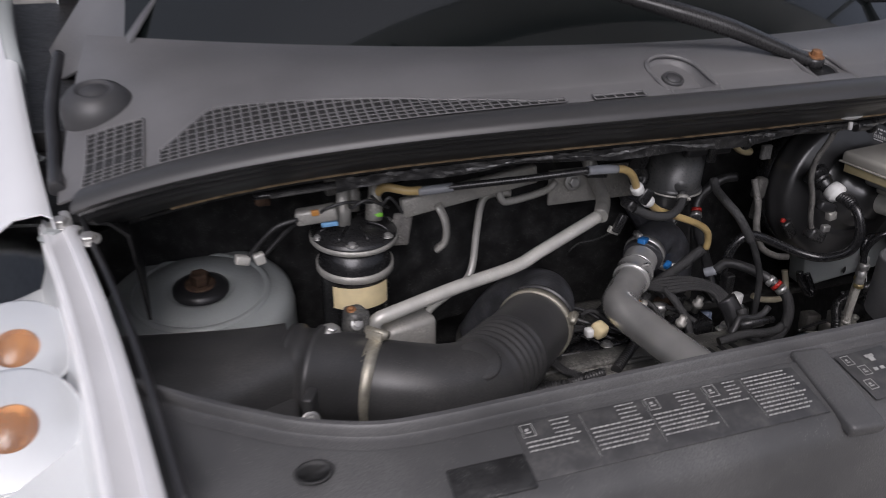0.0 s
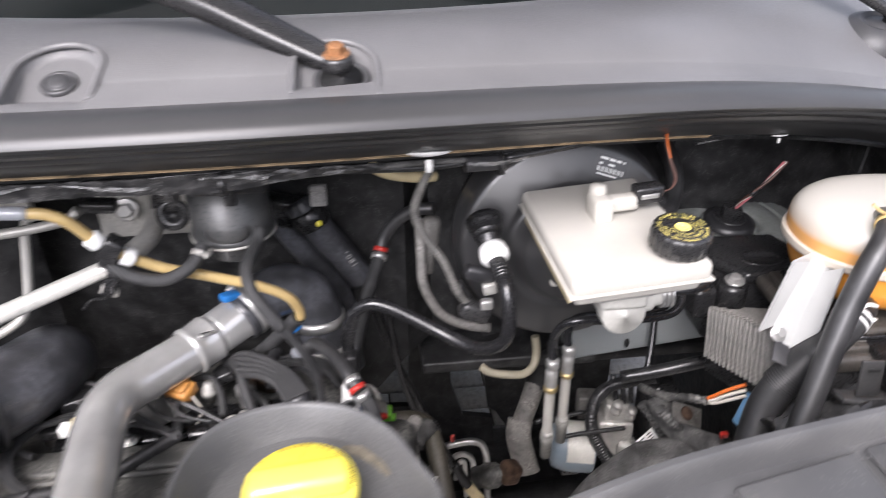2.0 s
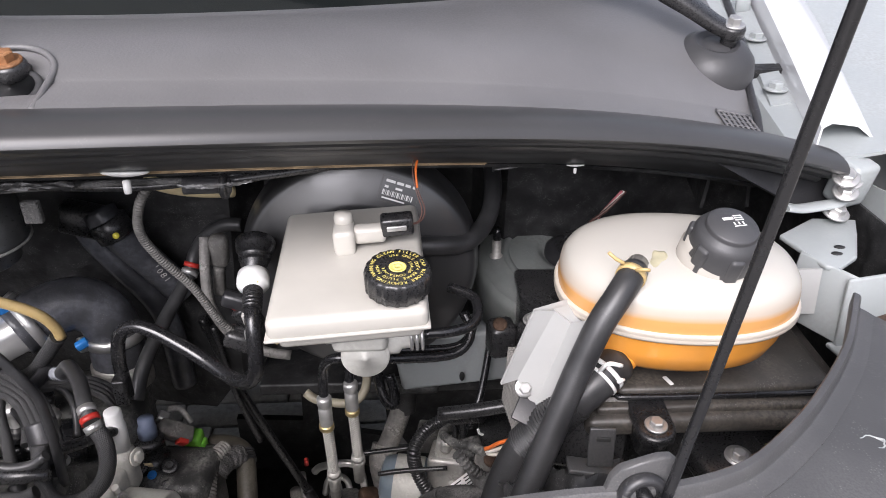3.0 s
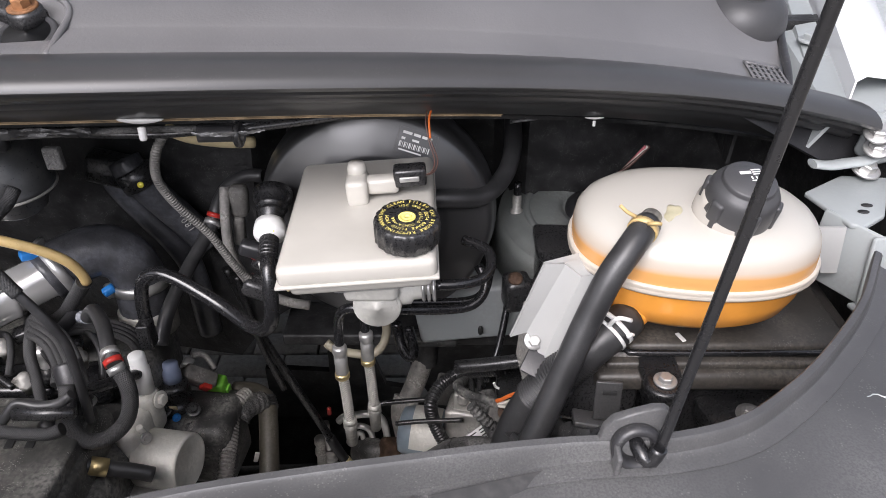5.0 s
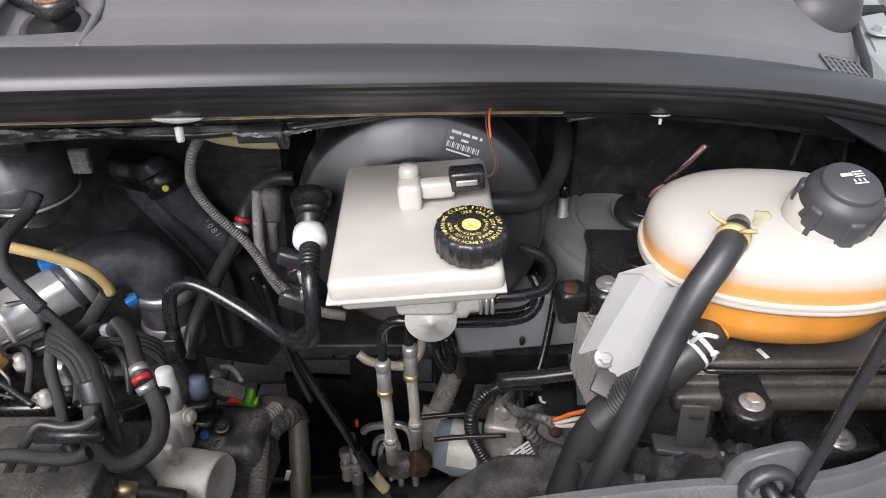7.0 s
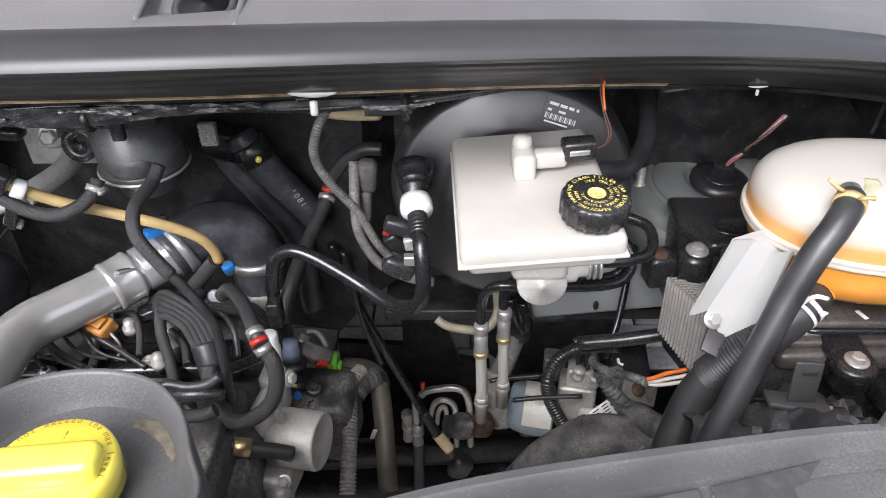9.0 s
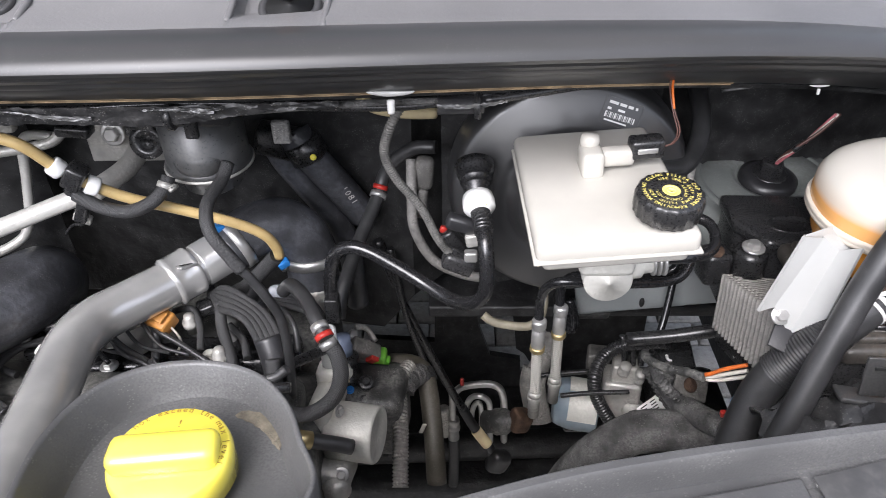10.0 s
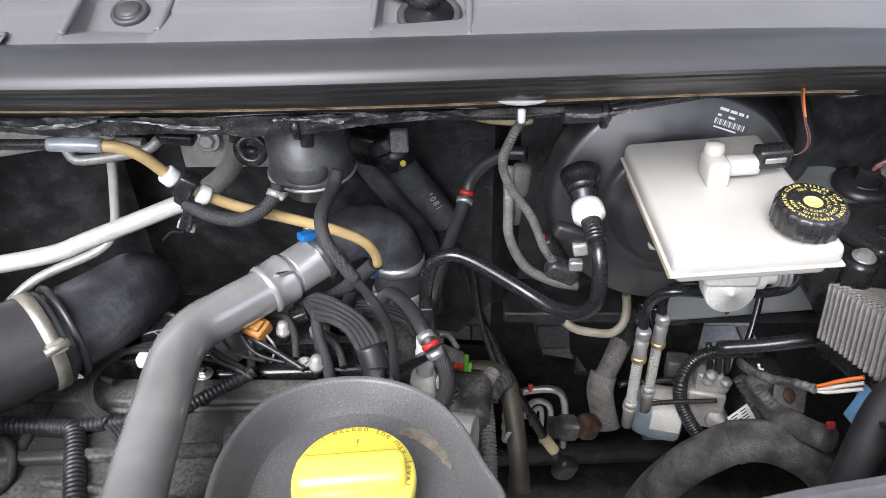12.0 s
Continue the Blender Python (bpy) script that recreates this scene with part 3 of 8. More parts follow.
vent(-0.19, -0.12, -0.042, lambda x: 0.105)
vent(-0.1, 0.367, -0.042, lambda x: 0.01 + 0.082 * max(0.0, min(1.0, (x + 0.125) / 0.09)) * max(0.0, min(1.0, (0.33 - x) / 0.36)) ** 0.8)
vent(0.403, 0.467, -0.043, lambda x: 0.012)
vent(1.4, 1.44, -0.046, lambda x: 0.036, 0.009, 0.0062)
for bx, by, bz, k in ((-0.18, 1.03, 1.266, 0.95), (1.421, 1.035, 1.25, 0.97)):
    part("trim_dome", lathe([(k * r, h) for r, h in ((0.054, -0.03), (0.051, 0.0), (0.05, 0.022), (0.046, 0.036), (0.036, 0.047), (0.026, 0.052), (0.024, 0.052), (0.022, 0.049), (0.016, 0.049), (0.014, 0.051), (0.0, 0.0515))],
                            (bx, by, bz), (0, -0.28, 1), 40), CAPGREY, cowl, "raised round cover in the trim")
part("trim_cap", lathe([(0.6 * r, h) for r, h in ((0.0245, -0.004), (0.0245, 0.0008), (0.023, 0.0022), (0.019, 0.0022), (0.0183, 0.0012), (0.0152, 0.0012), (0.0146, 0.003), (0.0135, 0.0038), (0.0, 0.004))],
                       (0.54, 0.796, 1.3275), (0, -0.42, 1), 40), CAPGREY, cowl, "round plug with a raised ring in its pocket")
part("spindle_cup", lathe([(0.0245, -0.004), (0.0245, 0.001), (0.022, 0.003), (0.019, 0.0025), (0.0178, -0.003)],
                          (0.771, 0.788, 1.3235), (0, -0.42, 1), 36), CAPGREY, cowl, "raised rim round the wiper spindle")
part("spindle_hole", lathe([(0.0185, 0.0012), (0.012, 0.0005), (0.0, 0.0)], (0.771, 0.788, 1.3245), (0, -0.42, 1), 24), DARKFILL, cowl, "dark hole of the spindle recess")


def bar(points, widths, heights, bm=None):
    """A pressed-steel arm along a smooth line: a low rounded channel whose width and height change from point to point."""
    bm = bm or bmesh.new()
    line = curve(points, 0.006)
    n, total = len(points) - 1, line[-1][1]
    ring_shape = [(-1.0, -1.0), (-1.0, 0.25), (-0.86, 0.75), (-0.55, 1.0), (0.55, 1.0), (0.86, 0.75), (1.0, 0.25), (1.0, -1.0)]
    rings = []
    for i, (c, at) in enumerate(line):
        d = (line[min(len(line) - 1, i + 1)][0] - line[max(0, i - 1)][0]).normalized()
        across = d.cross(Vector((0, -0.25, 1))).normalized()
        up = across.cross(d)
        w = 0.5 * float(np.interp(at / total * n, range(n + 1), widths))
        h = 0.5 * float(np.interp(at / total * n, range(n + 1), heights))
        rings.append([bm.verts.new(c + across * (a * w) + up * (b * h)) for a, b in ring_shape])
    for a, b in zip(rings, rings[1:]):
        for k in range(8):
            bm.faces.new((a[k], a[(k + 1) % 8], b[(k + 1) % 8], b[k]))
    bm.faces.new(rings[0])
    bm.faces.new(rings[-1][::-1])
    return smooth_faces(bm, 50)


def wiper(base, tip, bolt_material, label, arch=1.0):
    w = thing("wiper_arm", base, label, "wiper", "windscreen wipers")
    b, t = Vector(base), Vector(tip)
    d = (t - b)
    on = lambda k, lift: b + d * k + Vector((0, 0, arch * lift))
    arm = bar([on(-0.03, 0.0), on(0.05, 0.002), on(0.2, 0.018), on(0.4, 0.032), on(0.7, 0.022), t], (0.024, 0.031, 0.033, 0.033, 0.026, 0.018), (0.011, 0.014, 0.018, 0.018, 0.014, 0.01))
    lathe([(0.013, -0.007), (0.0142, -0.005), (0.0142, 0.003), (0.0125, 0.0062), (0.0, 0.0065)], b, (0, -0.25, 1), 28, bm=arm)
    part("arm", arm, PLASTIC, w)
    part("head", lathe([(0.0085, -0.026), (0.009, -0.012), (0.011, -0.006), (0.0, -0.005)], base, (0, -0.25, 1), 24), PLASTIC, w)
    bolt("nut", b + Vector((0, -0.0015, 0.0055)), 0.0075, w, (0, -0.25, 1), bolt_material, "rusty wiper nut" if bolt_material is RUSTBOLT else "steel wiper nut", 1.3)
    part("blade", tube([t, t + d * 0.4 + Vector((0, 0, 0.01)), t + d * 0.9 + Vector((0, 0.02, 0.03))], 0.008, 8, 0.02), RUBBER, w)
    return w


wiper((0.767, 0.803, 1.336), (0.47, 0.93, 1.432), RUSTBOLT, "black wiper arm with a rusty spindle nut", 0.25)
wiper((1.432, 1.016, 1.314), (1.15, 1.1, 1.372), STEEL, "black wiper arm with a clean steel nut")

screen_rows = []
for k in range(9):
    v = k / 8
    screen_rows.append([glass_foot(x) + Vector((-0.08 * v * (x - 0.7), 0.003 + 0.72 * v, -0.003 + 0.62 * v)) for x in steps(-0.16, 1.42, 24)])
windscreen = part("window_1", sheet(screen_rows, 0.006), GLASS)
tagged(windscreen, "dark curved windscreen of the van", "windscreen", kind="structure")

# Black tubes laid along the trim's sides stand in for dark gaps.
part("side_gap_fill", tube([(1.438, 0.905, 1.21), (1.446, 0.94, 1.236), (1.457, 1.0, 1.256), (1.475, 1.08, 1.285), (1.492, 1.2, 1.32)], 0.0045, 10, 0.012), RUBBER, cowl, "black tube in place of the dark gap beside the trim")
part("side_gap_fill", tube([(-0.222, 0.88, 1.23), (-0.236, 0.98, 1.245), (-0.25, 1.1, 1.28), (-0.255, 1.25, 1.32)], 0.009, 10, 0.012), RUBBER, cowl, "black tube in place of the dark gap beside the trim")

wall_back = thing("wall_north", (MID, 1.12, 0.74), "black insulated bulkhead behind the engine", "bulkhead", kind="structure")
fire_rows = []
for z in steps(0.74, 1.245, 12):
    fire_rows.append([(x, 1.11 + 0.03 * math.sin(9 * x) * math.sin(7 * z) + (0.05 if 0.84 < x < 1.2 else 0), z + (0.07 * (1.245 - z) / 0.505 if 0.8 < x < 0.97 else 0)) for x in steps(-0.3, 1.56, 48)])
part("insulation", sheet(fire_rows, 0.02), DARK, wall_back)
part("upper_lip", sheet([[(x, cowl_y(x) + 0.004, cowl_z(x) - 0.002) for x in steps(-0.22, 1.48, 40)], [(x, cowl_y(x) + 0.05, cowl_z(x) + 0.01) for x in steps(-0.22, 1.48, 40)],
                        [(x, 1.14, 1.24) for x in steps(-0.22, 1.48, 40)]], 0.004), DARK, wall_back)
# Unseen floor, added to keep skylight off the ground below.
part("light_block_floor", rbox((MID, 2.36, 0.745), (1.9, 2.3, 0.02), 0.004), DARK, wall_back)


def dome(name, x, y, z, label, nut, k=1.0, deep=0.25, paint=PRIMER):
    t = thing(name, (x, y, z - 0.2), label, "strut tower", "strut towers")
    part("tower", lathe([(k * r, h) for r, h in ((0.158, -deep), (0.154, -0.4 * deep), (0.151, -0.12 * deep), (0.147, -0.012), (0.138, -0.004), (0.125, -0.001), (0.1, 0.0), (0.094, 0.005), (0.06, 0.006), (0.05, 0.003), (0.046, -0.012), (0.0, -0.014))],
                        (x, y, z), (0.03, -0.12, 1), 48), paint, t)
    part("rim_bead", lathe([(k * r, h) for r, h in ((0.1005, -0.001), (0.103, 0.002), (0.1075, 0.0028), (0.112, 0.001), (0.114, -0.003))], (x, y, z), (0.03, -0.12, 1), 56), paint, t, "pressed bead round the top")
    part("strut_cap", lathe([(k * r, h) for r, h in ((0.046, -0.012), (0.044, 0.006), (0.03, 0.012), (0.02, 0.008), (0.0, 0.008))], (x, y, z), (0.03, -0.12, 1), 28), RUBBER, t, "black rubber mount")
    bolt("strut_nut", (x, y, z + 0.008), 0.014, t, (0.03, -0.12, 1), nut, "rusty strut nut" if nut is RUST else "", 1.6)
    return t


dome("strut_tower", -0.088, 0.985, 1.018, "pale grey domed strut tower with a rusty nut", RUST, 0.9)
# PRIMER darkened for the scuttle's shade on this tower, plus dust.
SHADEPRIMER = surface("shaded_dusty_primer", (0.17, 0.182, 0.175), 0.45, vary=0.3, scale=14, fine=240, bump=0.08, dust=0.7, dust_colour=(0.1, 0.097, 0.085), specks=0.25)
dome("strut_tower", 1.287, 1.034, 1.022, "dusty grey domed strut tower, coloured darker for shade, with a sensor on top", PLASTIC, 0.8, 0.07, SHADEPRIMER)

for sx, name in ((-1, "wall_west"), (1, "wall_east")):
    x0 = MID + sx * 0.93
    # Extended low and far behind the bay to block light and pale ground.
    side = part(name, sheet([[(x0 - sx * 0.02 * math.sin(3 * z), y, z) for y in steps(0.45, 2.05, 18)] for z in steps(0.2, 1.16, 10)], 0.003), DARK)
    tagged(side, "black inner wing liner of the bay, extended behind it to block light", "inner wing", kind="structure")
    up = 1.2
    wing = thing("front_wing", (x0 + sx * 0.1, 0.9, 0.7), "glossy white front wing beside the bay", "wing", kind="structure")
    rows = []
    side_shift = 0.765 if sx < 0 else 0.79
    for y in steps(0.83 if sx < 0 else 0.93, 2.2, 22):
        q = (y - 0.55) / 1.65
        xi = MID + sx * (side_shift + 0.30 * min(1, q * 1.25) ** 0.8)
        zi = 1.17 + 0.30 * q
        rows.append([(xi - sx * 0.012, y, zi - 0.05), (xi - sx * 0.01, y, zi - 0.006), (xi, y, zi), (xi + sx * 0.03, y, zi - 0.004),
                     (xi + sx * 0.075, y, zi - 0.035), (xi + sx * 0.11, y, zi - 0.12), (xi + sx * 0.13, y, zi - 0.4), (xi + sx * 0.12, y, 0.45)])
    part("wing_panel", sheet(rows, 0.002), BODY, wing)
    gutter = []
    for y in steps(1.03, 2.0, 16):
        q = (y - 0.55) / 1.65
        xi = MID + sx * (0.79 + 0.30 * min(1, q * 1.25) ** 0.8)
        zi = 1.17 + 0.30 * q
        gutter.append([(xi - sx * 0.016, y, zi - 0.03), (xi - sx * 0.04, y, zi - 0.034), (xi - sx * 0.05, y, zi - 0.06), (xi - sx * 0.085, y, zi - 0.07), (xi - sx * 0.09, y, zi - 0.13)])
    if sx > 0:
        part("wing_gutter", sheet(gutter, 0.002), PRIMER, wing, "pale grey painted gutter inside the wing")
    for y in ((0.83, 1.02) if sx < 0 else (1.06, 1.2)):
        q = (y - 0.55) / 1.65
        xi = MID + sx * (0.79 + 0.30 * min(1, q * 1.25) ** 0.8)
        bolt("wing_bolt", (xi - sx * 0.03, y, 1.17 + 0.30 * q - 0.03), 0.009, wing, (0, 0, 1), PRIMER)

# windscreen pillars and the dark gap beside the scuttle
for sx in (-1, 1):
    lean = 0.62 if sx < 0 else 0.12
    rows = [[(MID + sx * (0.77 + 0.05 * k - lean * v), 1.24 + 0.06 * k + 0.95 * v - 0.1 * k * v, 1.335 - 0.03 * k + 0.8 * v) for k in (0, 1, 2, 3, 4, 5)] for v in (0, 0.25, 0.5, 0.75, 1.0)]
    pillar = part("wall_pillar", sheet(rows, 0.004), COWL if sx < 0 else BODY)
    tagged(pillar, "windscreen pillar of the van beside the dark glass", "pillar", kind="structure")
    if sx > 0:
        shelf = part("trim", sheet([[(MID + a + 0.1 * (y - 0.86), y, z + 0.12 * (y - 0.86)) for y in steps(0.9, 2.2, 12)] for a, z in ((0.84, 1.17), (0.86, 1.2), (0.95, 1.215), (1.2, 1.22))], 0.004), PRIMER)
        tagged(shelf, "pale grey painted gutter shelf beside the windscreen", "gutter", kind="structure")
    # Added black sheet gives the open gap its darkness and hides the ground.
    gap = part("trim", sheet([[(MID + sx * (a + 0.1 * (y - 0.86)), y, z + 0.1 * (y - 0.86)) for y in steps(0.86 if sx < 0 else 0.985, 2.0 if sx < 0 else 1.5, 12)] for a, z in (((0.79, 1.1), (0.795, 1.17), (0.81, 1.185), (0.84, 1.18), (0.85, 1.1)) if sx > 0 else ((0.765, 1.05), (0.77, 1.17), (0.79, 1.19), (0.83, 1.195), (0.89, 1.2), (1.0, 1.2), (1.1, 1.2)))], 0.004), DARK)
    tagged(gap, "black sheet filling the dark gap beside the scuttle", "gutter", kind="structure")

# bonnet hinge and headlamp support at the corner by the tank
support = thing("corner_bracket", (1.47, 0.74, 1.1), "pale grey pressed-steel wing support bracket", "bracket")
part("plate", slab([(1.449, 0.85), (1.5, 0.885), (1.545, 0.88), (1.53, 0.85), (1.505, 0.805), (1.476, 0.784), (1.466, 0.79)], 1.144, 1.15, 0.002), PRIMER, support)
part("flange", rbox((1.525, 0.772, 1.112), (0.1, 0.005, 0.075), 0.002, (-6, 0, 12)), PRIMER, support)
part("side_flange", rbox((1.468, 0.79, 1.115), (0.005, 0.06, 0.07), 0.002, (0, 6, 30)), PRIMER, support)
part("lower_flange", rbox((1.53, 0.75, 1.078), (0.11, 0.05, 0.005), 0.002, (0, 0, 12)), PRIMER, support)
for hx, hy in ((1.487, 0.81), (1.496, 0.822)):
    part("slot", lathe([(0.0042, 0.0), (0.0042, 0.0006), (0.0, 0.0006)], (hx, hy, 1.1503), (0, 0, 1), 20, squash=(1.3, 0.8)), DARKFILL, support, "round hole in the bracket")
part("inner_panel", sheet([[(1.565 + 0.012 * math.sin(5 * y) + 0.03 * w, y, 0.98 + 0.2 * w - 0.012 * math.cos(20 * y)) for y in steps(0.79, 0.99, 8)] for w in (0, 0.25, 0.5, 0.75, 0.9, 1.0)], 0.003), PRIMER, support, "pale grey inner panel behind the bracket")
bolt("bracket_bolt", (1.52, 0.88, 1.158), 0.009, support, (0.1, -0.3, 1), STEEL)
part("rusty_bush", rbox((1.475, 0.7, 1.13), (0.035, 0.03, 0.035), 0.006, (0, 0, 20)), RUST, support, "rusty brown rubber bush")
hinge = thing("hinge_assembly", (1.52, 0.88, 1.165), "pale grey bonnet hinge strap with zinc bolts", "hinge")
part("leaf", tube([(1.462, 0.875, 1.168), (1.48, 0.877, 1.165), (1.5, 0.88, 1.166), (1.521, 0.882, 1.169), (1.535, 0.89, 1.178), (1.545, 0.9, 1.192)], 0.0085, 12, 0.004, flat=0.45), PRIMER, hinge, "pale curved hinge strap")
for bx, by, bz, br in ((1.52, 0.88, 1.198, 0.0085), (1.532, 0.888, 1.19, 0.007), (1.524, 0.88, 1.182, 0.008)):
    bolt("hinge_bolt", (bx, by, bz), br, hinge, (-0.2, -0.5, 1), STEEL)
part("hinge_plate", rbox((1.54, 0.9, 1.185), (0.035, 0.03, 0.05), 0.006, (10, 0, 20)), PRIMER, hinge)

# plain cab closing the van behind the windscreen
cab_line = [(1.7, 1.955), (1.85, 2.05), (2.1, 2.13), (2.5, 2.16), (3.5, 2.16)]
roof = part("roof", sheet([[(MID + a, y, z - drop) for y, z in cab_line] for a, drop in ((-0.97, 0.16), (-0.93, 0.05), (-0.8, 0.0), (0, -0.015), (0.8, 0.0), (0.93, 0.05), (0.97, 0.16))], 0.004), BODY)
tagged(roof, "white painted roof of the van's cab", "roof", kind="structure")
for sx, name in ((-1, "wall_cab_west"), (1, "wall_cab_east")):
    cab = part(name, sheet([[(MID + sx * (0.99 - 0.02 * max(0.0, z - 1.4)), y, z) for y in steps(2.0 - 0.25 * max(0.0, z - 1.4), 3.5, 8)] for z in (0.42, 0.8, 1.2, 1.5, 1.8, 2.02)], 0.004), BODY)
    tagged(cab, "white painted side of the van's cab", "cab side", kind="structure")
cab = part("wall_cab_back", sheet([[(MID + a, 3.5, z) for a in (-0.98, 0, 0.98)] for z in (0.42, 1.2, 2.15)], 0.004), BODY)
tagged(cab, "plain white back of the van", "van back", kind="structure")

# the raised bonnet, hinged behind the scuttle and standing on its rod
bonnet = thing("bonnet", (MID, 1.1, 1.64), "white bonnet propped open above the bay", "bonnet", kind="structure")
rows = []
for k in range(9):
    v = k / 8
    rows.append([(MID + (x - MID) * (1.0 - 0.06 * v), 1.1 - 0.66 * v, 1.64 + 0.46 * v + 0.05 * math.sin(math.pi * v) - 0.05 * ((x - MID) / 0.85) ** 2) for x in steps(-0.2, 1.44, 20)])
part("skin", sheet(rows, 0.004), BODY, bonnet)
rows = [[(x, y - 0.012, z - 0.02) for x, y, z in row[2:-2]] for row in rows[1:-1]]
part("inner_frame", sheet(rows, 0.003), BODY, bonnet, "white painted inner panel")
for sx in (-1, 1):
    part("hinge_arm", tube([(MID + sx * 0.95, 1.3, 1.27), (MID + sx * 0.95, 1.32, 1.38), (MID + sx * 0.89, 1.24, 1.52), (MID + sx * 0.8, 1.09, 1.635)], 0.011, 10, 0.02, flat=0.3), PRIMER, bonnet, "pale grey hinge arm")

# ---------------------------------------------------------------- lock carrier along the front
LIP = [(-0.14, 0.535), (-0.11, 0.51), (-0.07, 0.478), (-0.03, 0.45), (0.0, 0.431), (0.05, 0.411), (0.1, 0.406), (0.2, 0.408), (0.37, 0.412), (0.5, 0.413), (0.6, 0.416), (0.622, 0.424), (0.65, 0.425),
       (0.664, 0.411), (0.684, 0.404), (0.74, 0.405), (0.8, 0.411), (0.824, 0.425), (0.885, 0.442), (0.97, 0.467), (1.1, 0.49), (1.17, 0.499), (1.22, 0.501), (1.27, 0.514), (1.31, 0.54), (1.35, 0.575), (1.4, 0.63), (1.44, 0.69)]


def lip_line(step):
    return [c for c, s in curve([(x, y, 0) for x, y in LIP], step)]


carrier = thing("lock_carrier", (MID, 0.4, 1.1), "scuffed dark grey plastic lock carrier cover with pale stickers", "front panel", kind="structure")
lip_profile = [(0.012, -0.012), (0.012, -0.001), (0.0108, 0.0004), (0.0065, 0.0002), (0.005, -0.0015), (0.0042, -0.0096), (0.003, -0.0106), (-0.002, -0.0108), (-0.008, -0.0115)]
face_profile = [(-0.008, -0.0118), (-0.012, -0.0112), (-0.03, -0.0155), (-0.05, -0.0203), (-0.066, -0.0245), (-0.074, -0.0285), (-0.08, -0.036), (-0.083, -0.047), (-0.0845, -0.09), (-0.088, -0.2), (-0.09, -0.55)]


def carrier_strip(profile, thick, wide=lambda x: 1.0, step=0.012):
    pts = lip_line(step)
    rows = []
    for i, c in enumerate(pts):
        d = (pts[min(len(pts) - 1, i + 1)] - pts[max(0, i - 1)]).normalized()
        back = Vector((-d.y, d.x, 0))
        back = Vector((back.x * 0.6, abs(back.y) + 0.25, 0)).normalized()
        k = wide(c.x)
        even = c.x < 0.1
        line = []
        for a, b in profile:
            if even and a < -0.012:
                line.append(Vector((c.x, c.y, 1.1688 + (b + 0.0112) * (k if a > -0.07 else 1) - (0.0133 * (k - 1) if a < -0.07 else 0))) + back * (-0.012 + (a + 0.012) * k))
            else:
                line.append(Vector((c.x, c.y, 1.18 + b)) + back * a * (k if a < -0.02 else 1))
        low = carrier_drop(c.x)
        rows.append([p - Vector((0, 0, low if a < 0.0041 and b < -0.009 else 0)) for p, (a, b) in zip(line, profile)])
    return sheet(rows, thick)


def carrier_drop(x):
    """How much lower the panel lies below the lip in the middle stretch."""
    up, down = max(0.0, min(1.0, (x - 0.6) / 0.03)), max(0.0, min(1.0, (1.2 - x) / 0.12))
    return 0.011 * min(up, down)


def carrier_width(x):
    return 1.0 + 1.6 * max(0, min(1, (x - 1.18) / 0.12)) + 1.3 * max(0, min(1, (0.1 - x) / 0.15)) * max(0, min(1, (x + 0.13) / 0.08)) - 0.65 * max(0, min(1, (-0.02 - x) / 0.06))


part("edge_lip", carrier_strip(lip_profile, 0.002), PANEL, carrier, "raised lip along the back edge")
part("top_cover", carrier_strip(face_profile, 0.003, carrier_width), PANEL, carrier)
part("cross_rib", rbox((0.445, 0.368, 1.1602), (0.034, 0.088, 0.013), 0.004, (12.5, 0, -5), segments=3), PANEL, carrier, "raised strip across the cover")
part("cross_rib", rbox((0.606, 0.368, 1.156), (0.016, 0.09, 0.014), 0.004, (12.5, 0, -8), segments=3), PANEL, carrier)
part("panel_edge", tube([(0.468, 0.403, 1.1668), (0.53, 0.403, 1.1668), (0.592, 0.402, 1.1665)], 0.0022, 8, 0.01, flat=0.6), PANEL, carrier)
part("cover_handle", tube([(0.5545, 0.358, 1.158), (0.555, 0.369, 1.1615), (0.558, 0.3755, 1.163), (0.566, 0.377, 1.1635), (0.58, 0.3785, 1.1635), (0.5865, 0.378, 1.163), (0.5885, 0.373, 1.162), (0.588, 0.362, 1.159)], 0.0036, 12, 0.004, flat=0.7), PANEL, carrier, "moulded U-shaped handle")
part("drain_hole", lathe([(0.011, 0), (0.0115, 0.002), (0.0095, 0.003), (0.009, 0.0), (0.0, 0.0)], (0.0056, 0.3935, 1.1662), (0, -0.22, 1), 24, squash=(1.25, 0.9)), DARKFILL, carrier, "round drain hole")
# Dark plates set proud; their colour alone gives the shaded recesses.
part("notch_shade_plate", rbox((0.128, 0.357, 1.1585), (0.062, 0.03, 0.006), 0.002, (13, 0, 0)), DARK, carrier, "proud dark plate for the shade of a notch")
part("slot_shade_plate", rbox((-0.052, 0.424, 1.157), (0.045, 0.02, 0.006), 0.002, (12, 0, -40)), DARK, carrier, "dark slab for the shade of a slot beside the lamp")
part("cover_seam", tube([(1.333, 0.566, 1.169), (1.333, 0.54, 1.1675), (1.334, 0.515, 1.1655), (1.335, 0.49, 1.163)], 0.0007, 5, 0.01, flat=0.5), DARKFILL, carrier, "joint between two covers")
part("cover_seam", tube([(1.255, 0.527, 1.1695), (1.2555, 0.51, 1.1685), (1.257, 0.495, 1.1675)], 0.0007, 5, 0.01, flat=0.5), DARKFILL, carrier)
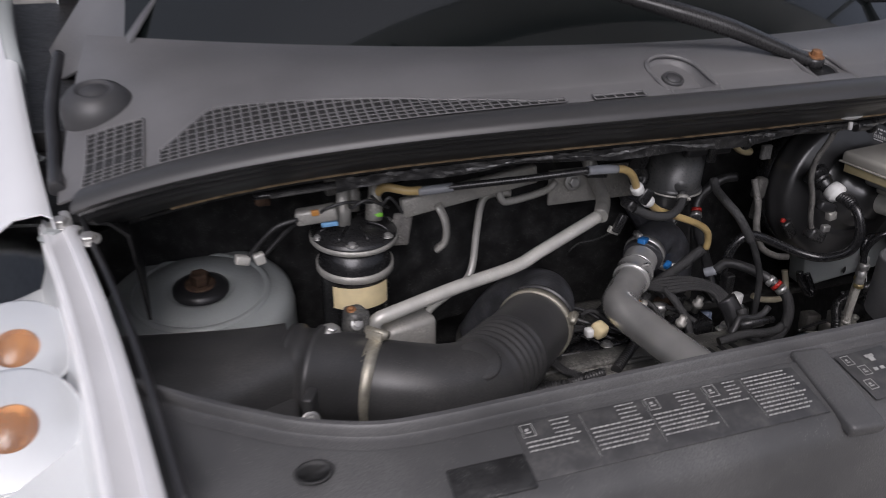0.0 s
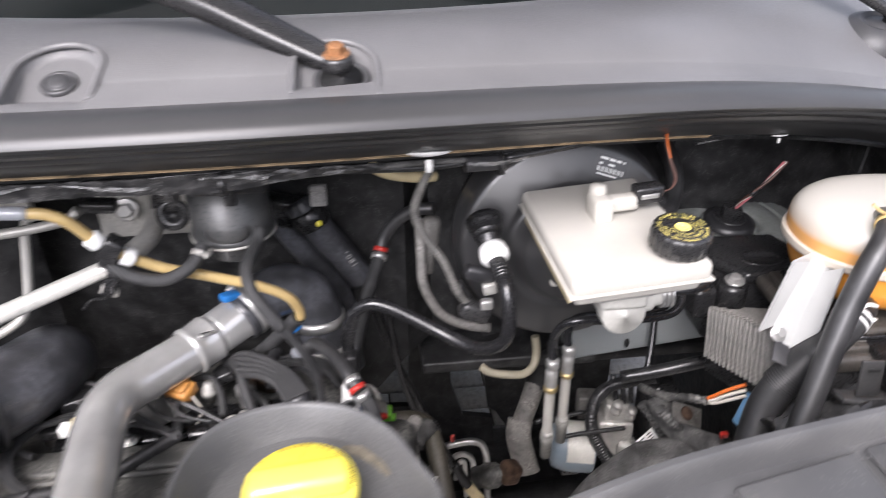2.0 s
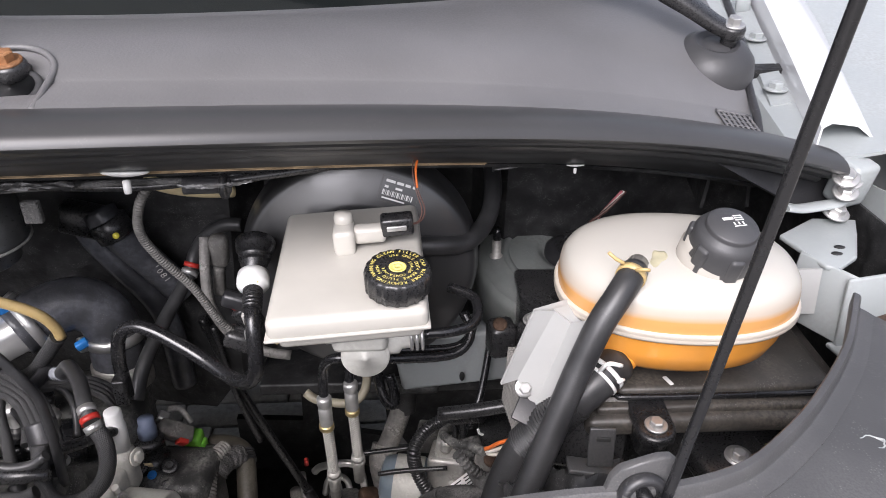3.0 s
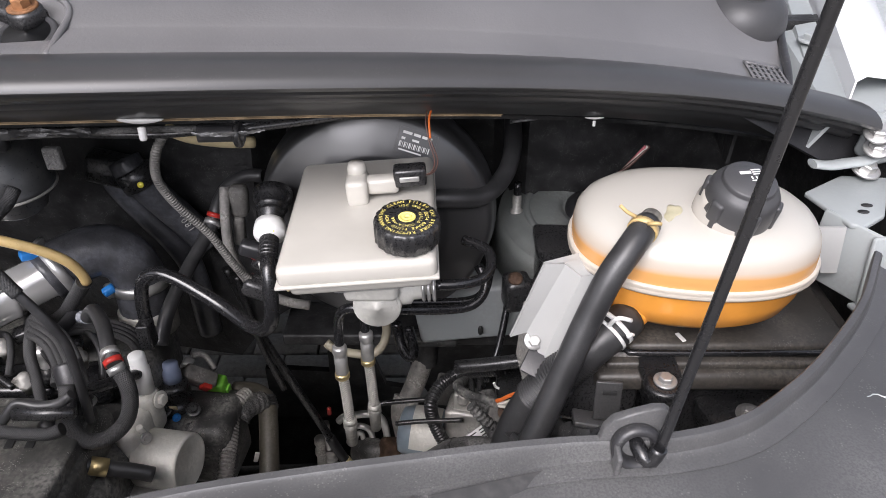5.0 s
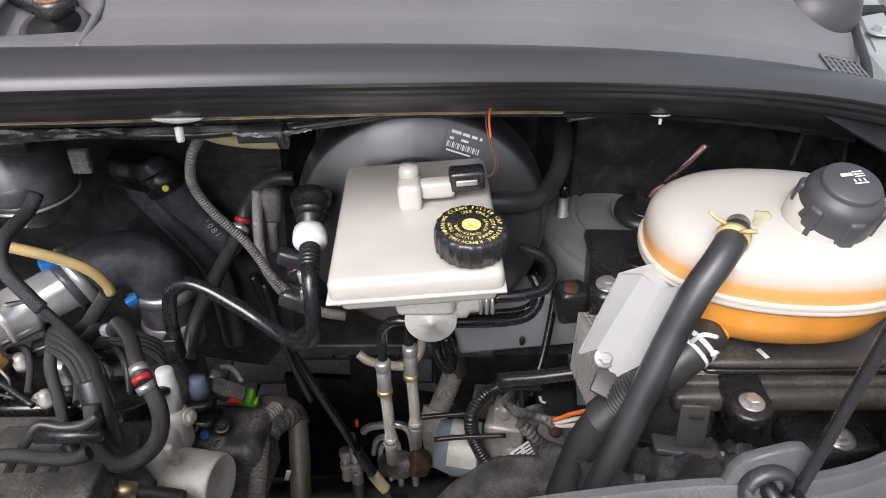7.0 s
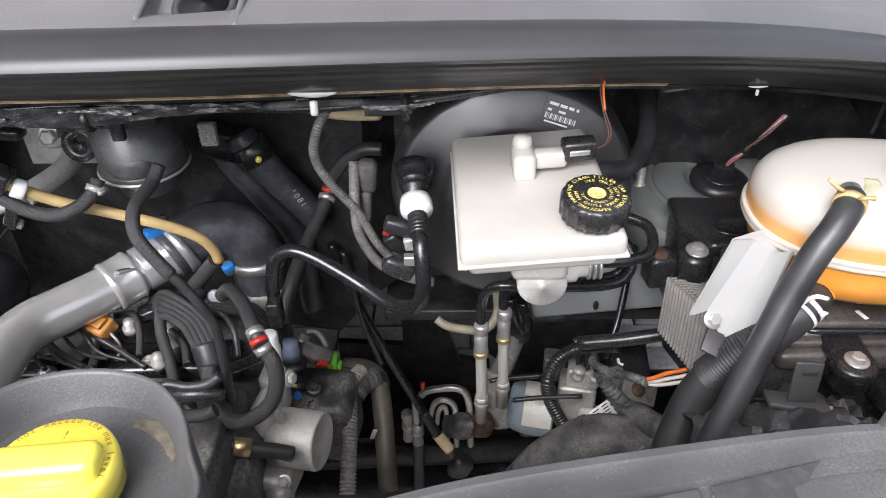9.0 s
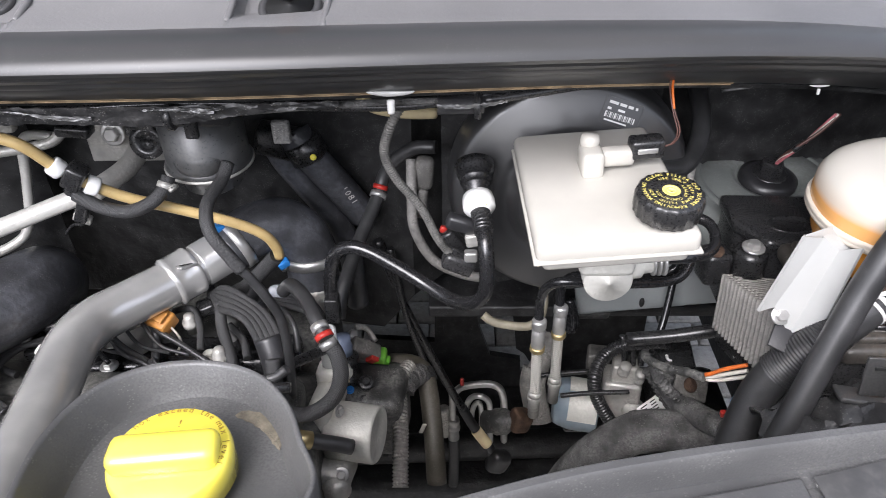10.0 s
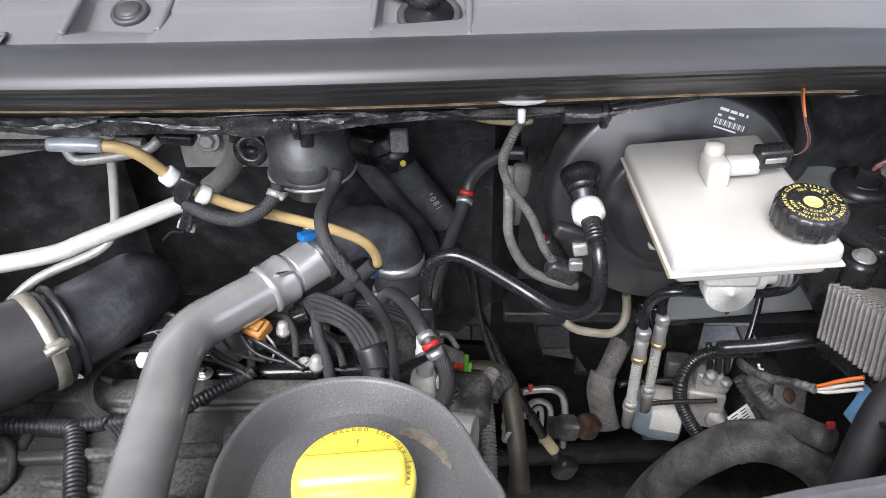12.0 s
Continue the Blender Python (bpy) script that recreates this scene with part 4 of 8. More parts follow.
for sx, sy, sr in ((1.376, 0.594, 0.007), (1.366, 0.55, 0.009)):
    part("scuff", lathe([(sr, 0.0), (sr, 0.0005), (sr * 0.86, 0.0005), (sr * 0.86, 0.0)], (sx, sy, 1.1672), (0, -0.1, 1), 18, squash=(1, 0.6), wave=lambda a: 1 + 0.12 * math.sin(5 * a)), PRIMER, carrier, "pale scuff mark")
part("screw_hole", lathe([(0.0075, 0), (0.0075, 0.001), (0.006, 0.0014), (0.0055, 0.0002), (0.0, 0.0002)], (1.312, 0.498, 1.1645), (0, -0.12, 1), 20, squash=(1.3, 0.8)), DARKFILL, carrier, "round screw hole")
part("lower_grille_wall", rbox((MID, 0.42, 0.7), (1.5, 0.02, 0.6), 0.005), PLASTIC, carrier)
latch = thing("bonnet_latch", (0.637, 0.40, 1.16), "black plastic bonnet latch ramp on the carrier", "latch")
part("ramp", rbox((0.64, 0.383, 1.152), (0.044, 0.062, 0.012), 0.004, (12, 0, 0)), PANEL, latch)
for k in range(3):
    part("notch", rbox((0.641, 0.366 + 0.017 * k, 1.155 + 0.0036 * k), (0.024, 0.007, 0.005), 0.0018, (12, 0, 0)), PANEL, latch)


# printed stickers on the carrier
def sticker_plane(x, y, z, turn=0.0, tilt=12.0):
    return pose(x, y, z, tilt, 0, turn)


def words(x, y, width, height, fill=0.9):
    """One printed line as a row of short strokes with gaps."""
    out, at = [], 0.0
    while at < width * fill:
        w = random.uniform(0.0012, 0.0052)
        out.append((x + at, y, min(w, width - at), height))
        at += w + 0.0009
    return out


def box_sign(x, y, s):
    """A square sign: an outline with a small mark inside."""
    t = 0.0006
    return [(x, y, s, t), (x, y + s, s, t), (x, y, t, s), (x + s, y, t, s + t), (x + s * 0.25, y + s * 0.3, s * 0.5, s * 0.12), (x + s * 0.3, y + s * 0.5, s * 0.3, s * 0.2)]


random.seed(4)
sticker = part("warning_sticker", rbox((0.291, 0.372, 1.1633), (0.262, 0.05, 0.0012), 0.0004, (13.5, 0, 0.3)), LABEL, carrier, "dark sticker with lines of pale print")
rows = []
for bx, wide, lines in ((0.0, 0.05, 7), (0.058, 0.056, 10), (0.118, 0.054, 10), (0.178, 0.036, 6), (0.219, 0.052, 11)):
    for k in range(lines):
        if bx < 0.2 and k < 4:
            rows += words(bx + wide * 0.55, 0.0395 - k * 0.0036, wide * 0.42, 0.0011, 0.7)
        else:
            rows += words(bx, 0.0395 - k * 0.0036, wide, 0.0013, random.uniform(0.75, 1.0))
for bx in (0.0, 0.118, 0.178):
    rows += box_sign(bx, 0.03, 0.0105)
rows += [(bx, 0.002, 0.0003, 0.038) for bx in (0.0545, 0.1155, 0.1755, 0.2165)]
part("print", bars(rows, sticker_plane(0.164, 0.3505, 1.16, 0.3, 13.5) @ Matrix.Diagonal((0.93, 1.08, 1, 1))), INK, sticker)
sticker = part("battery_sticker", rbox((0.497, 0.374, 1.164), (0.056, 0.05, 0.0012), 0.0004, (13.5, 0, 3)), LABEL, carrier, "dark sticker with pale symbols")
rows = box_sign(0.004, 0.031, 0.009) + box_sign(0.012, 0.019, 0.009) + box_sign(0.004, 0.006, 0.009)
rows += [(0.03, 0.034, 0.01, 0.003), (0.032, 0.03, 0.006, 0.006), (0.026, 0.021, 0.005, 0.003), (0.034, 0.021, 0.005, 0.003), (0.043, 0.022, 0.004, 0.002), (0.028, 0.008, 0.02, 0.0012), (0.028, 0.0105, 0.015, 0.0012)]
part("print", bars(rows, sticker_plane(0.47, 0.351, 1.1602, 3, 13.5) @ Matrix.Diagonal((0.94, 1.1, 1, 1))), INK, sticker)
for place, size, turn in (((0.932, 0.419, 1.1517), (0.1, 0.064, 0.006), 8), ((1.046, 0.444, 1.1518), (0.09, 0.066, 0.006), 12)):
    part("cover_pad", rbox(place, size, 0.0018, (13.5, 0, turn)), PANEL, carrier, "raised pad on the cover")
sticker = part("caution_sticker", rbox((0.934, 0.418, 1.1552), (0.088, 0.05, 0.0012), 0.0004, (13.5, 0, 8)), LABEL, carrier, "dark sticker with two white marks and pale print")
plane = sticker_plane(0.89, 0.39, 1.1512, 8, 13.5)
rows = box_sign(0.012, 0.036, 0.0105)
for k in range(11):
    rows += words(0.036 if k > 3 else 0.06, 0.0445 - k * 0.0037, 0.046 if k > 3 else 0.022, 0.0011, random.uniform(0.6, 1.0))
part("print", bars(rows, plane), INK, sticker)
part("triangle_mark", lathe([(0.006, 0), (0.006, 0.0004), (0, 0.0005)], plane @ Vector((0.047, 0.04, 0.0)), (0, -0.2, 1), 3), PAPER, sticker, "pale warning triangle")
for dx, dy in ((0.021, 0.027), (0.025, 0.011)):
    part("dot", lathe([(0.0056, 0), (0.0056, 0.0004), (0, 0.0005)], plane @ Vector((dx, dy, 0.0)), (0, -0.2, 1), 20), WHITE, sticker, "white round mark")
sticker = part("climate_sticker", rbox((1.13, 0.468, 1.1587), (0.074, 0.05, 0.0012), 0.0004, (13.5, 0, 15)), LABEL, carrier, "dark sticker with a snowflake sign and pale print")
plane = sticker_plane(1.1, 0.435, 1.1522, 15, 13.5)
rows = box_sign(0.026, 0.028, 0.02)[:4]
for k in range(1, 11):
    rows += words(0.002, 0.0445 - k * 0.0037, 0.02, 0.001, random.uniform(0.6, 1.0))
    if k < 10:
        rows += words(0.05, 0.0445 - k * 0.0037, 0.02, 0.001, random.uniform(0.6, 1.0))
part("print", bars(rows, plane), INK, sticker)
flake = bmesh.new()
for k in range(6):
    bars([(0.0018, -0.0005, 0.006, 0.001)], plane @ Matrix.Translation((0.036, 0.038, 0)) @ Matrix.Rotation(k * math.pi / 3, 4, "Z"), flake)
part("snowflake", flake, INK, sticker)
part("heading", lettering("ATTENTION", plane @ Matrix.Translation((0.001, 0.0445, 0.0002)), 0.0038, 0.62), INK, sticker, "printed word")
clip = thing("cable_clip", (1.002, 0.43, 1.156), "small black open cable clip on the carrier", "clip")
for k in (-1, 1):
    part("claw", tube([(1.002 + 0.004 * k, 0.43, 1.154), (1.002 + 0.009 * k, 0.431, 1.158), (1.002 + 0.0095 * k, 0.433, 1.164), (1.002 + 0.005 * k, 0.435, 1.168)], 0.0022, 8, 0.002), RUBBER, clip)
part("base", rbox((1.002, 0.43, 1.155), (0.022, 0.016, 0.005), 0.0015, (13, 0, 10)), RUBBER, clip)

# collar round the oil filler, with its cap
collar = thing("filler_collar", (0.735, 0.475, 1.16), "dark grey plastic collar round the oil filler", "collar")
path = [(0.668, 0.42), (0.664, 0.448), (0.66, 0.499), (0.671, 0.541), (0.696, 0.564), (0.733, 0.573), (0.768, 0.564), (0.794, 0.538), (0.809, 0.507), (0.821, 0.481), (0.815, 0.45), (0.812, 0.432)]
line = [c for c, s in curve([(x, y, 0) for x, y in path], 0.006)]
rows = []
for i, c in enumerate(line):
    w = i / (len(line) - 1)
    rise = math.sin(math.pi * w) ** 0.6 * (1 - 0.3 * max(0.0, w - 0.45) ** 0.8)
    inward = (Vector((0.74, 0.48, 0)) - c).normalized()
    top = 1.151 + 0.025 * rise - 0.03 * (c.x - 0.74) - 0.18 * (c.y - 0.5085)
    rows.append([Vector((c.x, c.y, 1.1)), Vector((c.x, c.y, top - 0.002)), Vector((c.x, c.y, top)) + inward * 0.0015, Vector((c.x, c.y, top - 0.003)) + inward * 0.004,
                 Vector((c.x, c.y, 1.148)) + inward * 0.008, Vector((c.x, c.y, 1.139)) + inward * 0.014])
part("rim", sheet(rows), PANEL, collar)
floor_outline = [(c.x + (0.74 - c.x) * 0.12, c.y + (0.48 - c.y) * 0.12) for c in line[::3]]
part("tray", slab(floor_outline, 1.128, 1.141, 0.0), PANEL, collar, "dusty tray of the collar")
crust = surface("dried_oil_crust", (0.16, 0.14, 0.105), 0.7, vary=0.5, scale=90, fine=500, bump=0.6)
random.seed(8)
stain_rows = []
for u in steps(0.0, 1.0, 16):
    mid = Vector((0.758, 0.546, 1.1418)).lerp(Vector((0.79, 0.517, 1.1418)), u) + Vector((0.006, 0.005, 0)) * math.sin(math.pi * u)
    half = 0.0055 * math.sin(math.pi * min(1.0, 0.1 + 0.9 * u)) ** 0.7 + random.uniform(0, 0.0012)
    stain_rows.append([mid + Vector((-0.7, -0.7, 0)) * half * k + Vector((0, 0, 0.0008 * (1 - abs(k)))) for k in (-1, -0.4, 0.2, 0.7, 1)])
part("oil_stain", sheet(stain_rows, 0.0005), crust, collar, "dried oil stain on the tray")
cap = thing("oil_filler_cap", (0.735, 0.482, 1.152), "worn bright yellow oil filler cap with a grip bar", "cap")
part("skirt", lathe([(0.031, 0.0), (0.0342, 0.002), (0.0347, 0.017), (0.0337, 0.021), (0.0322, 0.0225), (0.0, 0.0225)], (0.735, 0.482, 1.153), (0, 0, 1), 48), YELLOW, cap)
grip = bmesh.new()
rbox((0.735, 0.478, 1.181), (0.06, 0.022, 0.016), 0.006, (0, 0, 6), bm=grip, segments=3)
part("grip", grip, YELLOW, cap)
part("lettering", lettering("do not exceed the max level", Matrix.Translation((0.735, 0.482, 1.1758)), 0.0058, 0.6, 0.0292, radians(165)), BROWNINK, cap, "moulded words round the edge")
part("mark", lettering("!", Matrix.Translation((0.735, 0.5, 1.1758)), 0.008), BROWNINK, cap)

cap.location += Vector((0.002, 0.011, -0.006))

# headlamp at the corner
lamp = thing("headlamp", (-0.24, 0.6, 1.0), "clear headlamp with amber indicator bulbs", "headlamp")


def lamp_rows(offsets, n=14):
    """Lines along the lamp's inner edge, each shifted sideways and down by an offset."""
    rows = []
    for k in range(n + 1):
        u = -0.13 + 1.13 * k / n
        x, y, z = -0.182 + 0.112 * u, 0.832 - 0.46 * u, 1.2 - 0.012 * u * u
        bulge = 0.006 * math.sin(math.pi * max(0.0, u))
        rows.append([(x + bulge - a, y - 0.25 * a, z - b) for a, b in offsets])
    return rows


part("chrome_strip", sheet(lamp_rows([(0.0, 0.012), (0.001, 0.002), (0.006, 0.0), (0.012, 0.001), (0.013, 0.004), (0.024, 0.003), (0.03, 0.001), (0.034, 0.004), (0.035, 0.02)]), 0.002), surface("silver_lamp_frame", (0.88, 0.88, 0.89), 0.2, 0.3, vary=0.06, scale=9, bump=0), lamp, "silvery frame strip along the lamp")
part("housing_edge", tube([(x + 0.008, y, z) for ((x, y, z),) in lamp_rows([(-0.002, 0.008)])], 0.0038, 10, 0.012), RUBBER, lamp, "black rubber edge of the lamp")
cover_lens = part("lamp_cover", sheet(lamp_rows([(0.037, 0.006), (0.055, 0.004), (0.085, 0.012), (0.12, 0.035), (0.16, 0.09), (0.18, 0.2)]), 0.002), HEADGLASS, lamp, "clear plastic lens")
cover_lens.visible_shadow = False
part("reflector", sheet(lamp_rows([(0.036, 0.012), (0.04, 0.07), (0.05, 0.095), (0.11, 0.11), (0.17, 0.13), (0.24, 0.19)]), 0.002), surface("white_lamp_interior", (0.93, 0.93, 0.93), 0.3, vary=0.03, scale=10, bump=0), lamp, "white lamp interior")
for place, r in (((-0.234, 0.7, 1.12), 0.052), ((-0.221, 0.59, 1.103), 0.055)):
    bowl = part("indicator_bowl", lathe([(0.0, -0.03), (r * 0.4, -0.027), (r * 0.72, -0.014), (r * 0.93, 0.002), (r, 0.014), (r * 1.03, 0.015), (r * 1.03, 0.01), (r * 0.8, -0.016), (0.0, -0.034)], place, (0.1, -0.45, 0.75), 44, wave=lambda w: 1 + 0.012 * math.cos(9 * w)), CHROME, lamp)
    part("bowl_ring", lathe([(r * 1.03, 0.012), (r * 1.07, 0.014), (r * 1.07, 0.017), (r * 1.01, 0.0175)], place, (0.1, -0.45, 0.75), 44), CHROME, bowl, "bright ring round the bowl")
    for k in (0.62, 0.8):
        part("bowl_step", lathe([(r * (k - 0.02), -0.02 + 0.03 * (k - 0.5)), (r * k, -0.016 + 0.03 * (k - 0.5)), (r * (k + 0.02), -0.017 + 0.04 * (k - 0.5))], place, (0.1, -0.45, 0.75), 44), CHROME, bowl, "stepped ring in the bowl")
    part("bulb", lathe([(r * 0.3, -0.026), (r * 0.34, -0.014), (r * 0.5, -0.006), (r * 0.56, 0.004), (r * 0.5, 0.014), (r * 0.34, 0.021), (r * 0.14, 0.0245), (0.0, 0.025)], place, (0.1, -0.45, 0.75), 28), AMBER, bowl, "amber bulb")
    part("bulb_collar", lathe([(r * 0.36, -0.022), (r * 0.42, -0.02), (r * 0.42, -0.014), (r * 0.34, -0.012)], place, (0.1, -0.45, 0.75), 24), CAST, bowl)
for k, (x, y, z) in enumerate(((-0.2, 0.845, 1.2), (-0.165, 0.8, 1.195), (-0.185, 0.835, 1.19))):
    bolt("lamp_screw", (x, y, z), 0.008, lamp, (0, -0.3, 1), STEEL)

lamp.location += Vector((-0.019, 0, 0))


# ---------------------------------------------------------------- engine
engine = thing("engine", (0.5, 0.65, 0.4), "dusty diesel engine with a dark plastic top cover", "engine")
part("block", rbox((0.46, 0.68, 0.62), (0.56, 0.36, 0.5), 0.02), COVERDUST, engine)
cover = part("top_cover", rbox((0.455, 0.655, 0.885), (0.54, 0.3, 0.05), 0.012, segments=3), COVERDUST, engine, "dusty grey ribbed cam cover")
for place, size, turn in (((0.44, 0.79, 0.905), (0.42, 0.035, 0.02), 0), ((0.40, 0.7, 0.912), (0.3, 0.014, 0.016), 4), ((0.36, 0.62, 0.912), (0.22, 0.012, 0.014), -3), ((0.66, 0.72, 0.915), (0.12, 0.13, 0.02), 0),
                          ((0.5, 0.765, 0.911), (0.2, 0.008, 0.008), 2), ((0.34, 0.735, 0.911), (0.012, 0.07, 0.01), 0), ((0.46, 0.66, 0.911), (0.16, 0.01, 0.01), -8), ((0.56, 0.69, 0.912), (0.012, 0.1, 0.012), 12)):
    part("rib", rbox(place, size, 0.004, (0, 0, turn)), COVERDUST, cover)
for k in range(3):
    part("slot", rbox((0.632 + 0.021 * k, 0.735, 0.9255), (0.009, 0.022, 0.002), 0.0008, (0, 0, 6)), DARKFILL, cover)
bolt("cover_bolt", (0.612, 0.828, 0.918), 0.0055, engine, (0, -0.1, 1), PALECAST)
for bx, by in ((0.5, 0.815), (0.32, 0.80), (0.24, 0.76), (0.70, 0.80)):
    bolt("cover_bolt", (bx, by, 0.913), 0.0065, engine, (0, 0, 1), STEEL)
part("cam_ledge", rbox((0.56, 0.845, 0.895), (0.3, 0.05, 0.03), 0.008, (0, 0, 3)), BLACK, engine, "glossy black ledge behind the cover")
for k in range(4):
    x = 0.40 + 0.075 * k
    part("injector", lathe([(0.014, 0), (0.014, 0.02), (0.009, 0.024), (0.009, 0.045), (0.012, 0.047), (0.012, 0.056), (0.0, 0.058)], (x, 0.862, 0.88), (0, 0.1, 1), 16), STEEL if k % 2 else CAST, engine)
heat_shield = part("heat_shield", sheet([[(0.44 + 0.11 * i / 6, 0.83 + 0.05 * j / 4, 0.925 + 0.008 * math.sin(2.2 * i + j) - 0.012 * j / 4) for i in range(7)] for j in range(5)], 0.0012), STEEL, engine, "crumpled bright metal shield")
lift = part("lifting_eye", lathe([(0.018, -0.003), (0.018, 0.003), (0.009, 0.003), (0.009, -0.003)], (0.645, 0.885, 0.925), (0.3, 1, 0.2), 20), RUST, engine, "rusty lifting eye")
# back of the head: dark clutter between engine and bulkhead
part("rear_casting", rbox((0.52, 0.93, 0.78), (0.44, 0.12, 0.24), 0.03), COVERDUST, engine)

orange_plug = thing("injector_plug", (0.557, 0.85, 0.94), "brown-orange plastic plug with pale wires", "connector")
part("shell", rbox((0.557, 0.85, 0.952), (0.03, 0.024, 0.02), 0.003, (20, 10, -25)), ORANGE, orange_plug)
part("latch", rbox((0.559, 0.844, 0.964), (0.018, 0.014, 0.004), 0.001, (20, 10, -25)), ORANGE, orange_plug)
part("wire", tube([(0.568, 0.845, 0.948), (0.578, 0.84, 0.93), (0.572, 0.832, 0.915)], 0.0016, 6), WIRE_PALE, orange_plug)
pale_plug = thing("glow_plug_connector", (0.49, 0.79, 0.93), "pale yellow plastic connector on the engine", "connector")
part("shell", rbox((0.484, 0.812, 0.945), (0.022, 0.022, 0.022), 0.005, (15, 0, 20)), PAPER, pale_plug)
part("clip", rbox((0.466, 0.81, 0.945), (0.012, 0.014, 0.014), 0.003), WHITE, pale_plug)
pale_plug.location += Vector((-0.014, -0.02, 0.015))
blk = thing("engine_sensor", (0.44, 0.84, 0.93), "small black sensor block on the engine", "sensor")
part("body", rbox((0.445, 0.85, 0.945), (0.04, 0.03, 0.03), 0.004, (0, 0, 20)), PLASTIC, blk)
part("plate", rbox((0.43, 0.835, 0.93), (0.05, 0.04, 0.012), 0.003, (0, 0, 10)), PLASTIC, blk)

pump = thing("vacuum_pump", (0.795, 0.77, 0.83), "round cast aluminium pump on the engine's end", "pump")
part("drum", lathe([(0.031, -0.035), (0.0335, -0.033), (0.0335, 0.02), (0.032, 0.0225), (0.03, 0.0225), (0.0282, 0.0215), (0.0, 0.021)], (0.782, 0.787, 0.834), (0.95, -0.2, 0.05), 40), PALECAST, pump)
part("flange", rbox((0.742, 0.8, 0.85), (0.026, 0.05, 0.075), 0.01, (0, 0, -10)), PALECAST, pump)
part("housing", rbox((0.746, 0.832, 0.868), (0.03, 0.03, 0.06), 0.008, (0, 0, -5)), PALECAST, pump)
part("lower_casting", rbox((0.735, 0.775, 0.79), (0.075, 0.06, 0.05), 0.012, (0, 8, -12), segments=3), CAST, pump, "grimy lower casting")
part("casting_boss", lathe([(0.016, -0.02), (0.016, 0.012), (0.0125, 0.016), (0.0125, 0.022), (0.0, 0.023)], (0.752, 0.752, 0.79), (0.5, -0.8, 0.2), 20), CAST, pump)
for bx, bz in ((0.718, 0.812), (0.762, 0.806)):
    bolt("casting_bolt", (bx, 0.75, bz), 0.0055, pump, (0.1, -0.7, 0.7), STEEL)
part("rib", tube([(0.757, 0.785, 0.89), (0.76, 0.79, 0.86), (0.757, 0.775, 0.82)], 0.004, 8, 0.006), PALECAST, pump)
bolt("pump_bolt", (0.762, 0.783, 0.875), 0.0045, pump, (0.8, -0.4, 0.3), STEEL)
bolt("pump_bolt", (0.765, 0.83, 0.888), 0.0065, pump, (0.9, -0.3, 0.2), PALECAST)
part("outlet", lathe([(0.0105, 0), (0.0108, 0.04), (0.0095, 0.042), (0.0095, 0.06), (0.007, 0.062), (0.0, 0.062)], (0.748, 0.836, 0.89), (0.03, 0.0, 1), 20), WHITE, pump, "white plastic outlet stub")

hp = thing("fuel_pump", (0.81, 0.88, 0.78), "black high-pressure fuel pump with a green connector", "pump")
part("body", rbox((0.785, 0.885, 0.765), (0.085, 0.08, 0.1), 0.014, (0, 0, -6)), DUSTY, hp)
part("head", lathe([(0.022, -0.01), (0.022, 0.012), (0.018, 0.015), (0.0155, 0.02), (0.0155, 0.032), (0.019, 0.034), (0.019, 0.04), (0.012, 0.044), (0.0, 0.045)], (0.75, 0.893, 0.808), (0, 0.1, 1), 28), PLASTIC, hp)
part("valve", lathe([(0.0115, 0), (0.0115, 0.014), (0.0095, 0.018), (0.0095, 0.028), (0.0, 0.029)], (0.75, 0.9, 0.85), (0.03, 0.1, 1), 18), surface("grey_blue_cap", (0.2, 0.24, 0.34), 0.35), hp, "grey-blue valve cap")
part("valve_label", rbox((0.752, 0.876, 0.826), (0.012, 0.002, 0.01), 0.0006, (20, 0, 0)), PAPER, hp, "small cream label")
for place in ((0.779, 0.874, 0.826), (0.776, 0.860, 0.808), (0.739, 0.858, 0.806), (0.743, 0.873, 0.826)):
    bolt("pump_screw", place, 0.006, hp, (0.2, -0.5, 1), PLASTIC)
bolt("blue_plug", (0.759, 0.866, 0.820), 0.0035, hp, (0, -0.4, 1), BLUE)
plug = part("plug", rbox((0.784, 0.948, 0.784), (0.025, 0.022, 0.056), 0.004, (8, 4, -8)), GREEN, hp, "bright green plug")
part("plug_rib", rbox((0.799, 0.945, 0.786), (0.005, 0.012, 0.026), 0.0015, (8, 4, -8)), GREEN, plug)
red = part("side_plug", rbox((0.77, 0.93, 0.829), (0.022, 0.022, 0.046), 0.004, (30, -40, -20)), DIRTYALU, hp, "grey plug with a red latch")
part("latch", rbox((0.783, 0.914, 0.826), (0.014, 0.006, 0.012), 0.001, (30, -40, -20)), RED, red)
part("side_clip", rbox((0.756, 0.937, 0.846), (0.014, 0.014, 0.018), 0.003, (20, 30, 0)), STEEL, hp, "bright spring clip")
part("strap", tube([(0.79, 0.935, 0.775), (0.788, 0.915, 0.76), (0.79, 0.88, 0.735), (0.79, 0.85, 0.71)], 0.013, 12, 0.006, flat=0.35), DUSTY, hp, "flat dusty strap")
part("lead", tube([(0.757, 0.955, 0.845), (0.77, 0.962, 0.838), (0.783, 0.955, 0.82)], 0.004, 8, 0.004), CAST, hp)
part("end_plate", rbox((0.795, 0.86, 0.755), (0.012, 0.03, 0.07), 0.003, (0, 0, -6)), DUSTY, hp)

# ---------------------------------------------------------------- intake side
pipe = thing("charge_pipe", (0.52, 0.7, 1.0), "bare aluminium charge air pipe with a weld bead", "pipe")
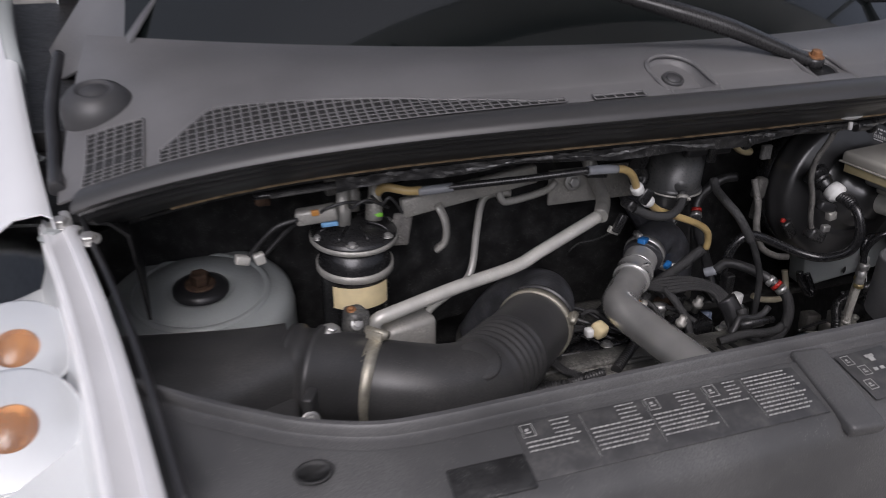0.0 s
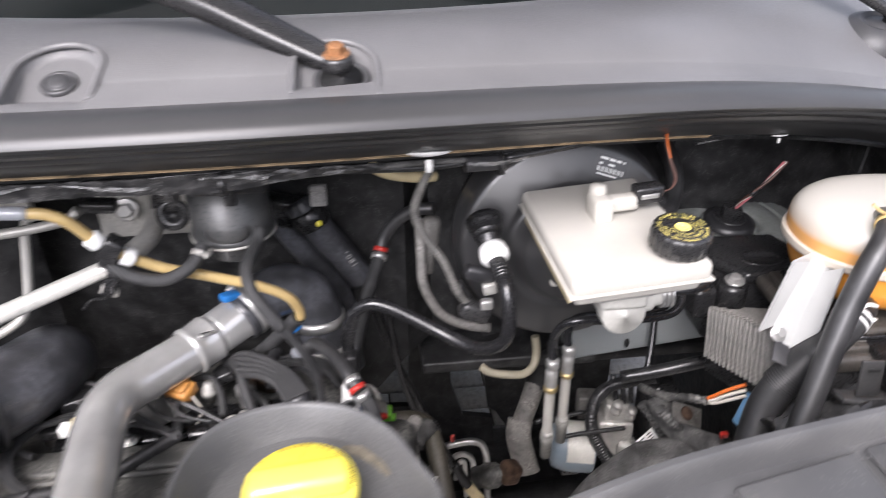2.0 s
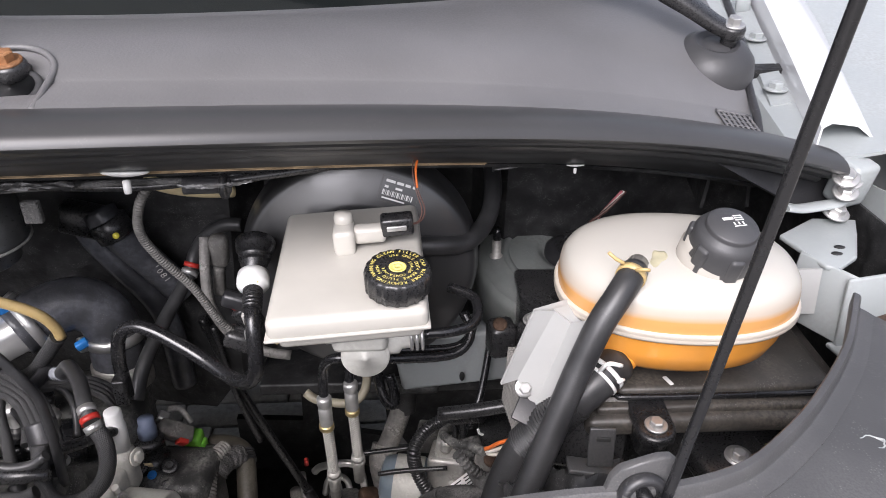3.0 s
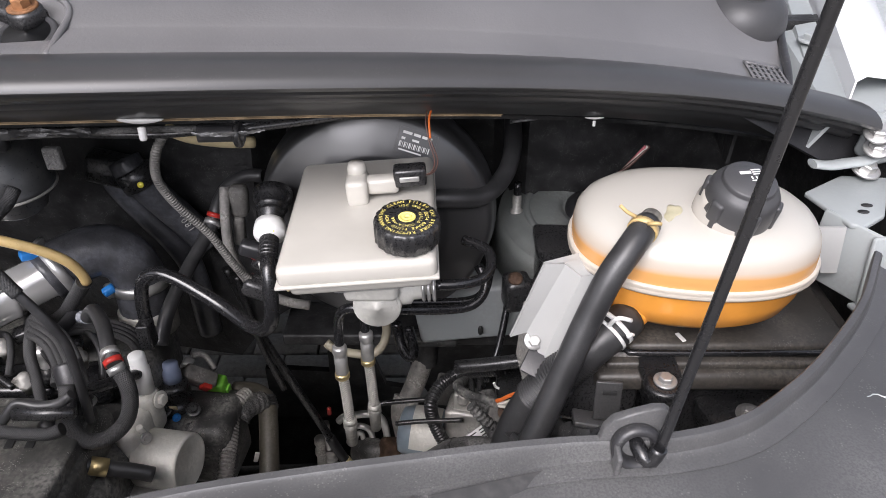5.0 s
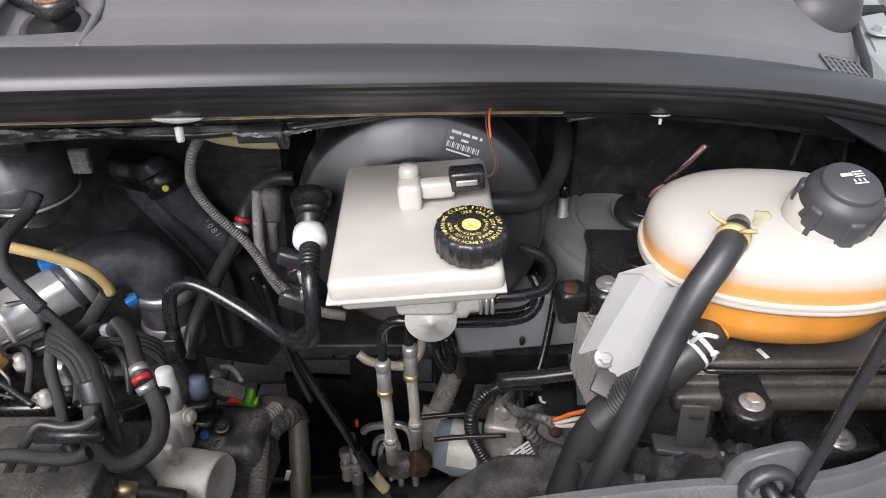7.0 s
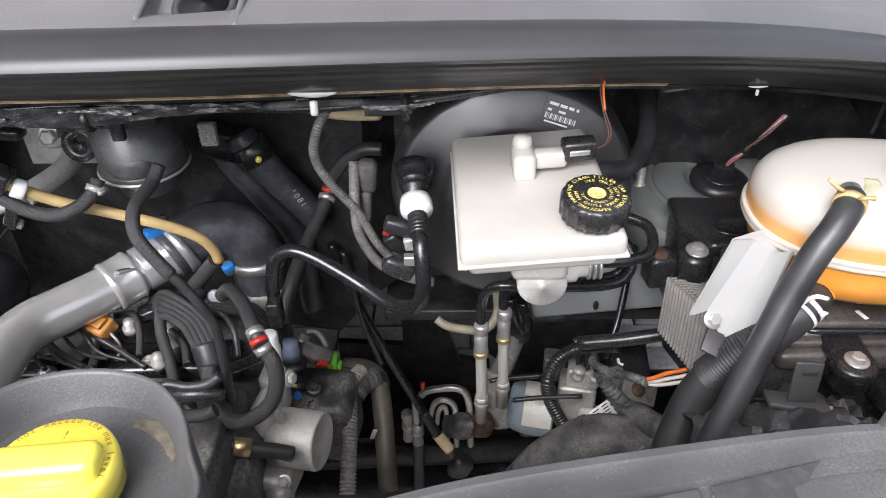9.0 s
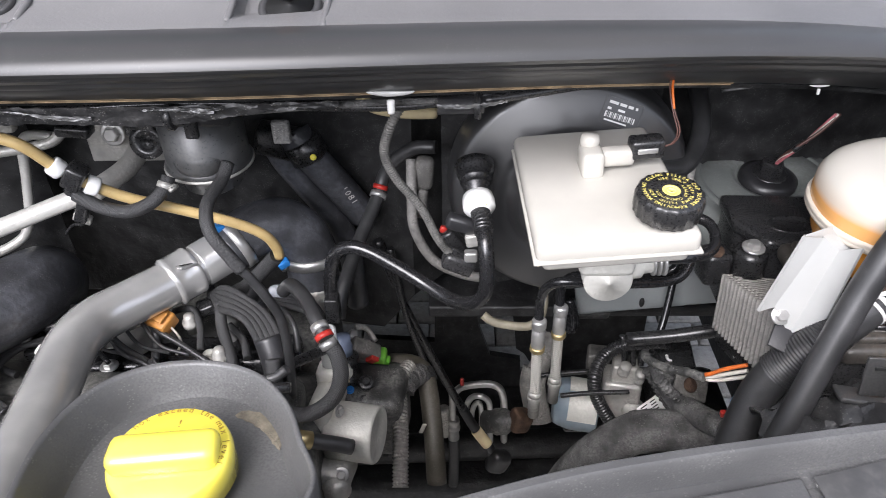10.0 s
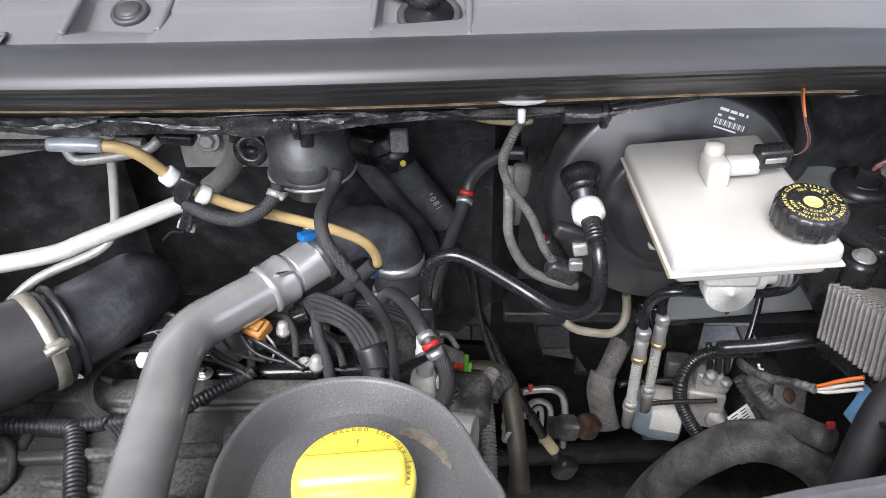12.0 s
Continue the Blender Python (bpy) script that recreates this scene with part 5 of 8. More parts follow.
run = [(0.54, 0.52, 0.998), (0.531, 0.565, 0.995), (0.521, 0.626, 0.993), (0.513, 0.688, 0.992), (0.506, 0.745, 0.992), (0.504, 0.78, 0.99), (0.512, 0.813, 0.987), (0.537, 0.842, 0.986), (0.572, 0.878, 0.987), (0.604, 0.911, 0.992)]
part("tube", tube(run, 0.026, 28, 0.006), ALU, pipe)
ALONG = (0.68, 0.73, 0.09)
part("collar", lathe([(0.026, -0.003), (0.0288, -0.002), (0.03, 0.0), (0.03, 0.003), (0.0292, 0.0045), (0.0292, 0.024), (0.03, 0.0255), (0.03, 0.0285), (0.0284, 0.031), (0.026, 0.032)], (0.569, 0.875, 0.9865), ALONG, 40), ALU, pipe, "rolled quick-fit collar")
part("end_sleeve", lathe([(0.0265, 0.0), (0.0273, 0.002), (0.0273, 0.036), (0.029, 0.038), (0.029, 0.042), (0.0265, 0.044)], (0.593, 0.9, 0.99), ALONG, 36), ALU, pipe)
part("sleeve_window", rbox((0.592, 0.8745, 1.0105), (0.02, 0.014, 0.003), 0.001, (-22, 16, 48)), STEEL, pipe, "bright spring window")
part("window_slot", rbox((0.5922, 0.8743, 1.0117), (0.014, 0.006, 0.003), 0.0006, (-22, 16, 48)), DARKFILL, pipe)
elbow = thing("turbo_elbow_hose", (0.68, 0.94, 0.97), "black rubber elbow hose with steel clamps", "hose")
part("hose", tube([(0.618, 0.925, 0.994), (0.642, 0.948, 1.003), (0.672, 0.966, 1.006), (0.697, 0.972, 0.991), (0.709, 0.968, 0.965), (0.711, 0.963, 0.935), (0.711, 0.96, 0.90)], 0.0325, 24, 0.006), BLUEBLACK, elbow)
clamp_ring("clamp", ((0.63, 0.937, 0.998), (0.642, 0.948, 1.003)), 0.033, 0.012, STEEL, elbow, "steel hose clamp", True, (-0.3, 0.2, 1))
clamp_ring("clamp", ((0.71, 0.966, 0.957), (0.711, 0.963, 0.935)), 0.033, 0.013, STEEL, elbow, "steel hose clamp", True, (-1, -0.6, 0))
part("clamp_tab", rbox((0.614, 0.922, 1.029), (0.022, 0.014, 0.009), 0.002, (0, 10, 40)), BLUE, elbow, "blue clamp tab")
part("clamp_tab", rbox((0.682, 0.94, 0.964), (0.015, 0.01, 0.01), 0.002, (0, -20, 30)), BLUE, elbow, "blue clamp tab")
part("socket", lathe([(0.036, 0), (0.036, 0.03), (0.033, 0.034), (0.0, 0.034)], (0.711, 0.96, 0.89), (0, 0.1, 1), 28), CAST, elbow, "cast inlet under the elbow")

duct = thing("air_intake_duct", (0.0, 0.65, 0.95), "black plastic air filter duct", "duct")
rows = []
for k in range(11):
    u = k / 10
    cx = -0.28 + 0.295 * u
    cy, cz = 0.662 + 0.05 * u, 0.985 + 0.05 * u
    ry, rz = 0.13 * (1 - u) ** 1.3 + 0.055, 0.07 * (1 - u) + 0.054
    rows.append([(cx, cy + ry * math.copysign(abs(math.cos(a)) ** 0.75, math.cos(a)), cz + rz * math.copysign(abs(math.sin(a)) ** 0.75, math.sin(a))) for a in [2 * math.pi * j / 28 for j in range(29)]])
part("funnel", sheet(rows), DUCT, duct)
part("skirt", slab([(-0.28, 0.55), (-0.1, 0.54), (-0.03, 0.52), (0.012, 0.6), (0.02, 0.68), (-0.2, 0.8)], 1.01, 1.04, 0.008), DUCT, duct)
part("socket", lathe([(0.052, 0), (0.058, 0.002), (0.058, 0.01), (0.054, 0.012), (0.054, 0.032), (0.06, 0.034), (0.06, 0.042), (0.054, 0.044), (0.054, 0.1), (0.0, 0.1)], (0.012, 0.714, 1.035), (1, -0.52, -0.02), 40), DUCT, duct)
part("mount_ear", rbox((0.028, 0.64, 1.02), (0.012, 0.03, 0.07), 0.003, (0, 0, -27)), DUCT, duct)
bolt("duct_bolt", (0.024, 0.622, 1.03), 0.007, duct, (0.2, -1, 0.5), STEEL)
bolt("duct_bolt", (0.064, 0.707, 1.086), 0.007, duct, (0.2, -0.3, 1), STEEL)

intake = thing("intake_hose", (0.28, 0.75, 0.95), "black corrugated rubber intake hose", "hose")


def pleats(s, total):
    return 1.0 + (0.065 * (0.5 + 0.5 * math.sin(2 * math.pi * s / 0.0135)) if 0.155 < s < 0.24 else 0.0)


run = [(0.088, 0.675, 1.034), (0.13, 0.656, 1.03), (0.18, 0.647, 1.022), (0.228, 0.66, 1.013), (0.265, 0.69, 1.007), (0.31, 0.731, 1.002), (0.352, 0.774, 0.997), (0.366, 0.79, 0.995)]
part("hose", tube(run, 0.0515, 36, 0.0028, shape=pleats), DUCT, intake)
run = [(0.358, 0.78, 0.996), (0.388, 0.82, 0.991), (0.408, 0.862, 0.984), (0.405, 0.9, 0.966), (0.376, 0.932, 0.93), (0.346, 0.95, 0.87)]
part("inner_elbow", tube(run, 0.046, 30, 0.006), BLUEBLACK, intake, "smooth black rubber elbow")
part("bead", lathe([(0.046, -0.004), (0.0525, -0.003), (0.0535, 0.0), (0.0525, 0.003), (0.046, 0.004)], (0.373, 0.798, 0.994), (0.66, 0.75, -0.05), 36), RUBBER, intake)
boss = lathe([(0.027, -0.01), (0.0265, 0.001), (0.024, 0.0035), (0.0, 0.004)], (0.222, 0.637, 1.058), (0.1, -0.5, 1), 32)
part("moulded_pad", boss, DUCT, intake, "flat round pad moulded on the bend")
clamp_ring("clamp", ((0.102, 0.6685, 1.033), (0.14, 0.65, 1.0295)), 0.0525, 0.016, BAND, intake, "worn steel band clamp", True, (0.15, 0.2, 1))
clamp_ring("clamp", ((0.358, 0.78, 0.996), (0.366, 0.789, 0.995)), 0.0525, 0.013, BAND, intake, "yellowed steel band clamp", True, (0.8, -0.75, 0.5))

filt = thing("fuel_filter", (0.135, 0.915, 0.97), "black fuel filter housing with a yellowed paper label", "filter")
c = (0.135, 0.918, 0.965)
body = part("bowl", lathe([(0.9 * r, h) for r, h in ((0.03, -0.06), (0.05, -0.055), (0.054, -0.02), (0.055, 0.07), (0.058, 0.075), (0.058, 0.09), (0.055, 0.094), (0.056, 0.125))], c, (0.02, -0.06, 1), 40), BLACK, filt)
part("lid", lathe([(0.9 * r, h) for r, h in ((0.06, 0.0), (0.066, 0.003), (0.066, 0.012), (0.06, 0.015), (0.055, 0.021), (0.03, 0.026), (0.0, 0.027))], (0.137, 0.911, 1.088), (0.02, -0.06, 1), 40), PLASTIC, filt)
for k in range(8):
    a = k * math.pi / 4 + 0.2
    part("lid_rib", tube([(0.137 + 0.02 * math.cos(a), 0.909 + 0.02 * math.sin(a), 1.1155), (0.137 + 0.041 * math.cos(a), 0.909 + 0.041 * math.sin(a), 1.1125), (0.137 + 0.052 * math.cos(a), 0.909 + 0.052 * math.sin(a), 1.105)], 0.0022, 6, 0.006), PLASTIC, filt)
for k in range(3):
    part("bleed_wire", tube([(0.1 + 0.03 * k, 0.89, 1.135 + 0.01 * k), (0.09 + 0.04 * k, 0.87, 1.15), (0.12 + 0.03 * k, 0.865, 1.16), (0.16 + 0.02 * k, 0.88, 1.15 - 0.01 * k)], 0.0022, 7, 0.004), HOSE, filt)
part("lid_band", lathe([(0.9 * r, h) for r, h in ((0.0655, 0.0), (0.068, 0.001), (0.068, 0.007), (0.0655, 0.008))], (0.137, 0.911, 1.089), (0.02, -0.06, 1), 40), CAST, filt, "grey flange ring")
part("lower_band", lathe([(0.9 * r, h) for r, h in ((0.0585, 0.0), (0.061, 0.001), (0.061, 0.011), (0.0585, 0.012))], (0.137, 0.914, 1.042), (0.02, -0.06, 1), 40), CAST, filt, "grey clamp band")
rows = []
for a in steps(math.radians(222), math.radians(318), 16):
    rows.append([(0.1365 + 0.0508 * math.cos(a), 0.9165 + 0.0508 * math.sin(a) + 0.06 * (1.0 - z), z + 0.0) for z in (0.997, 1.032)])
part("label", sheet(rows, 0.0006), PAPER, filt, "yellowed paper label")
for k in range(6):
    a = k * math.pi / 3 + 0.3
    bolt("lid_screw", (0.137 + 0.054 * math.cos(a), 0.911 + 0.054 * math.sin(a), 1.1), 0.005, filt, (0, 0, 1), STEEL)
for nx, ny, nz in ((0.12, 0.9, 1.115), (0.165, 0.905, 1.115), (0.14, 0.935, 1.12)):
    part("port", lathe([(0.012, 0), (0.012, 0.025), (0.009, 0.03), (0.009, 0.05), (0.0, 0.052)], (nx, ny, nz), (0.1, 0.1, 1), 16), CAST, filt, "grey quick connector")
part("heater_plug", rbox((0.085, 0.885, 1.14), (0.055, 0.022, 0.02), 0.004, (0, -8, -12)), CAST, filt, "grey plug with an orange mark")
part("plug_mark", rbox((0.082, 0.874, 1.147), (0.01, 0.004, 0.008), 0.001, (0, -8, -12)), ORANGE, filt)
part("seal_mark", rbox((0.1, 0.876, 1.128), (0.022, 0.006, 0.006), 0.001), PALEBLUE, filt)
part("seal_mark", rbox((0.17, 0.896, 1.124), (0.012, 0.004, 0.006), 0.001), GREEN, filt)
part("wire", tube([(0.06, 0.88, 1.138), (0.03, 0.88, 1.13), (0.0, 0.885, 1.10), (-0.01, 0.89, 1.085)], 0.003, 8), HOSE, filt)
part("wire", tube([(0.065, 0.89, 1.135), (0.04, 0.90, 1.11), (0.01, 0.90, 1.08)], 0.003, 8), HOSE, filt)
part("loose_plug", rbox((-0.016, 0.885, 1.088), (0.018, 0.013, 0.012), 0.002, (0, 18, 10)), DULLTUBE, filt, "loose pale plug")
part("loose_plug", rbox((0.006, 0.885, 1.087), (0.014, 0.012, 0.015), 0.002, (0, -12, 10)), DULLTUBE, filt, "loose pale plug")
part("bracket", rbox((0.208, 0.925, 1.085), (0.03, 0.01, 0.05), 0.005, (0, 10, 10)), DIRTYALU, filt, "pale bracket")
part("top_bracket", rbox((0.13, 0.945, 1.162), (0.05, 0.012, 0.04), 0.004, (0, 0, 8)), DIRTYALU, filt)
part("rusty_tag", rbox((0.02, 0.93, 1.15), (0.02, 0.012, 0.014), 0.003, (0, 10, 20)), RUST, filt)

filt.location += Vector((-0.008, -0.013, 0.024))

# left-hand bulkhead shapes
ledge = thing("bulkhead_bracket", (0.3, 0.93, 1.15), "grey pressed bracket along the bulkhead", "bracket")
part("bar", rbox((0.31, 0.925, 1.152), (0.22, 0.014, 0.03), 0.004, (0, -6, 6)), CAST, ledge)
part("hook", tube([(0.252, 0.9, 1.145), (0.262, 0.895, 1.12), (0.262, 0.895, 1.09), (0.25, 0.9, 1.075)], 0.011, 10, 0.006, flat=0.5), CAST, ledge)
part("loop", tube([(0.36, 0.94, 1.15), (0.362, 0.935, 1.13), (0.375, 0.935, 1.122), (0.44, 0.945, 1.128), (0.46, 0.95, 1.14)], 0.006, 10), CAST, ledge)
panel_rows = []
for z in steps(0.88, 1.15, 9):
    panel_rows.append([(x, 0.99 + 0.09 * ((x - 0.19) / 0.2) ** 2 * (1 if x > 0.19 else 0.3) + 0.012 * math.sin(30 * x), z) for x in steps(0.15, 0.36, 12)])
inner = part("inner_bulge", sheet(panel_rows, 0.006), DARK, wall_back, "dark bulge of the bulkhead")
part("plug_plate", rbox((0.245, 1.06, 1.09), (0.05, 0.01, 0.05), 0.004), PRIMER, wall_back, "pale patch of bare paint")

ac = thing("air_conditioning_pipe", (0.3, 0.83, 1.0), "thick bare aluminium air conditioning pipe", "pipe")
part("tube", tube([(0.14, 0.788, 0.98), (0.132, 0.786, 1.01), (0.129, 0.785, 1.03), (0.135, 0.786, 1.042), (0.155, 0.79, 1.046), (0.25, 0.818, 1.053), (0.352, 0.848, 1.056), (0.4, 0.862, 1.068), (0.505, 0.888, 1.10)], 0.0096, 18, 0.005), DULLTUBE, ac)
part("elbow", tube([(0.508, 0.886, 1.10), (0.535, 0.93, 1.11), (0.54, 0.97, 1.13), (0.53, 0.99, 1.17), (0.525, 0.995, 1.2)], 0.0115, 16, 0.006), CAST, ac, "grey pipe bend")
part("end_lug", rbox((0.1, 0.75, 1.065), (0.026, 0.03, 0.04), 0.006, (0, 8, 20)), DUSTY, ac, "dark end lug with bolts")
bolt("lug_bolt", (0.099, 0.735, 1.072), 0.0048, ac, (0.1, -1, 0.5), STEEL)
bolt("lug_bolt", (0.095, 0.748, 1.0855), 0.004, ac, (0.0, -0.2, 1), RUSTBOLT)
part("end_block", rbox((0.178, 0.82, 0.985), (0.075, 0.06, 0.075), 0.008, (0, 0, 15)), CAST, ac, "cast end block")
part("print", bars([(0.0, -0.003, 0.003, 0.006), (0.006, -0.003, 0.001, 0.007), (0.009, -0.003, 0.001, 0.007)], pose(0.404, 0.863, 1.063, 55, -14, 10)), DARKFILL, ac)
thin = thing("thin_aluminium_pipe", (0.33, 0.93, 0.95), "thin bent aluminium refrigerant pipe", "pipe")
part("tube", tube([(0.41, 1.01, 1.104), (0.38, 1.015, 1.104), (0.363, 1.018, 1.09), (0.353, 1.013, 1.04), (0.342, 1.0, 0.985), (0.32, 0.985, 0.962), (0.25, 0.945, 0.945), (0.2, 0.9, 0.91)], 0.0062, 14, 0.005), DULLTUBE, thin)

fuel = thing("fuel_return_hose", (0.5, 0.82, 1.15), "tan nylon fuel hose with clear sleeves", "hose")
part("tan_hose", tube([(0.474, 0.805, 1.208), (0.492, 0.808, 1.204), (0.508, 0.812, 1.192), (0.524, 0.82, 1.167), (0.545, 0.826, 1.146), (0.575, 0.838, 1.122), (0.615, 0.848, 1.103), (0.665, 0.858, 1.079), (0.69, 0.864, 1.06), (0.699, 0.869, 1.04), (0.7, 0.872, 1.025)], 0.0056, 14, 0.004), TAN, fuel)
part("clear_sleeve", tube([(0.432, 0.802, 1.211), (0.455, 0.803, 1.21), (0.478, 0.806, 1.207)], 0.0066, 14, 0.004), CLEAR, fuel, "clear plastic sleeve")
part("black_line", tube([(0.436, 0.802, 1.211), (0.39, 0.812, 1.206), (0.343, 0.83, 1.198), (0.242, 0.865, 1.184)], 0.005, 12, 0.006), PLASTIC, fuel)
part("clear_sleeve", tube([(0.262, 0.86, 1.186), (0.24, 0.866, 1.183), (0.215, 0.87, 1.181)], 0.0066, 14, 0.004), CLEAR, fuel)
part("tan_hose", tube([(0.22, 0.87, 1.182), (0.2, 0.872, 1.183), (0.175, 0.88, 1.188), (0.165, 0.89, 1.18), (0.163, 0.9, 1.165)], 0.0062, 14, 0.004), TAN, fuel)
for a, b in (((0.523, 0.8195, 1.168), (0.527, 0.821, 1.162)), ((0.547, 0.8265, 1.1445), (0.553, 0.829, 1.14))):
    part("sleeve", lathe([(0.0085, -0.006), (0.0095, -0.004), (0.0095, 0.004), (0.0085, 0.006)], a, Vector(b) - Vector(a), 18), WHITE, fuel, "white nylon sleeve")
holder = thing("hose_clip", (0.533, 0.825, 1.15), "black plastic hose clip on the pipe", "clip")
part("saddle", rbox((0.536, 0.822, 1.157), (0.018, 0.02, 0.024), 0.003, (0, 35, 0)), PLASTIC, holder)
part("jaw", rbox((0.528, 0.838, 1.135), (0.024, 0.024, 0.017), 0.004, (0, 35, 0)), PLASTIC, holder)
part("tail", rbox((0.517, 0.845, 1.105), (0.012, 0.01, 0.03), 0.002, (0, 25, 0)), PLASTIC, holder)
part("tag", rbox((0.511, 0.85, 1.092), (0.018, 0.006, 0.01), 0.001, (0, 25, 0)), CAST, holder)
part("string", tube([(0.51, 0.85, 1.09), (0.495, 0.87, 1.07), (0.475, 0.885, 1.06), (0.46, 0.89, 1.045)], 0.0016, 6), PLASTIC, holder)

breather = thing("breather_hose", (0.57, 0.82, 1.12), "black braided breather hose", "hose")
part("hose", tube([(0.527, 0.826, 1.135), (0.55, 0.821, 1.124), (0.578, 0.818, 1.120), (0.600, 0.825, 1.126), (0.612, 0.835, 1.136), (0.616, 0.842, 1.145)], 0.0066, 16, 0.003), BRAID, breather)
clamp_ring("clamp", ((0.613, 0.836, 1.138), (0.616, 0.842, 1.145)), 0.0078, 0.006, CAST, breather, "", True, (1, 0, 0.3))

pot = thing("vacuum_reservoir", (0.655, 0.93, 1.11), "smoky black plastic vacuum pot under the scuttle", "reservoir")
part("bowl", lathe([(0.84 * r, h) for r, h in ((0.0, -0.028), (0.026, -0.027), (0.036, -0.021), (0.039, -0.008), (0.046, -0.002), (0.052, 0.002), (0.054, 0.006), (0.052, 0.009), (0.0505, 0.011), (0.0505, 0.085), (0.0, 0.087))], (0.637, 0.9, 1.128), (0, -0.05, 1), 48), SMOKE, pot)
part("rim", lathe([(0.84 * r, h) for r, h in ((0.052, -0.001), (0.0552, 0.0), (0.0552, 0.0015), (0.052, 0.003))], (0.637, 0.9, 1.13), (0, -0.05, 1), 48), CAST, pot, "pale scuffed rim")
part("front_boss", lathe([(0.025, -0.012), (0.023, -0.004), (0.017, 0.002), (0.0, 0.004)], (0.638, 0.859, 1.15), (0, -1, 0.3), 28, squash=(1.0, 0.75)), SMOKE, pot)
part("top_clip", rbox((0.65, 0.845, 1.206), (0.075, 0.014, 0.016), 0.004), RUBBER, pot)
part("buckle", rbox((0.652, 0.836, 1.2), (0.012, 0.008, 0.022), 0.002), PLASTIC, pot)
tab = bmesh.new()
lathe([(0.018, -0.002), (0.018, 0.002), (0.008, 0.002), (0.008, -0.002)], (0.576, 0.9, 1.152), (0, -1, 0.2), 24, bm=tab)
rbox((0.574, 0.9, 1.18), (0.03, 0.004, 0.05), 0.001, (10, 12, 0), bm=tab)
part("ear", tab, PLASTIC, pot)
part("fixing_plate", rbox((0.545, 0.985, 1.115), (0.16, 0.006, 0.06), 0.002), CAST, pot, "grey fixing plate behind the pot")
bolt("fixing_bolt", (0.503, 0.975, 1.125), 0.009, pot, (0, -1, 0.2), STEEL)
part("side_tab", rbox((0.502, 0.905, 1.165), (0.035, 0.02, 0.012), 0.003, (0, 5, 0)), PLASTIC, pot)

harness = thing("braided_pipe", (0.69, 0.78, 1.05), "braided black hose dropping to the engine", "hose")
part("hose", tube([(0.674, 0.85, 1.155), (0.67, 0.835, 1.145), (0.664, 0.8, 1.138), (0.67, 0.777, 1.124), (0.686, 0.771, 1.098), (0.694, 0.77, 1.085)], 0.0064, 16, 0.003), BRAID, harness)
part("tail", tube([(0.69, 0.77, 1.092), (0.704, 0.77, 1.068), (0.719, 0.77, 1.035), (0.7235, 0.768, 1.01), (0.7235, 0.765, 0.964), (0.72, 0.765, 0.92)], 0.0048, 12, 0.005), HOSE, harness, "thin black pipe")

heater = thing("heater_hose", (0.73, 1.04, 1.0), "thick black rubber heater hose", "hose")
part("hose", tube([(0.692, 1.045, 1.09), (0.702, 1.04, 1.072), (0.72, 1.047, 1.038), (0.746, 1.06, 0.99), (0.766, 1.068, 0.952)], 0.0205, 20, 0.006), BLUEBLACK, heater)
part("collar", lathe([(0.021, -0.014), (0.024, -0.012), (0.024, 0.012), (0.021, 0.014)], (0.706, 1.04, 1.068), (0.4, -0.05, -0.85), 24), PLASTIC, heater)
part("dot", lathe([(0.004, 0), (0.004, 0.002), (0, 0.0022)], (0.719, 1.0165, 1.07), (0.2, -1, 0.3), 12), YELLOW, heater, "yellow paint dot")
part("mark", lettering("1081", pose(0.7455, 1.0385, 1.0085, 78, 60, 0), 0.012, 0.62), INK, heater, "stamped white number")
heater2 = thing("heater_return_hose", (0.7, 1.06, 1.0), "black rubber heater return hose", "hose")
part("hose", tube([(0.655, 1.07, 1.075), (0.668, 1.062, 1.045), (0.69, 1.06, 1.01), (0.728, 1.06, 0.95), (0.742, 1.06, 0.9), (0.745, 1.06, 0.8)], 0.0165, 18, 0.006), BLUEBLACK, heater2)
part("valve_block", rbox((0.672, 1.05, 1.075), (0.06, 0.03, 0.04), 0.006, (0, 15, 0)), PLASTIC, heater2)


# leads and small fittings on the back of the engine
rear_loom = thing("rear_engine_loom", (0.46, 0.84, 0.945), "tangle of thin black wires behind the charge pipe", "loom")
random.seed(31)
for k in range(7):
    x0 = 0.40 + 0.022 * k
    part("wire", tube([(x0, 0.862 + random.uniform(-0.01, 0.01), 0.94), (x0 + 0.02, 0.845 + random.uniform(-0.008, 0.008), 0.952 + random.uniform(-0.006, 0.01)), (x0 + 0.05, 0.83 + random.uniform(-0.01, 0.01), 0.938), (x0 + 0.085, 0.812 + random.uniform(-0.008, 0.008), 0.926 + random.uniform(-0.003, 0.006))], random.choice((0.0022, 0.0028, 0.0036)), 8, 0.005), random.choice((BRAID, HOSE, PLASTIC)), rear_loom)
leads = thing("injector_leads", (0.5, 0.82, 0.93), "thin black leads over the injectors", "loom")
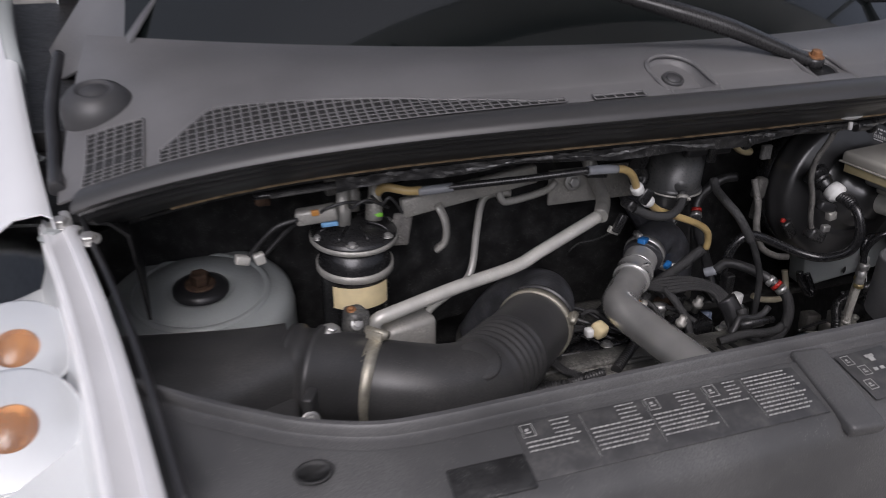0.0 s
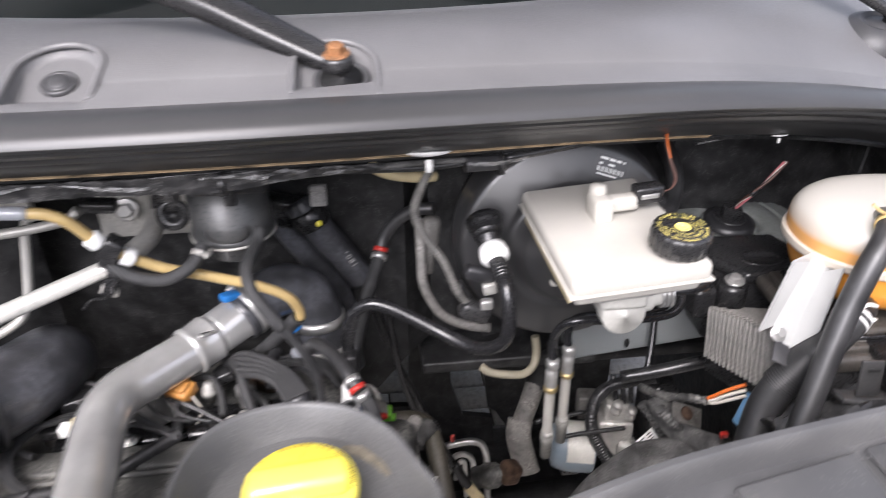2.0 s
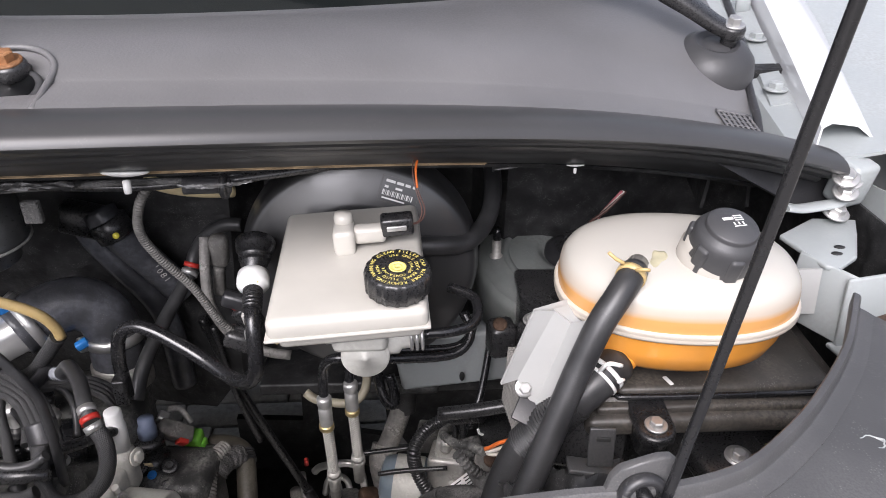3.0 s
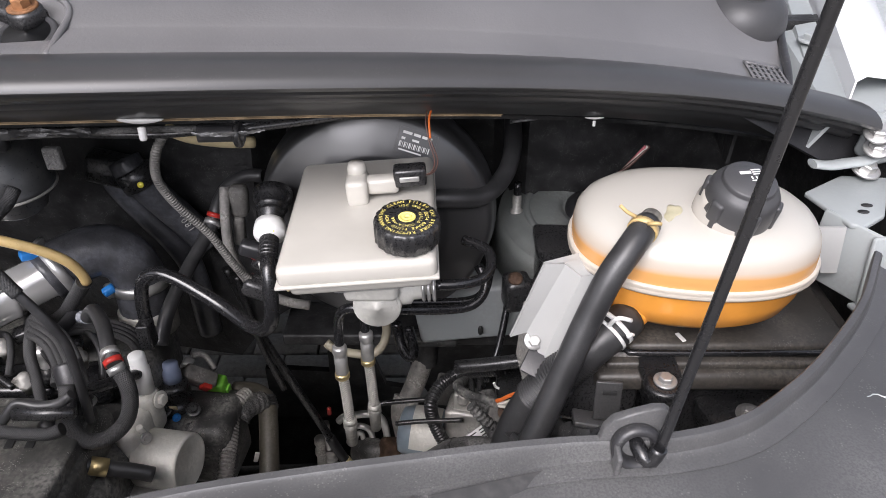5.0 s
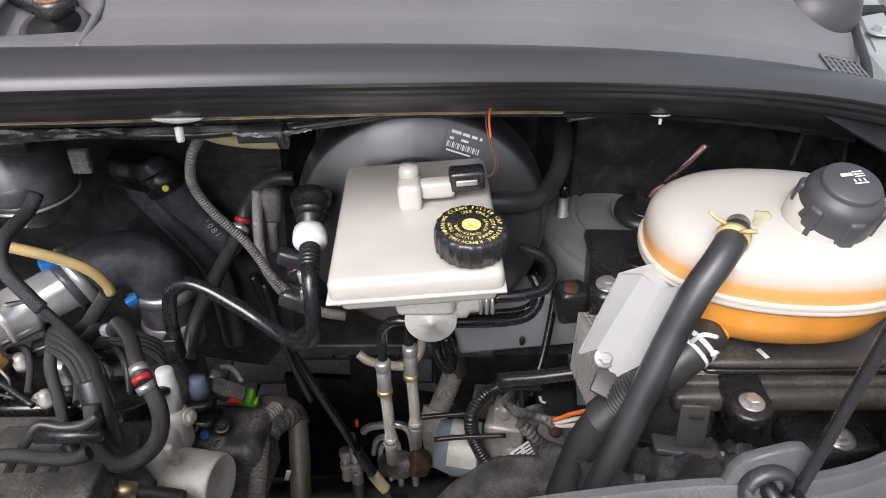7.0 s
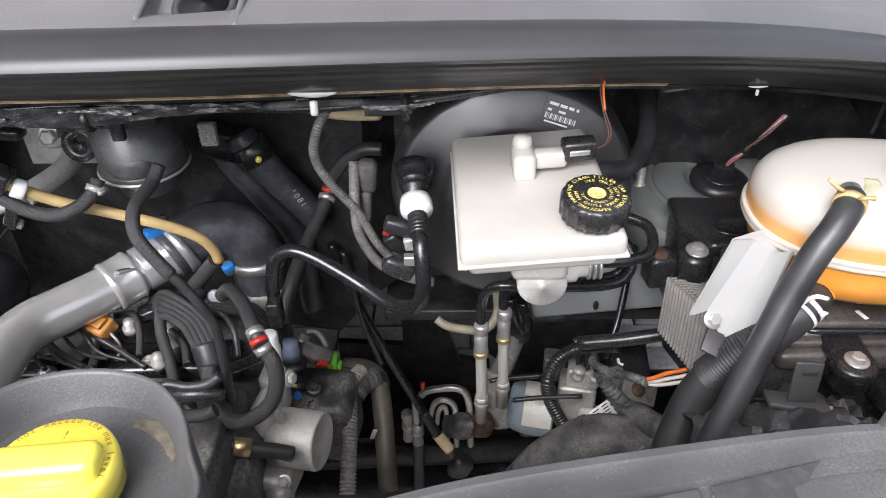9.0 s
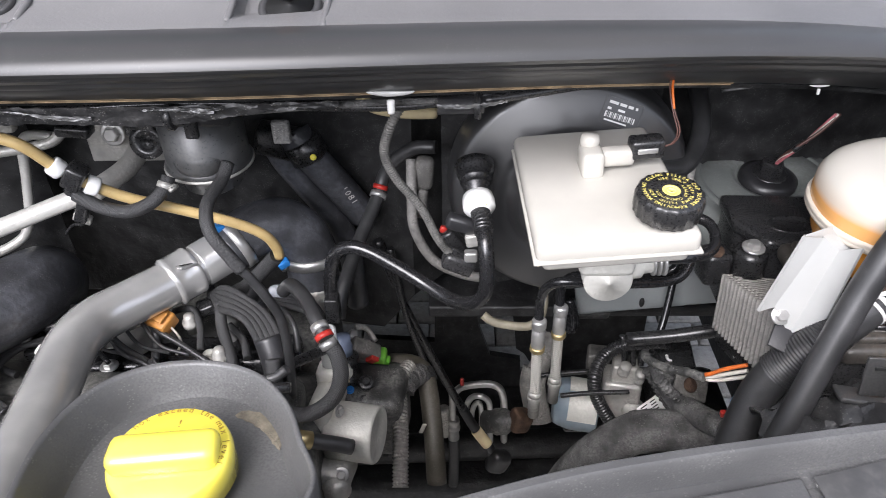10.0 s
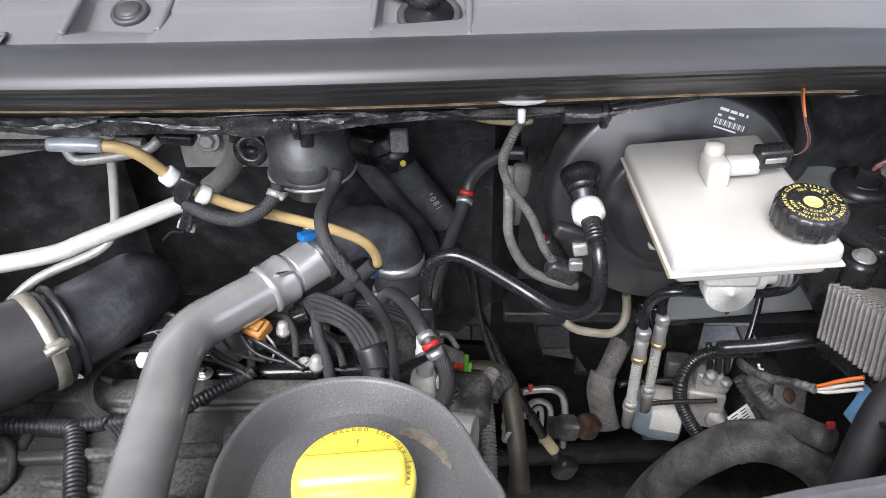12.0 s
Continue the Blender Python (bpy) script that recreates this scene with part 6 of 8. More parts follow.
for pts, rad in (([(0.43, 0.87, 0.955), (0.455, 0.862, 0.962), (0.48, 0.855, 0.955), (0.5, 0.84, 0.945)], 0.0035), ([(0.425, 0.858, 0.945), (0.45, 0.845, 0.952), (0.475, 0.83, 0.948)], 0.0035),
                 ([(0.56, 0.88, 0.94), (0.585, 0.872, 0.95), (0.6, 0.85, 0.945), (0.605, 0.825, 0.93)], 0.004), ([(0.63, 0.86, 0.935), (0.65, 0.84, 0.93), (0.66, 0.815, 0.925)], 0.0045),
                 ([(0.5, 0.835, 0.94), (0.52, 0.815, 0.935), (0.545, 0.805, 0.93), (0.56, 0.8, 0.922)], 0.003), ([(0.68, 0.87, 0.955), (0.7, 0.85, 0.965), (0.715, 0.83, 0.96), (0.72, 0.81, 0.94)], 0.0035),
                 ([(0.3, 0.8, 0.92), (0.33, 0.81, 0.93), (0.37, 0.805, 0.928), (0.41, 0.79, 0.925)], 0.004), ([(0.32, 0.72, 0.915), (0.34, 0.7, 0.92), (0.35, 0.67, 0.915), (0.33, 0.64, 0.91)], 0.005)):
    part("lead", tube(pts, rad, 8, 0.004), BRAID if rad > 0.0038 else HOSE, leads)
for x, y, z, tilt in ((0.425, 0.865, 0.95, 20), (0.6, 0.88, 0.945, -15), (0.66, 0.87, 0.94, 10), (0.515, 0.862, 0.943, -30)):
    part("lead_plug", rbox((x, y, z), (0.022, 0.018, 0.016), 0.003, (10, tilt, 15)), PLASTIC, leads)
for x, y, z in ((0.63, 0.815, 0.925), (0.585, 0.86, 0.935), (0.68, 0.845, 0.935)):
    fitting = part("pipe_fitting", lathe([(0.006, -0.012), (0.006, 0.0), (0.009, 0.001), (0.009, 0.008), (0.006, 0.009), (0.006, 0.018), (0.0, 0.019)], (x, y, z), (0.1, -0.2, 1), 12), CAST, leads, "grey pipe fitting")


def slab_y(outline, y0, y1):
    """An upright plate of the given (x, z) outline between two depths."""
    bm = bmesh.new()
    front = [bm.verts.new((x, y0, z)) for x, z in outline]
    back = [bm.verts.new((x, y1, z)) for x, z in outline]
    bm.faces.new(front)
    bm.faces.new(back[::-1])
    for k in range(len(outline)):
        j = (k + 1) % len(outline)
        bm.faces.new((front[k], back[k], back[j], front[j]))
    return bm


# ---------------------------------------------------------------- brake side
servo = thing("brake_servo", (1.02, 0.96, 1.0), "glossy black round brake servo with a data label", "brake servo")
AX = (-0.005, -1.0, 0.1)
SERVO_AT = (1.02, 0.921, 1.073)
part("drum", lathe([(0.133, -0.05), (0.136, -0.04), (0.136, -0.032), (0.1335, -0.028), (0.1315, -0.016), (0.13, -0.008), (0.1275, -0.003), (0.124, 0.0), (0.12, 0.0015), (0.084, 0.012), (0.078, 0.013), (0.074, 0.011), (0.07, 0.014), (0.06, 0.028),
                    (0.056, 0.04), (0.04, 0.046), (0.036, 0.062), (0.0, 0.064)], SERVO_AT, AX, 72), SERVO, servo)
part("rear_shell", lathe([(0.133, -0.05), (0.125, -0.09), (0.07, -0.12), (0.05, -0.16)], SERVO_AT, AX, 48), BLACK, servo)
ang = radians(64)
aim = Vector(AX).normalized()
outward = Vector((math.cos(ang), 0.0, math.sin(ang)))
outward = (outward - aim * outward.dot(aim)).normalized()
spot = Vector(SERVO_AT) + outward * 0.1045 + aim * 0.0058
normal = (aim * 0.036 + outward * 0.0105).normalized()
lm = axis_matrix(spot, spot + normal)
across = Vector((1, 0, -0.35)) - normal * Vector((1, 0, -0.35)).dot(normal)
across.normalize()
lm = Matrix.Translation(spot) @ Matrix((across, normal.cross(across), normal)).transposed().to_4x4()
lm = lm @ Matrix.Scale(0.84, 4)
lab = part("data_label", bars([(-0.025, -0.0165, 0.05, 0.0004), (-0.025, 0.0165, 0.05, 0.0004), (-0.025, -0.0165, 0.0004, 0.033), (0.0246, -0.0165, 0.0004, 0.033)], lm @ Matrix.Translation((0, 0, 0.0008))), DIMCAST, servo, "data label printed in white")
rows = [(-0.021 + 0.0021 * k, -0.008, 0.0006 + 0.0009 * ((k * 5) % 3 == 0), 0.007) for k in range(19)]
rows += [(-0.02, 0.009, 0.012, 0.0035), (-0.006, 0.009, 0.009, 0.0035), (0.005, 0.009, 0.007, 0.0035), (0.015, 0.009, 0.003, 0.0035), (-0.006, 0.002, 0.009, 0.0028), (-0.02, 0.0015, 0.005, 0.003), (-0.02, -0.0125, 0.03, 0.002)]
part("print", bars(rows, lm @ Matrix.Translation((0, 0, 0.0012))), WHITE, lab)
part("check_valve", lathe([(0.021, -0.014), (0.0195, -0.004), (0.0155, 0.002), (0.0165, 0.004), (0.0165, 0.007), (0.013, 0.009), (0.014, 0.011), (0.014, 0.014), (0.0115, 0.016), (0.0115, 0.034), (0.0, 0.035)], (0.915, 0.886, 1.117), (0.06, -0.9, -0.42), 24), PLASTIC, servo, "ribbed black rubber grommet")
white = thing("vacuum_elbow", (0.918, 0.85, 1.1), "white nylon vacuum elbow with a yellow mark", "elbow")
part("cup", lathe([(0.012, -0.01), (0.0155, -0.0085), (0.0164, -0.002), (0.0164, 0.005), (0.0152, 0.0075), (0.0118, 0.009), (0.0108, 0.0118), (0.0, 0.012)], (0.918, 0.852, 1.105), (0.1, -0.85, -0.3), 28), WHITE, white)
part("mark", rbox((0.923, 0.8415, 1.109), (0.005, 0.002, 0.006), 0.0006, (20, 0, 0)), YELLOW, white, "yellow paint mark")
part("sleeve", tube([(0.919, 0.842, 1.102), (0.921, 0.828, 1.1), (0.922, 0.815, 1.095)], 0.0095, 14, 0.003, ripple=0.06, pitch=0.004), PLASTIC, white, "ribbed black sleeve")
part("holder", rbox((0.902, 0.848, 1.083), (0.035, 0.015, 0.016), 0.004, (0, 20, 0)), RUBBER, white)
part("holder_tab", rbox((0.912, 0.843, 1.068), (0.015, 0.012, 0.014), 0.002, (0, -10, 0)), CAST, white, "grey holder tab")
vac = thing("vacuum_pipe", (0.85, 0.84, 1.0), "glossy black plastic vacuum pipe", "pipe")
part("tube", tube([(0.9215, 0.818, 1.096), (0.924, 0.803, 1.085), (0.925, 0.792, 1.055), (0.921, 0.793, 1.032), (0.909, 0.802, 1.016), (0.889, 0.824, 1.003), (0.86, 0.845, 1.008), (0.830, 0.858, 1.021), (0.80, 0.868, 1.034),
                   (0.778, 0.873, 1.037), (0.760, 0.876, 1.023), (0.751, 0.879, 0.99), (0.749, 0.88, 0.955)], 0.0077, 16, 0.005), BLACK, vac)
part("end_connector", rbox((0.752, 0.868, 0.955), (0.016, 0.02, 0.035), 0.003), PLASTIC, vac, "black end connector")

mc = thing("master_cylinder", (1.033, 0.82, 1.06), "cast aluminium brake master cylinder", "cylinder")
part("barrel", lathe([(0.021, 0), (0.0225, 0.002), (0.0225, 0.02), (0.0205, 0.024), (0.0205, 0.11), (0.026, 0.12), (0.026, 0.15)], (1.034, 0.754, 1.082), (0.0, 1, -0.1), 36), PALECAST, mc)
part("end_face", lathe([(0.0, -0.0015), (0.0035, -0.0012), (0.0035, 0), (0.0195, 0.0), (0.0205, 0.003)], (1.034, 0.7525, 1.082), (0.0, 1, -0.1), 32), PALECAST, mc)
part("port", lathe([(0.016, 0), (0.016, 0.022), (0.012, 0.025), (0.012, 0.034), (0.008, 0.036), (0.008, 0.046), (0.0, 0.047)], (1.042, 0.772, 1.09), (1, 0.05, 0.05), 20), PALECAST, mc)
for k in range(3):
    part("port_ring", lathe([(0.0125, 0.0), (0.0145, 0.0008), (0.0145, 0.0026), (0.0125, 0.0034)], (1.0745 + 0.005 * k, 0.7735, 1.0915), (1, 0.05, 0.05), 20), STEEL, mc)
part("mount_flange", rbox((1.033, 0.87, 1.07), (0.09, 0.012, 0.05), 0.006, (6, 0, 0)), PALECAST, mc)
part("seat", rbox((1.03, 0.80, 1.108), (0.05, 0.11, 0.03), 0.006), PALECAST, mc)

res = thing("brake_fluid_reservoir", (1.02, 0.795, 1.11), "milky white brake fluid reservoir, yellowed at one side", "reservoir")
TILT4 = (0, -3.5, 2)
body = bmesh.new()
rbox((1.0222, 0.797, 1.1555), (0.132, 0.191, 0.021), 0.007, TILT4, bm=body, segments=3)
rbox((1.0235, 0.8, 1.14), (0.121, 0.177, 0.02), 0.006, TILT4, bm=body, segments=3)
body = part("body", body, MILK, res)
part("yellowed_side", rbox((0.961, 0.8, 1.137), (0.003, 0.166, 0.02), 0.001, TILT4), AGED, res, "yellowed side wall")
part("seam", rbox((1.0222, 0.797, 1.1475), (0.135, 0.194, 0.003), 0.001, TILT4), MILK, res)
neck = bmesh.new()
rbox((1.017, 0.812, 1.176), (0.02, 0.032, 0.026), 0.005, (0, -3, 2), bm=neck, segments=3)
lathe([(0.0085, 0), (0.009, 0.008), (0.0075, 0.013), (0.0, 0.014)], (1.016, 0.82, 1.184), (0, 0, 1), 24, bm=neck)
rbox((1.04, 0.812, 1.18), (0.03, 0.016, 0.016), 0.004, (0, -3, 2), bm=neck)
part("sensor_neck", neck, MILK, res)
part("lower_chamber", rbox((1.026, 0.805, 1.122), (0.07, 0.13, 0.03), 0.008, TILT4, segments=3), TANKWHITE, res, "cloudy lower chamber over the cylinder")
part("sensor_plug", rbox((1.065, 0.814, 1.188), (0.03, 0.018, 0.018), 0.003, (0, -3, 4)), PLASTIC, res, "black level sensor plug")
part("plug_latch", rbox((1.065, 0.8045, 1.188), (0.018, 0.002, 0.005), 0.001, (0, -3, 4)), STEEL, res)
CAPN = Vector((0.02, -0.1, 1)).normalized()
cap = part("cap", lathe([(0.024, 0), (0.0266, 0.002), (0.0272, 0.016), (0.0262, 0.02), (0.025, 0.0215), (0.0, 0.0218)], (1.066, 0.731, 1.172), CAPN, 90, wave=lambda a: 1 + 0.022 * (1 if math.sin(20 * a) > 0.1 else -0.4)), PLASTIC, res, "black ribbed cap with yellow warning print")
top = axis_matrix(Vector((1.066, 0.731, 1.172)) + CAPN * 0.0221, Vector((1.066, 0.731, 1.172)) + CAPN)
part("warning_print", lettering("WARNING CLEAN FILLER CAP BEFORE REMOVING. ", top @ Matrix.Rotation(0.3, 4, "Z"), 0.0046, 0.66, 0.0198, radians(180)), GOLDINK, cap, "outer ring of yellow words")
part("warning_print", lettering("USE ONLY DOT4 BRAKE FLUID FROM ", top, 0.0042, 0.62, 0.0148, radians(100)), GOLDINK, cap, "inner ring of yellow words")
part("warning_print", lettering("SEALED CONTAINER. ", top, 0.0037, 0.66, 0.0104, radians(20)), GOLDINK, cap, "innermost ring of yellow words")
part("centre_mark", lathe([(0.0022, 0.0001), (0.0022, 0.0005), (0.0038, 0.0005), (0.0038, -0.0004), (0.0058, -0.0004), (0.0058, 0.0004), (0.0072, 0.0004), (0.0072, 0.0)], top.translation, CAPN, 24), GOLDINK, cap)
wire = thing("sensor_wire", (1.1, 0.82, 1.22), "thin orange and brown wire to the level sensor", "wire")
part("strand", tube([(1.078, 0.81, 1.19), (1.085, 0.806, 1.195), (1.088, 0.806, 1.206), (1.083, 0.812, 1.222), (1.08, 0.822, 1.238), (1.083, 0.836, 1.248)], 0.0006, 6, 0.004), WIRE_BROWN, wire)
part("strand", tube([(1.078, 0.812, 1.188), (1.087, 0.808, 1.194), (1.0905, 0.808, 1.206), (1.084, 0.814, 1.224), (1.083, 0.825, 1.238)], 0.0007, 6, 0.004), WIRE_BROWN, wire)
part("strand", tube([(1.084, 0.814, 1.224), (1.083, 0.825, 1.238), (1.087, 0.84, 1.247)], 0.0011, 6, 0.004), WIRE_ORANGE, wire, "bare orange end of the wire")

lines = thing("brake_lines", (1.03, 0.82, 0.97), "black steel brake lines with braided flexible hoses", "brake line")
part("rigid_line", tube([(0.983, 0.815, 0.967), (0.983, 0.822, 1.0), (0.988, 0.815, 1.026), (1.004, 0.806, 1.041), (1.05, 0.81, 1.035), (1.11, 0.826, 1.024), (1.132, 0.835, 1.028), (1.14, 0.85, 1.04), (1.132, 0.862, 1.055)], 0.0052, 12, 0.005), BLACK, lines)
part("rigid_line", tube([(1.009, 0.84, 0.965), (1.008, 0.848, 0.995), (1.02, 0.852, 1.011), (1.06, 0.858, 1.007), (1.12, 0.87, 1.0), (1.14, 0.875, 1.01), (1.145, 0.87, 1.04)], 0.0052, 12, 0.005), BLACK, lines)
part("rigid_line", tube([(1.088, 0.772, 1.094), (1.11, 0.775, 1.093), (1.132, 0.785, 1.092), (1.141, 0.8, 1.096), (1.138, 0.82, 1.102), (1.115, 0.835, 1.104)], 0.0052, 12, 0.005), BLACK, lines)
for x, y, z0 in ((0.983, 0.816, 0.97), (1.009, 0.841, 0.968)):
    part("union", lathe([(0.006, 0.012), (0.008, 0.01), (0.008, 0.002), (0.006, 0.0), (0.006, -0.003), (0.0074, -0.004), (0.0074, -0.014), (0.007, -0.016), (0.007, -0.018), (0.0074, -0.019), (0.0074, -0.026), (0.007, -0.028)], (x, y, z0), (0, -0.03, 1), 20), STEEL, lines)
    part("collar", lathe([(0.0074, 0), (0.0083, -0.001), (0.0083, -0.006), (0.0074, -0.007)], (x, y, z0 - 0.027), (0, -0.03, 1), 20), BRASS, lines, "yellow zinc collar")
    part("flexible_hose", tube([(x, y + 0.001, z0 - 0.03), (x + 0.001, y + 0.004, z0 - 0.06), (x + 0.002, y + 0.006, z0 - 0.105)], 0.006, 16, 0.003), STEELBRAID, lines, "steel-braided flexible hose")
    part("lower_union", lathe([(0.0074, 0), (0.008, -0.004), (0.008, -0.008), (0.0072, -0.006), (0.0084, -0.008), (0.0084, -0.013), (0.0072, -0.015), (0.0064, -0.042), (0.0, -0.043)], (x + 0.002, y + 0.006, z0 - 0.104), (0, 0, 1), 18), CAST, lines)

cable = thing("corrugated_wire_sleeve", (0.86, 0.83, 1.13), "thin grey corrugated wire sleeve hanging from the scuttle", "cable")
part("sleeve", tube([(0.847, 0.815, 1.226), (0.838, 0.812, 1.21), (0.8305, 0.82, 1.18), (0.839, 0.83, 1.147), (0.861, 0.84, 1.107), (0.876, 0.848, 1.065), (0.892, 0.853, 1.036)], 0.0042, 10, ripple=0.12, pitch=0.0028), DIMCAST, cable)
part("end_plug", rbox((0.897, 0.852, 1.032), (0.035, 0.022, 0.02), 0.005, (0, 25, 0)), PLASTIC, cable)
part("end_tab", rbox((0.91, 0.846, 1.044), (0.014, 0.01, 0.012), 0.002), STEEL, cable)

pressure = thing("red_clip_hose", (0.79, 0.98, 1.0), "black hose with a red locking clip", "hose")
part("hose", tube([(0.87, 1.03, 1.075), (0.845, 1.035, 1.072), (0.82, 1.04, 1.055), (0.802, 1.042, 1.03), (0.794, 1.03, 1.008), (0.782, 1.0, 0.988), (0.771, 0.968, 0.972), (0.757, 0.92, 0.945), (0.75, 0.895, 0.915)], 0.0088, 14, 0.005), HOSE, pressure)
clamp_ring("red_clip", ((0.7965, 1.034, 1.016), (0.7925, 1.026, 1.004)), 0.0095, 0.006, RED, pressure, "red locking ring", False)
clamp_ring("clamp", ((0.7935, 1.029, 1.007), (0.7905, 1.021, 1.0)), 0.0105, 0.007, STEEL, pressure, "", False)
drain = thing("grey_drain_hose", (0.87, 0.93, 1.0), "grey drain hose beside the servo", "hose")
part("hose", tube([(0.844, 0.955, 1.1), (0.844, 0.935, 1.06), (0.846, 0.93, 1.02), (0.866, 0.93, 0.977), (0.9, 0.93, 0.955), (0.93, 0.93, 0.948)], 0.006, 12, 0.006), DIRTYALU, drain)
part("sensor", rbox((0.858, 0.955, 1.082), (0.022, 0.02, 0.04), 0.007, (0, 5, 0)), DIMCAST, drain, "grimy grey sensor body")
part("sensor_foot", rbox((0.854, 0.95, 1.045), (0.014, 0.014, 0.04), 0.005, (0, 5, 0)), DIMCAST, drain)
part("red_plug", rbox((0.88, 0.908, 1.036), (0.008, 0.007, 0.008), 0.002, (0, 20, 0)), RED, drain, "red plug")
part("plug_body", rbox((0.892, 0.905, 1.02), (0.018, 0.016, 0.036), 0.004, (0, -35, 0)), PLASTIC, drain)
part("tan_pipe", tube([(0.79, 0.96, 1.17), (0.81, 0.97, 1.155), (0.84, 0.99, 1.14), (0.87, 1.01, 1.13)], 0.007, 10, 0.006), PAPER, drain, "pale tan pipe under the scuttle")
loom = thing("scuttle_wiring_loom", (0.7, 0.85, 1.2), "taped black wiring loom along the scuttle", "loom")
pts = [(x, cowl_y(x) + 0.016 + 0.004 * math.sin(11 * x), cowl_z(x) - 0.015 + 0.008 * max(0, min(1, (x - 0.86) / 0.1)) - 0.004 * math.sin(17 * x)) for x in steps(0.0, 0.93, 24)]
part("loom", tube(pts, 0.0065, 10, 0.01, flat=0.7), PLASTIC, loom)
pts = [(x, cowl_y(x) + 0.006 + 0.003 * math.sin(9 * x), cowl_z(x) - 0.015 - 0.003 * math.sin(13 * x)) for x in steps(0.02, 0.88, 16)]
part("wire_tail", tube([(0.92, cowl_y(0.92) + 0.004, cowl_z(0.92) - 0.012), (0.97, cowl_y(0.97) + 0.004, cowl_z(0.97) - 0.006), (1.03, cowl_y(1.03) + 0.006, cowl_z(1.03) + 0.001), (1.1, cowl_y(1.1) + 0.01, cowl_z(1.1) + 0.004)], 0.004, 8, 0.008), PLASTIC, loom, "thin black wire tail")
part("foil_edge", tube(pts, 0.005, 8, 0.01, flat=0.5), CLOTH, loom, "shiny torn foil edge")
for x in (0.65, 0.9):
    part("tape", tube([(x - 0.02, cowl_y(x) + 0.004, cowl_z(x) - 0.016), (x + 0.02, cowl_y(x + 0.02) + 0.004, cowl_z(x) - 0.017)], 0.0075, 12, 0.008), RUBBER, loom)
for x in (0.66, 0.915):
    part("tie", lathe([(0.0108, -0.003), (0.012, -0.002), (0.012, 0.002), (0.0108, 0.003)], (x, cowl_y(x) + 0.004, cowl_z(x) - 0.0165), (1, 0, 0), 16), PLASTIC, loom)
part("tape_tab", rbox((0.738, 0.825, 1.2), (0.016, 0.008, 0.022), 0.002), CLOTH, loom)
part("foil_strip", tube([(1.165, 0.93, 1.19), (1.2, 0.925, 1.198), (1.225, 0.925, 1.205), (1.245, 0.915, 1.212)], 0.004, 8, 0.004, flat=0.5), FOILGREY, loom, "creased silvery foil strip")
servo_hose = thing("servo_air_hose", (1.14, 0.95, 1.11), "curved black rubber hose beside the servo", "hose")
part("hose", tube([(1.06, 0.905, 1.115), (1.1, 0.905, 1.112), (1.14, 0.925, 1.105), (1.166, 0.965, 1.112), (1.176, 1.0, 1.13), (1.178, 1.04, 1.145)], 0.0105, 14, 0.006), HOSE, servo_hose)

# body rail and things below the servo
rail = thing("chassis_rail", (1.08, 1.0, 0.8), "pale grey painted chassis rail", "rail")
part("rail", rbox((1.19, 1.02, 0.886), (0.27, 0.05, 0.085), 0.006, (0, -9, -3)), PRIMER, rail)
part("hole", lathe([(0.006, 0), (0.006, 0.001), (0.0, 0.001)], (1.144, 0.9905, 0.858), (0, -1, 0), 16, squash=(0.6, 1.3)), DARKFILL, rail, "slot in the rail")
part("under_bar", tube([(0.93, 0.995, 0.832), (0.943, 0.989, 0.825), (0.965, 0.986, 0.821), (0.992, 0.986, 0.819), (1.008, 0.993, 0.828), (1.014, 1.004, 0.845), (1.012, 1.01, 0.868)], 0.0062, 12, 0.004), surface("dim_tan_plastic", (0.3, 0.27, 0.2), 0.5, vary=0.3), rail, "pale tan pipe loop")
part("hanging_pipe", tube([(1.030, 0.990, 0.872), (1.032, 0.985, 0.855), (1.038, 0.974, 0.838), (1.048, 0.968, 0.828), (1.053, 0.974, 0.838), (1.046, 0.988, 0.866)], 0.007, 10, 0.004), BLACK, rail, "black hanging pipe")
part("rail_mount", rbox((1.075, 1.04, 0.802), (0.08, 0.03, 0.016), 0.007), DUSTY, rail)
part("lower_plate", rbox((1.1, 1.12, 0.78), (0.5, 0.12, 0.02), 0.004), DARK, rail)
cross = thing("subframe_tube", (0.98, 1.1, 0.6), "grey steering column tube above the rack", "tube")
part("shroud", tube([(1.075, 1.18, 0.76), (1.066, 1.17, 0.7), (1.06, 1.16, 0.645)], 0.021, 18, 0.008), DARK, cross, "black shroud over the column")
part("tube", tube([(1.061, 1.161, 0.66), (1.046, 1.145, 0.62), (1.03, 1.13, 0.585)], 0.0175, 20, 0.006), DIRTYALU, cross)
part("cone", tube([(1.028, 1.13, 0.592), (1.022, 1.115, 0.568), (1.028, 1.1, 0.535), (1.036, 1.086, 0.505)], 0.023, 20, 0.006, flat=0.6), DIRTYALU, cross, "grey pressed bracket below the tube")
part("joint", rbox((0.999, 1.07, 0.527), (0.034, 0.034, 0.038), 0.008, (0, 20, 20)), RUST, cross, "rusty steering joint")
part("boot", lathe([(0.66 * r, 0.8 * h) for r, h in ((0.012, 0.05), (0.022, 0.035), (0.026, 0.02), (0.034, 0.012), (0.036, -0.012), (0.03, -0.02), (0.03, -0.04), (0.0, -0.041))], (0.968, 1.08, 0.512), (1, -0.35, 0.45), 28), DUSTY, cross, "dusty black boot of the joint")
shaft = thing("steering_rack_pipes", (0.95, 1.2, 0.3), "bare steel power steering pipes", "pipe")
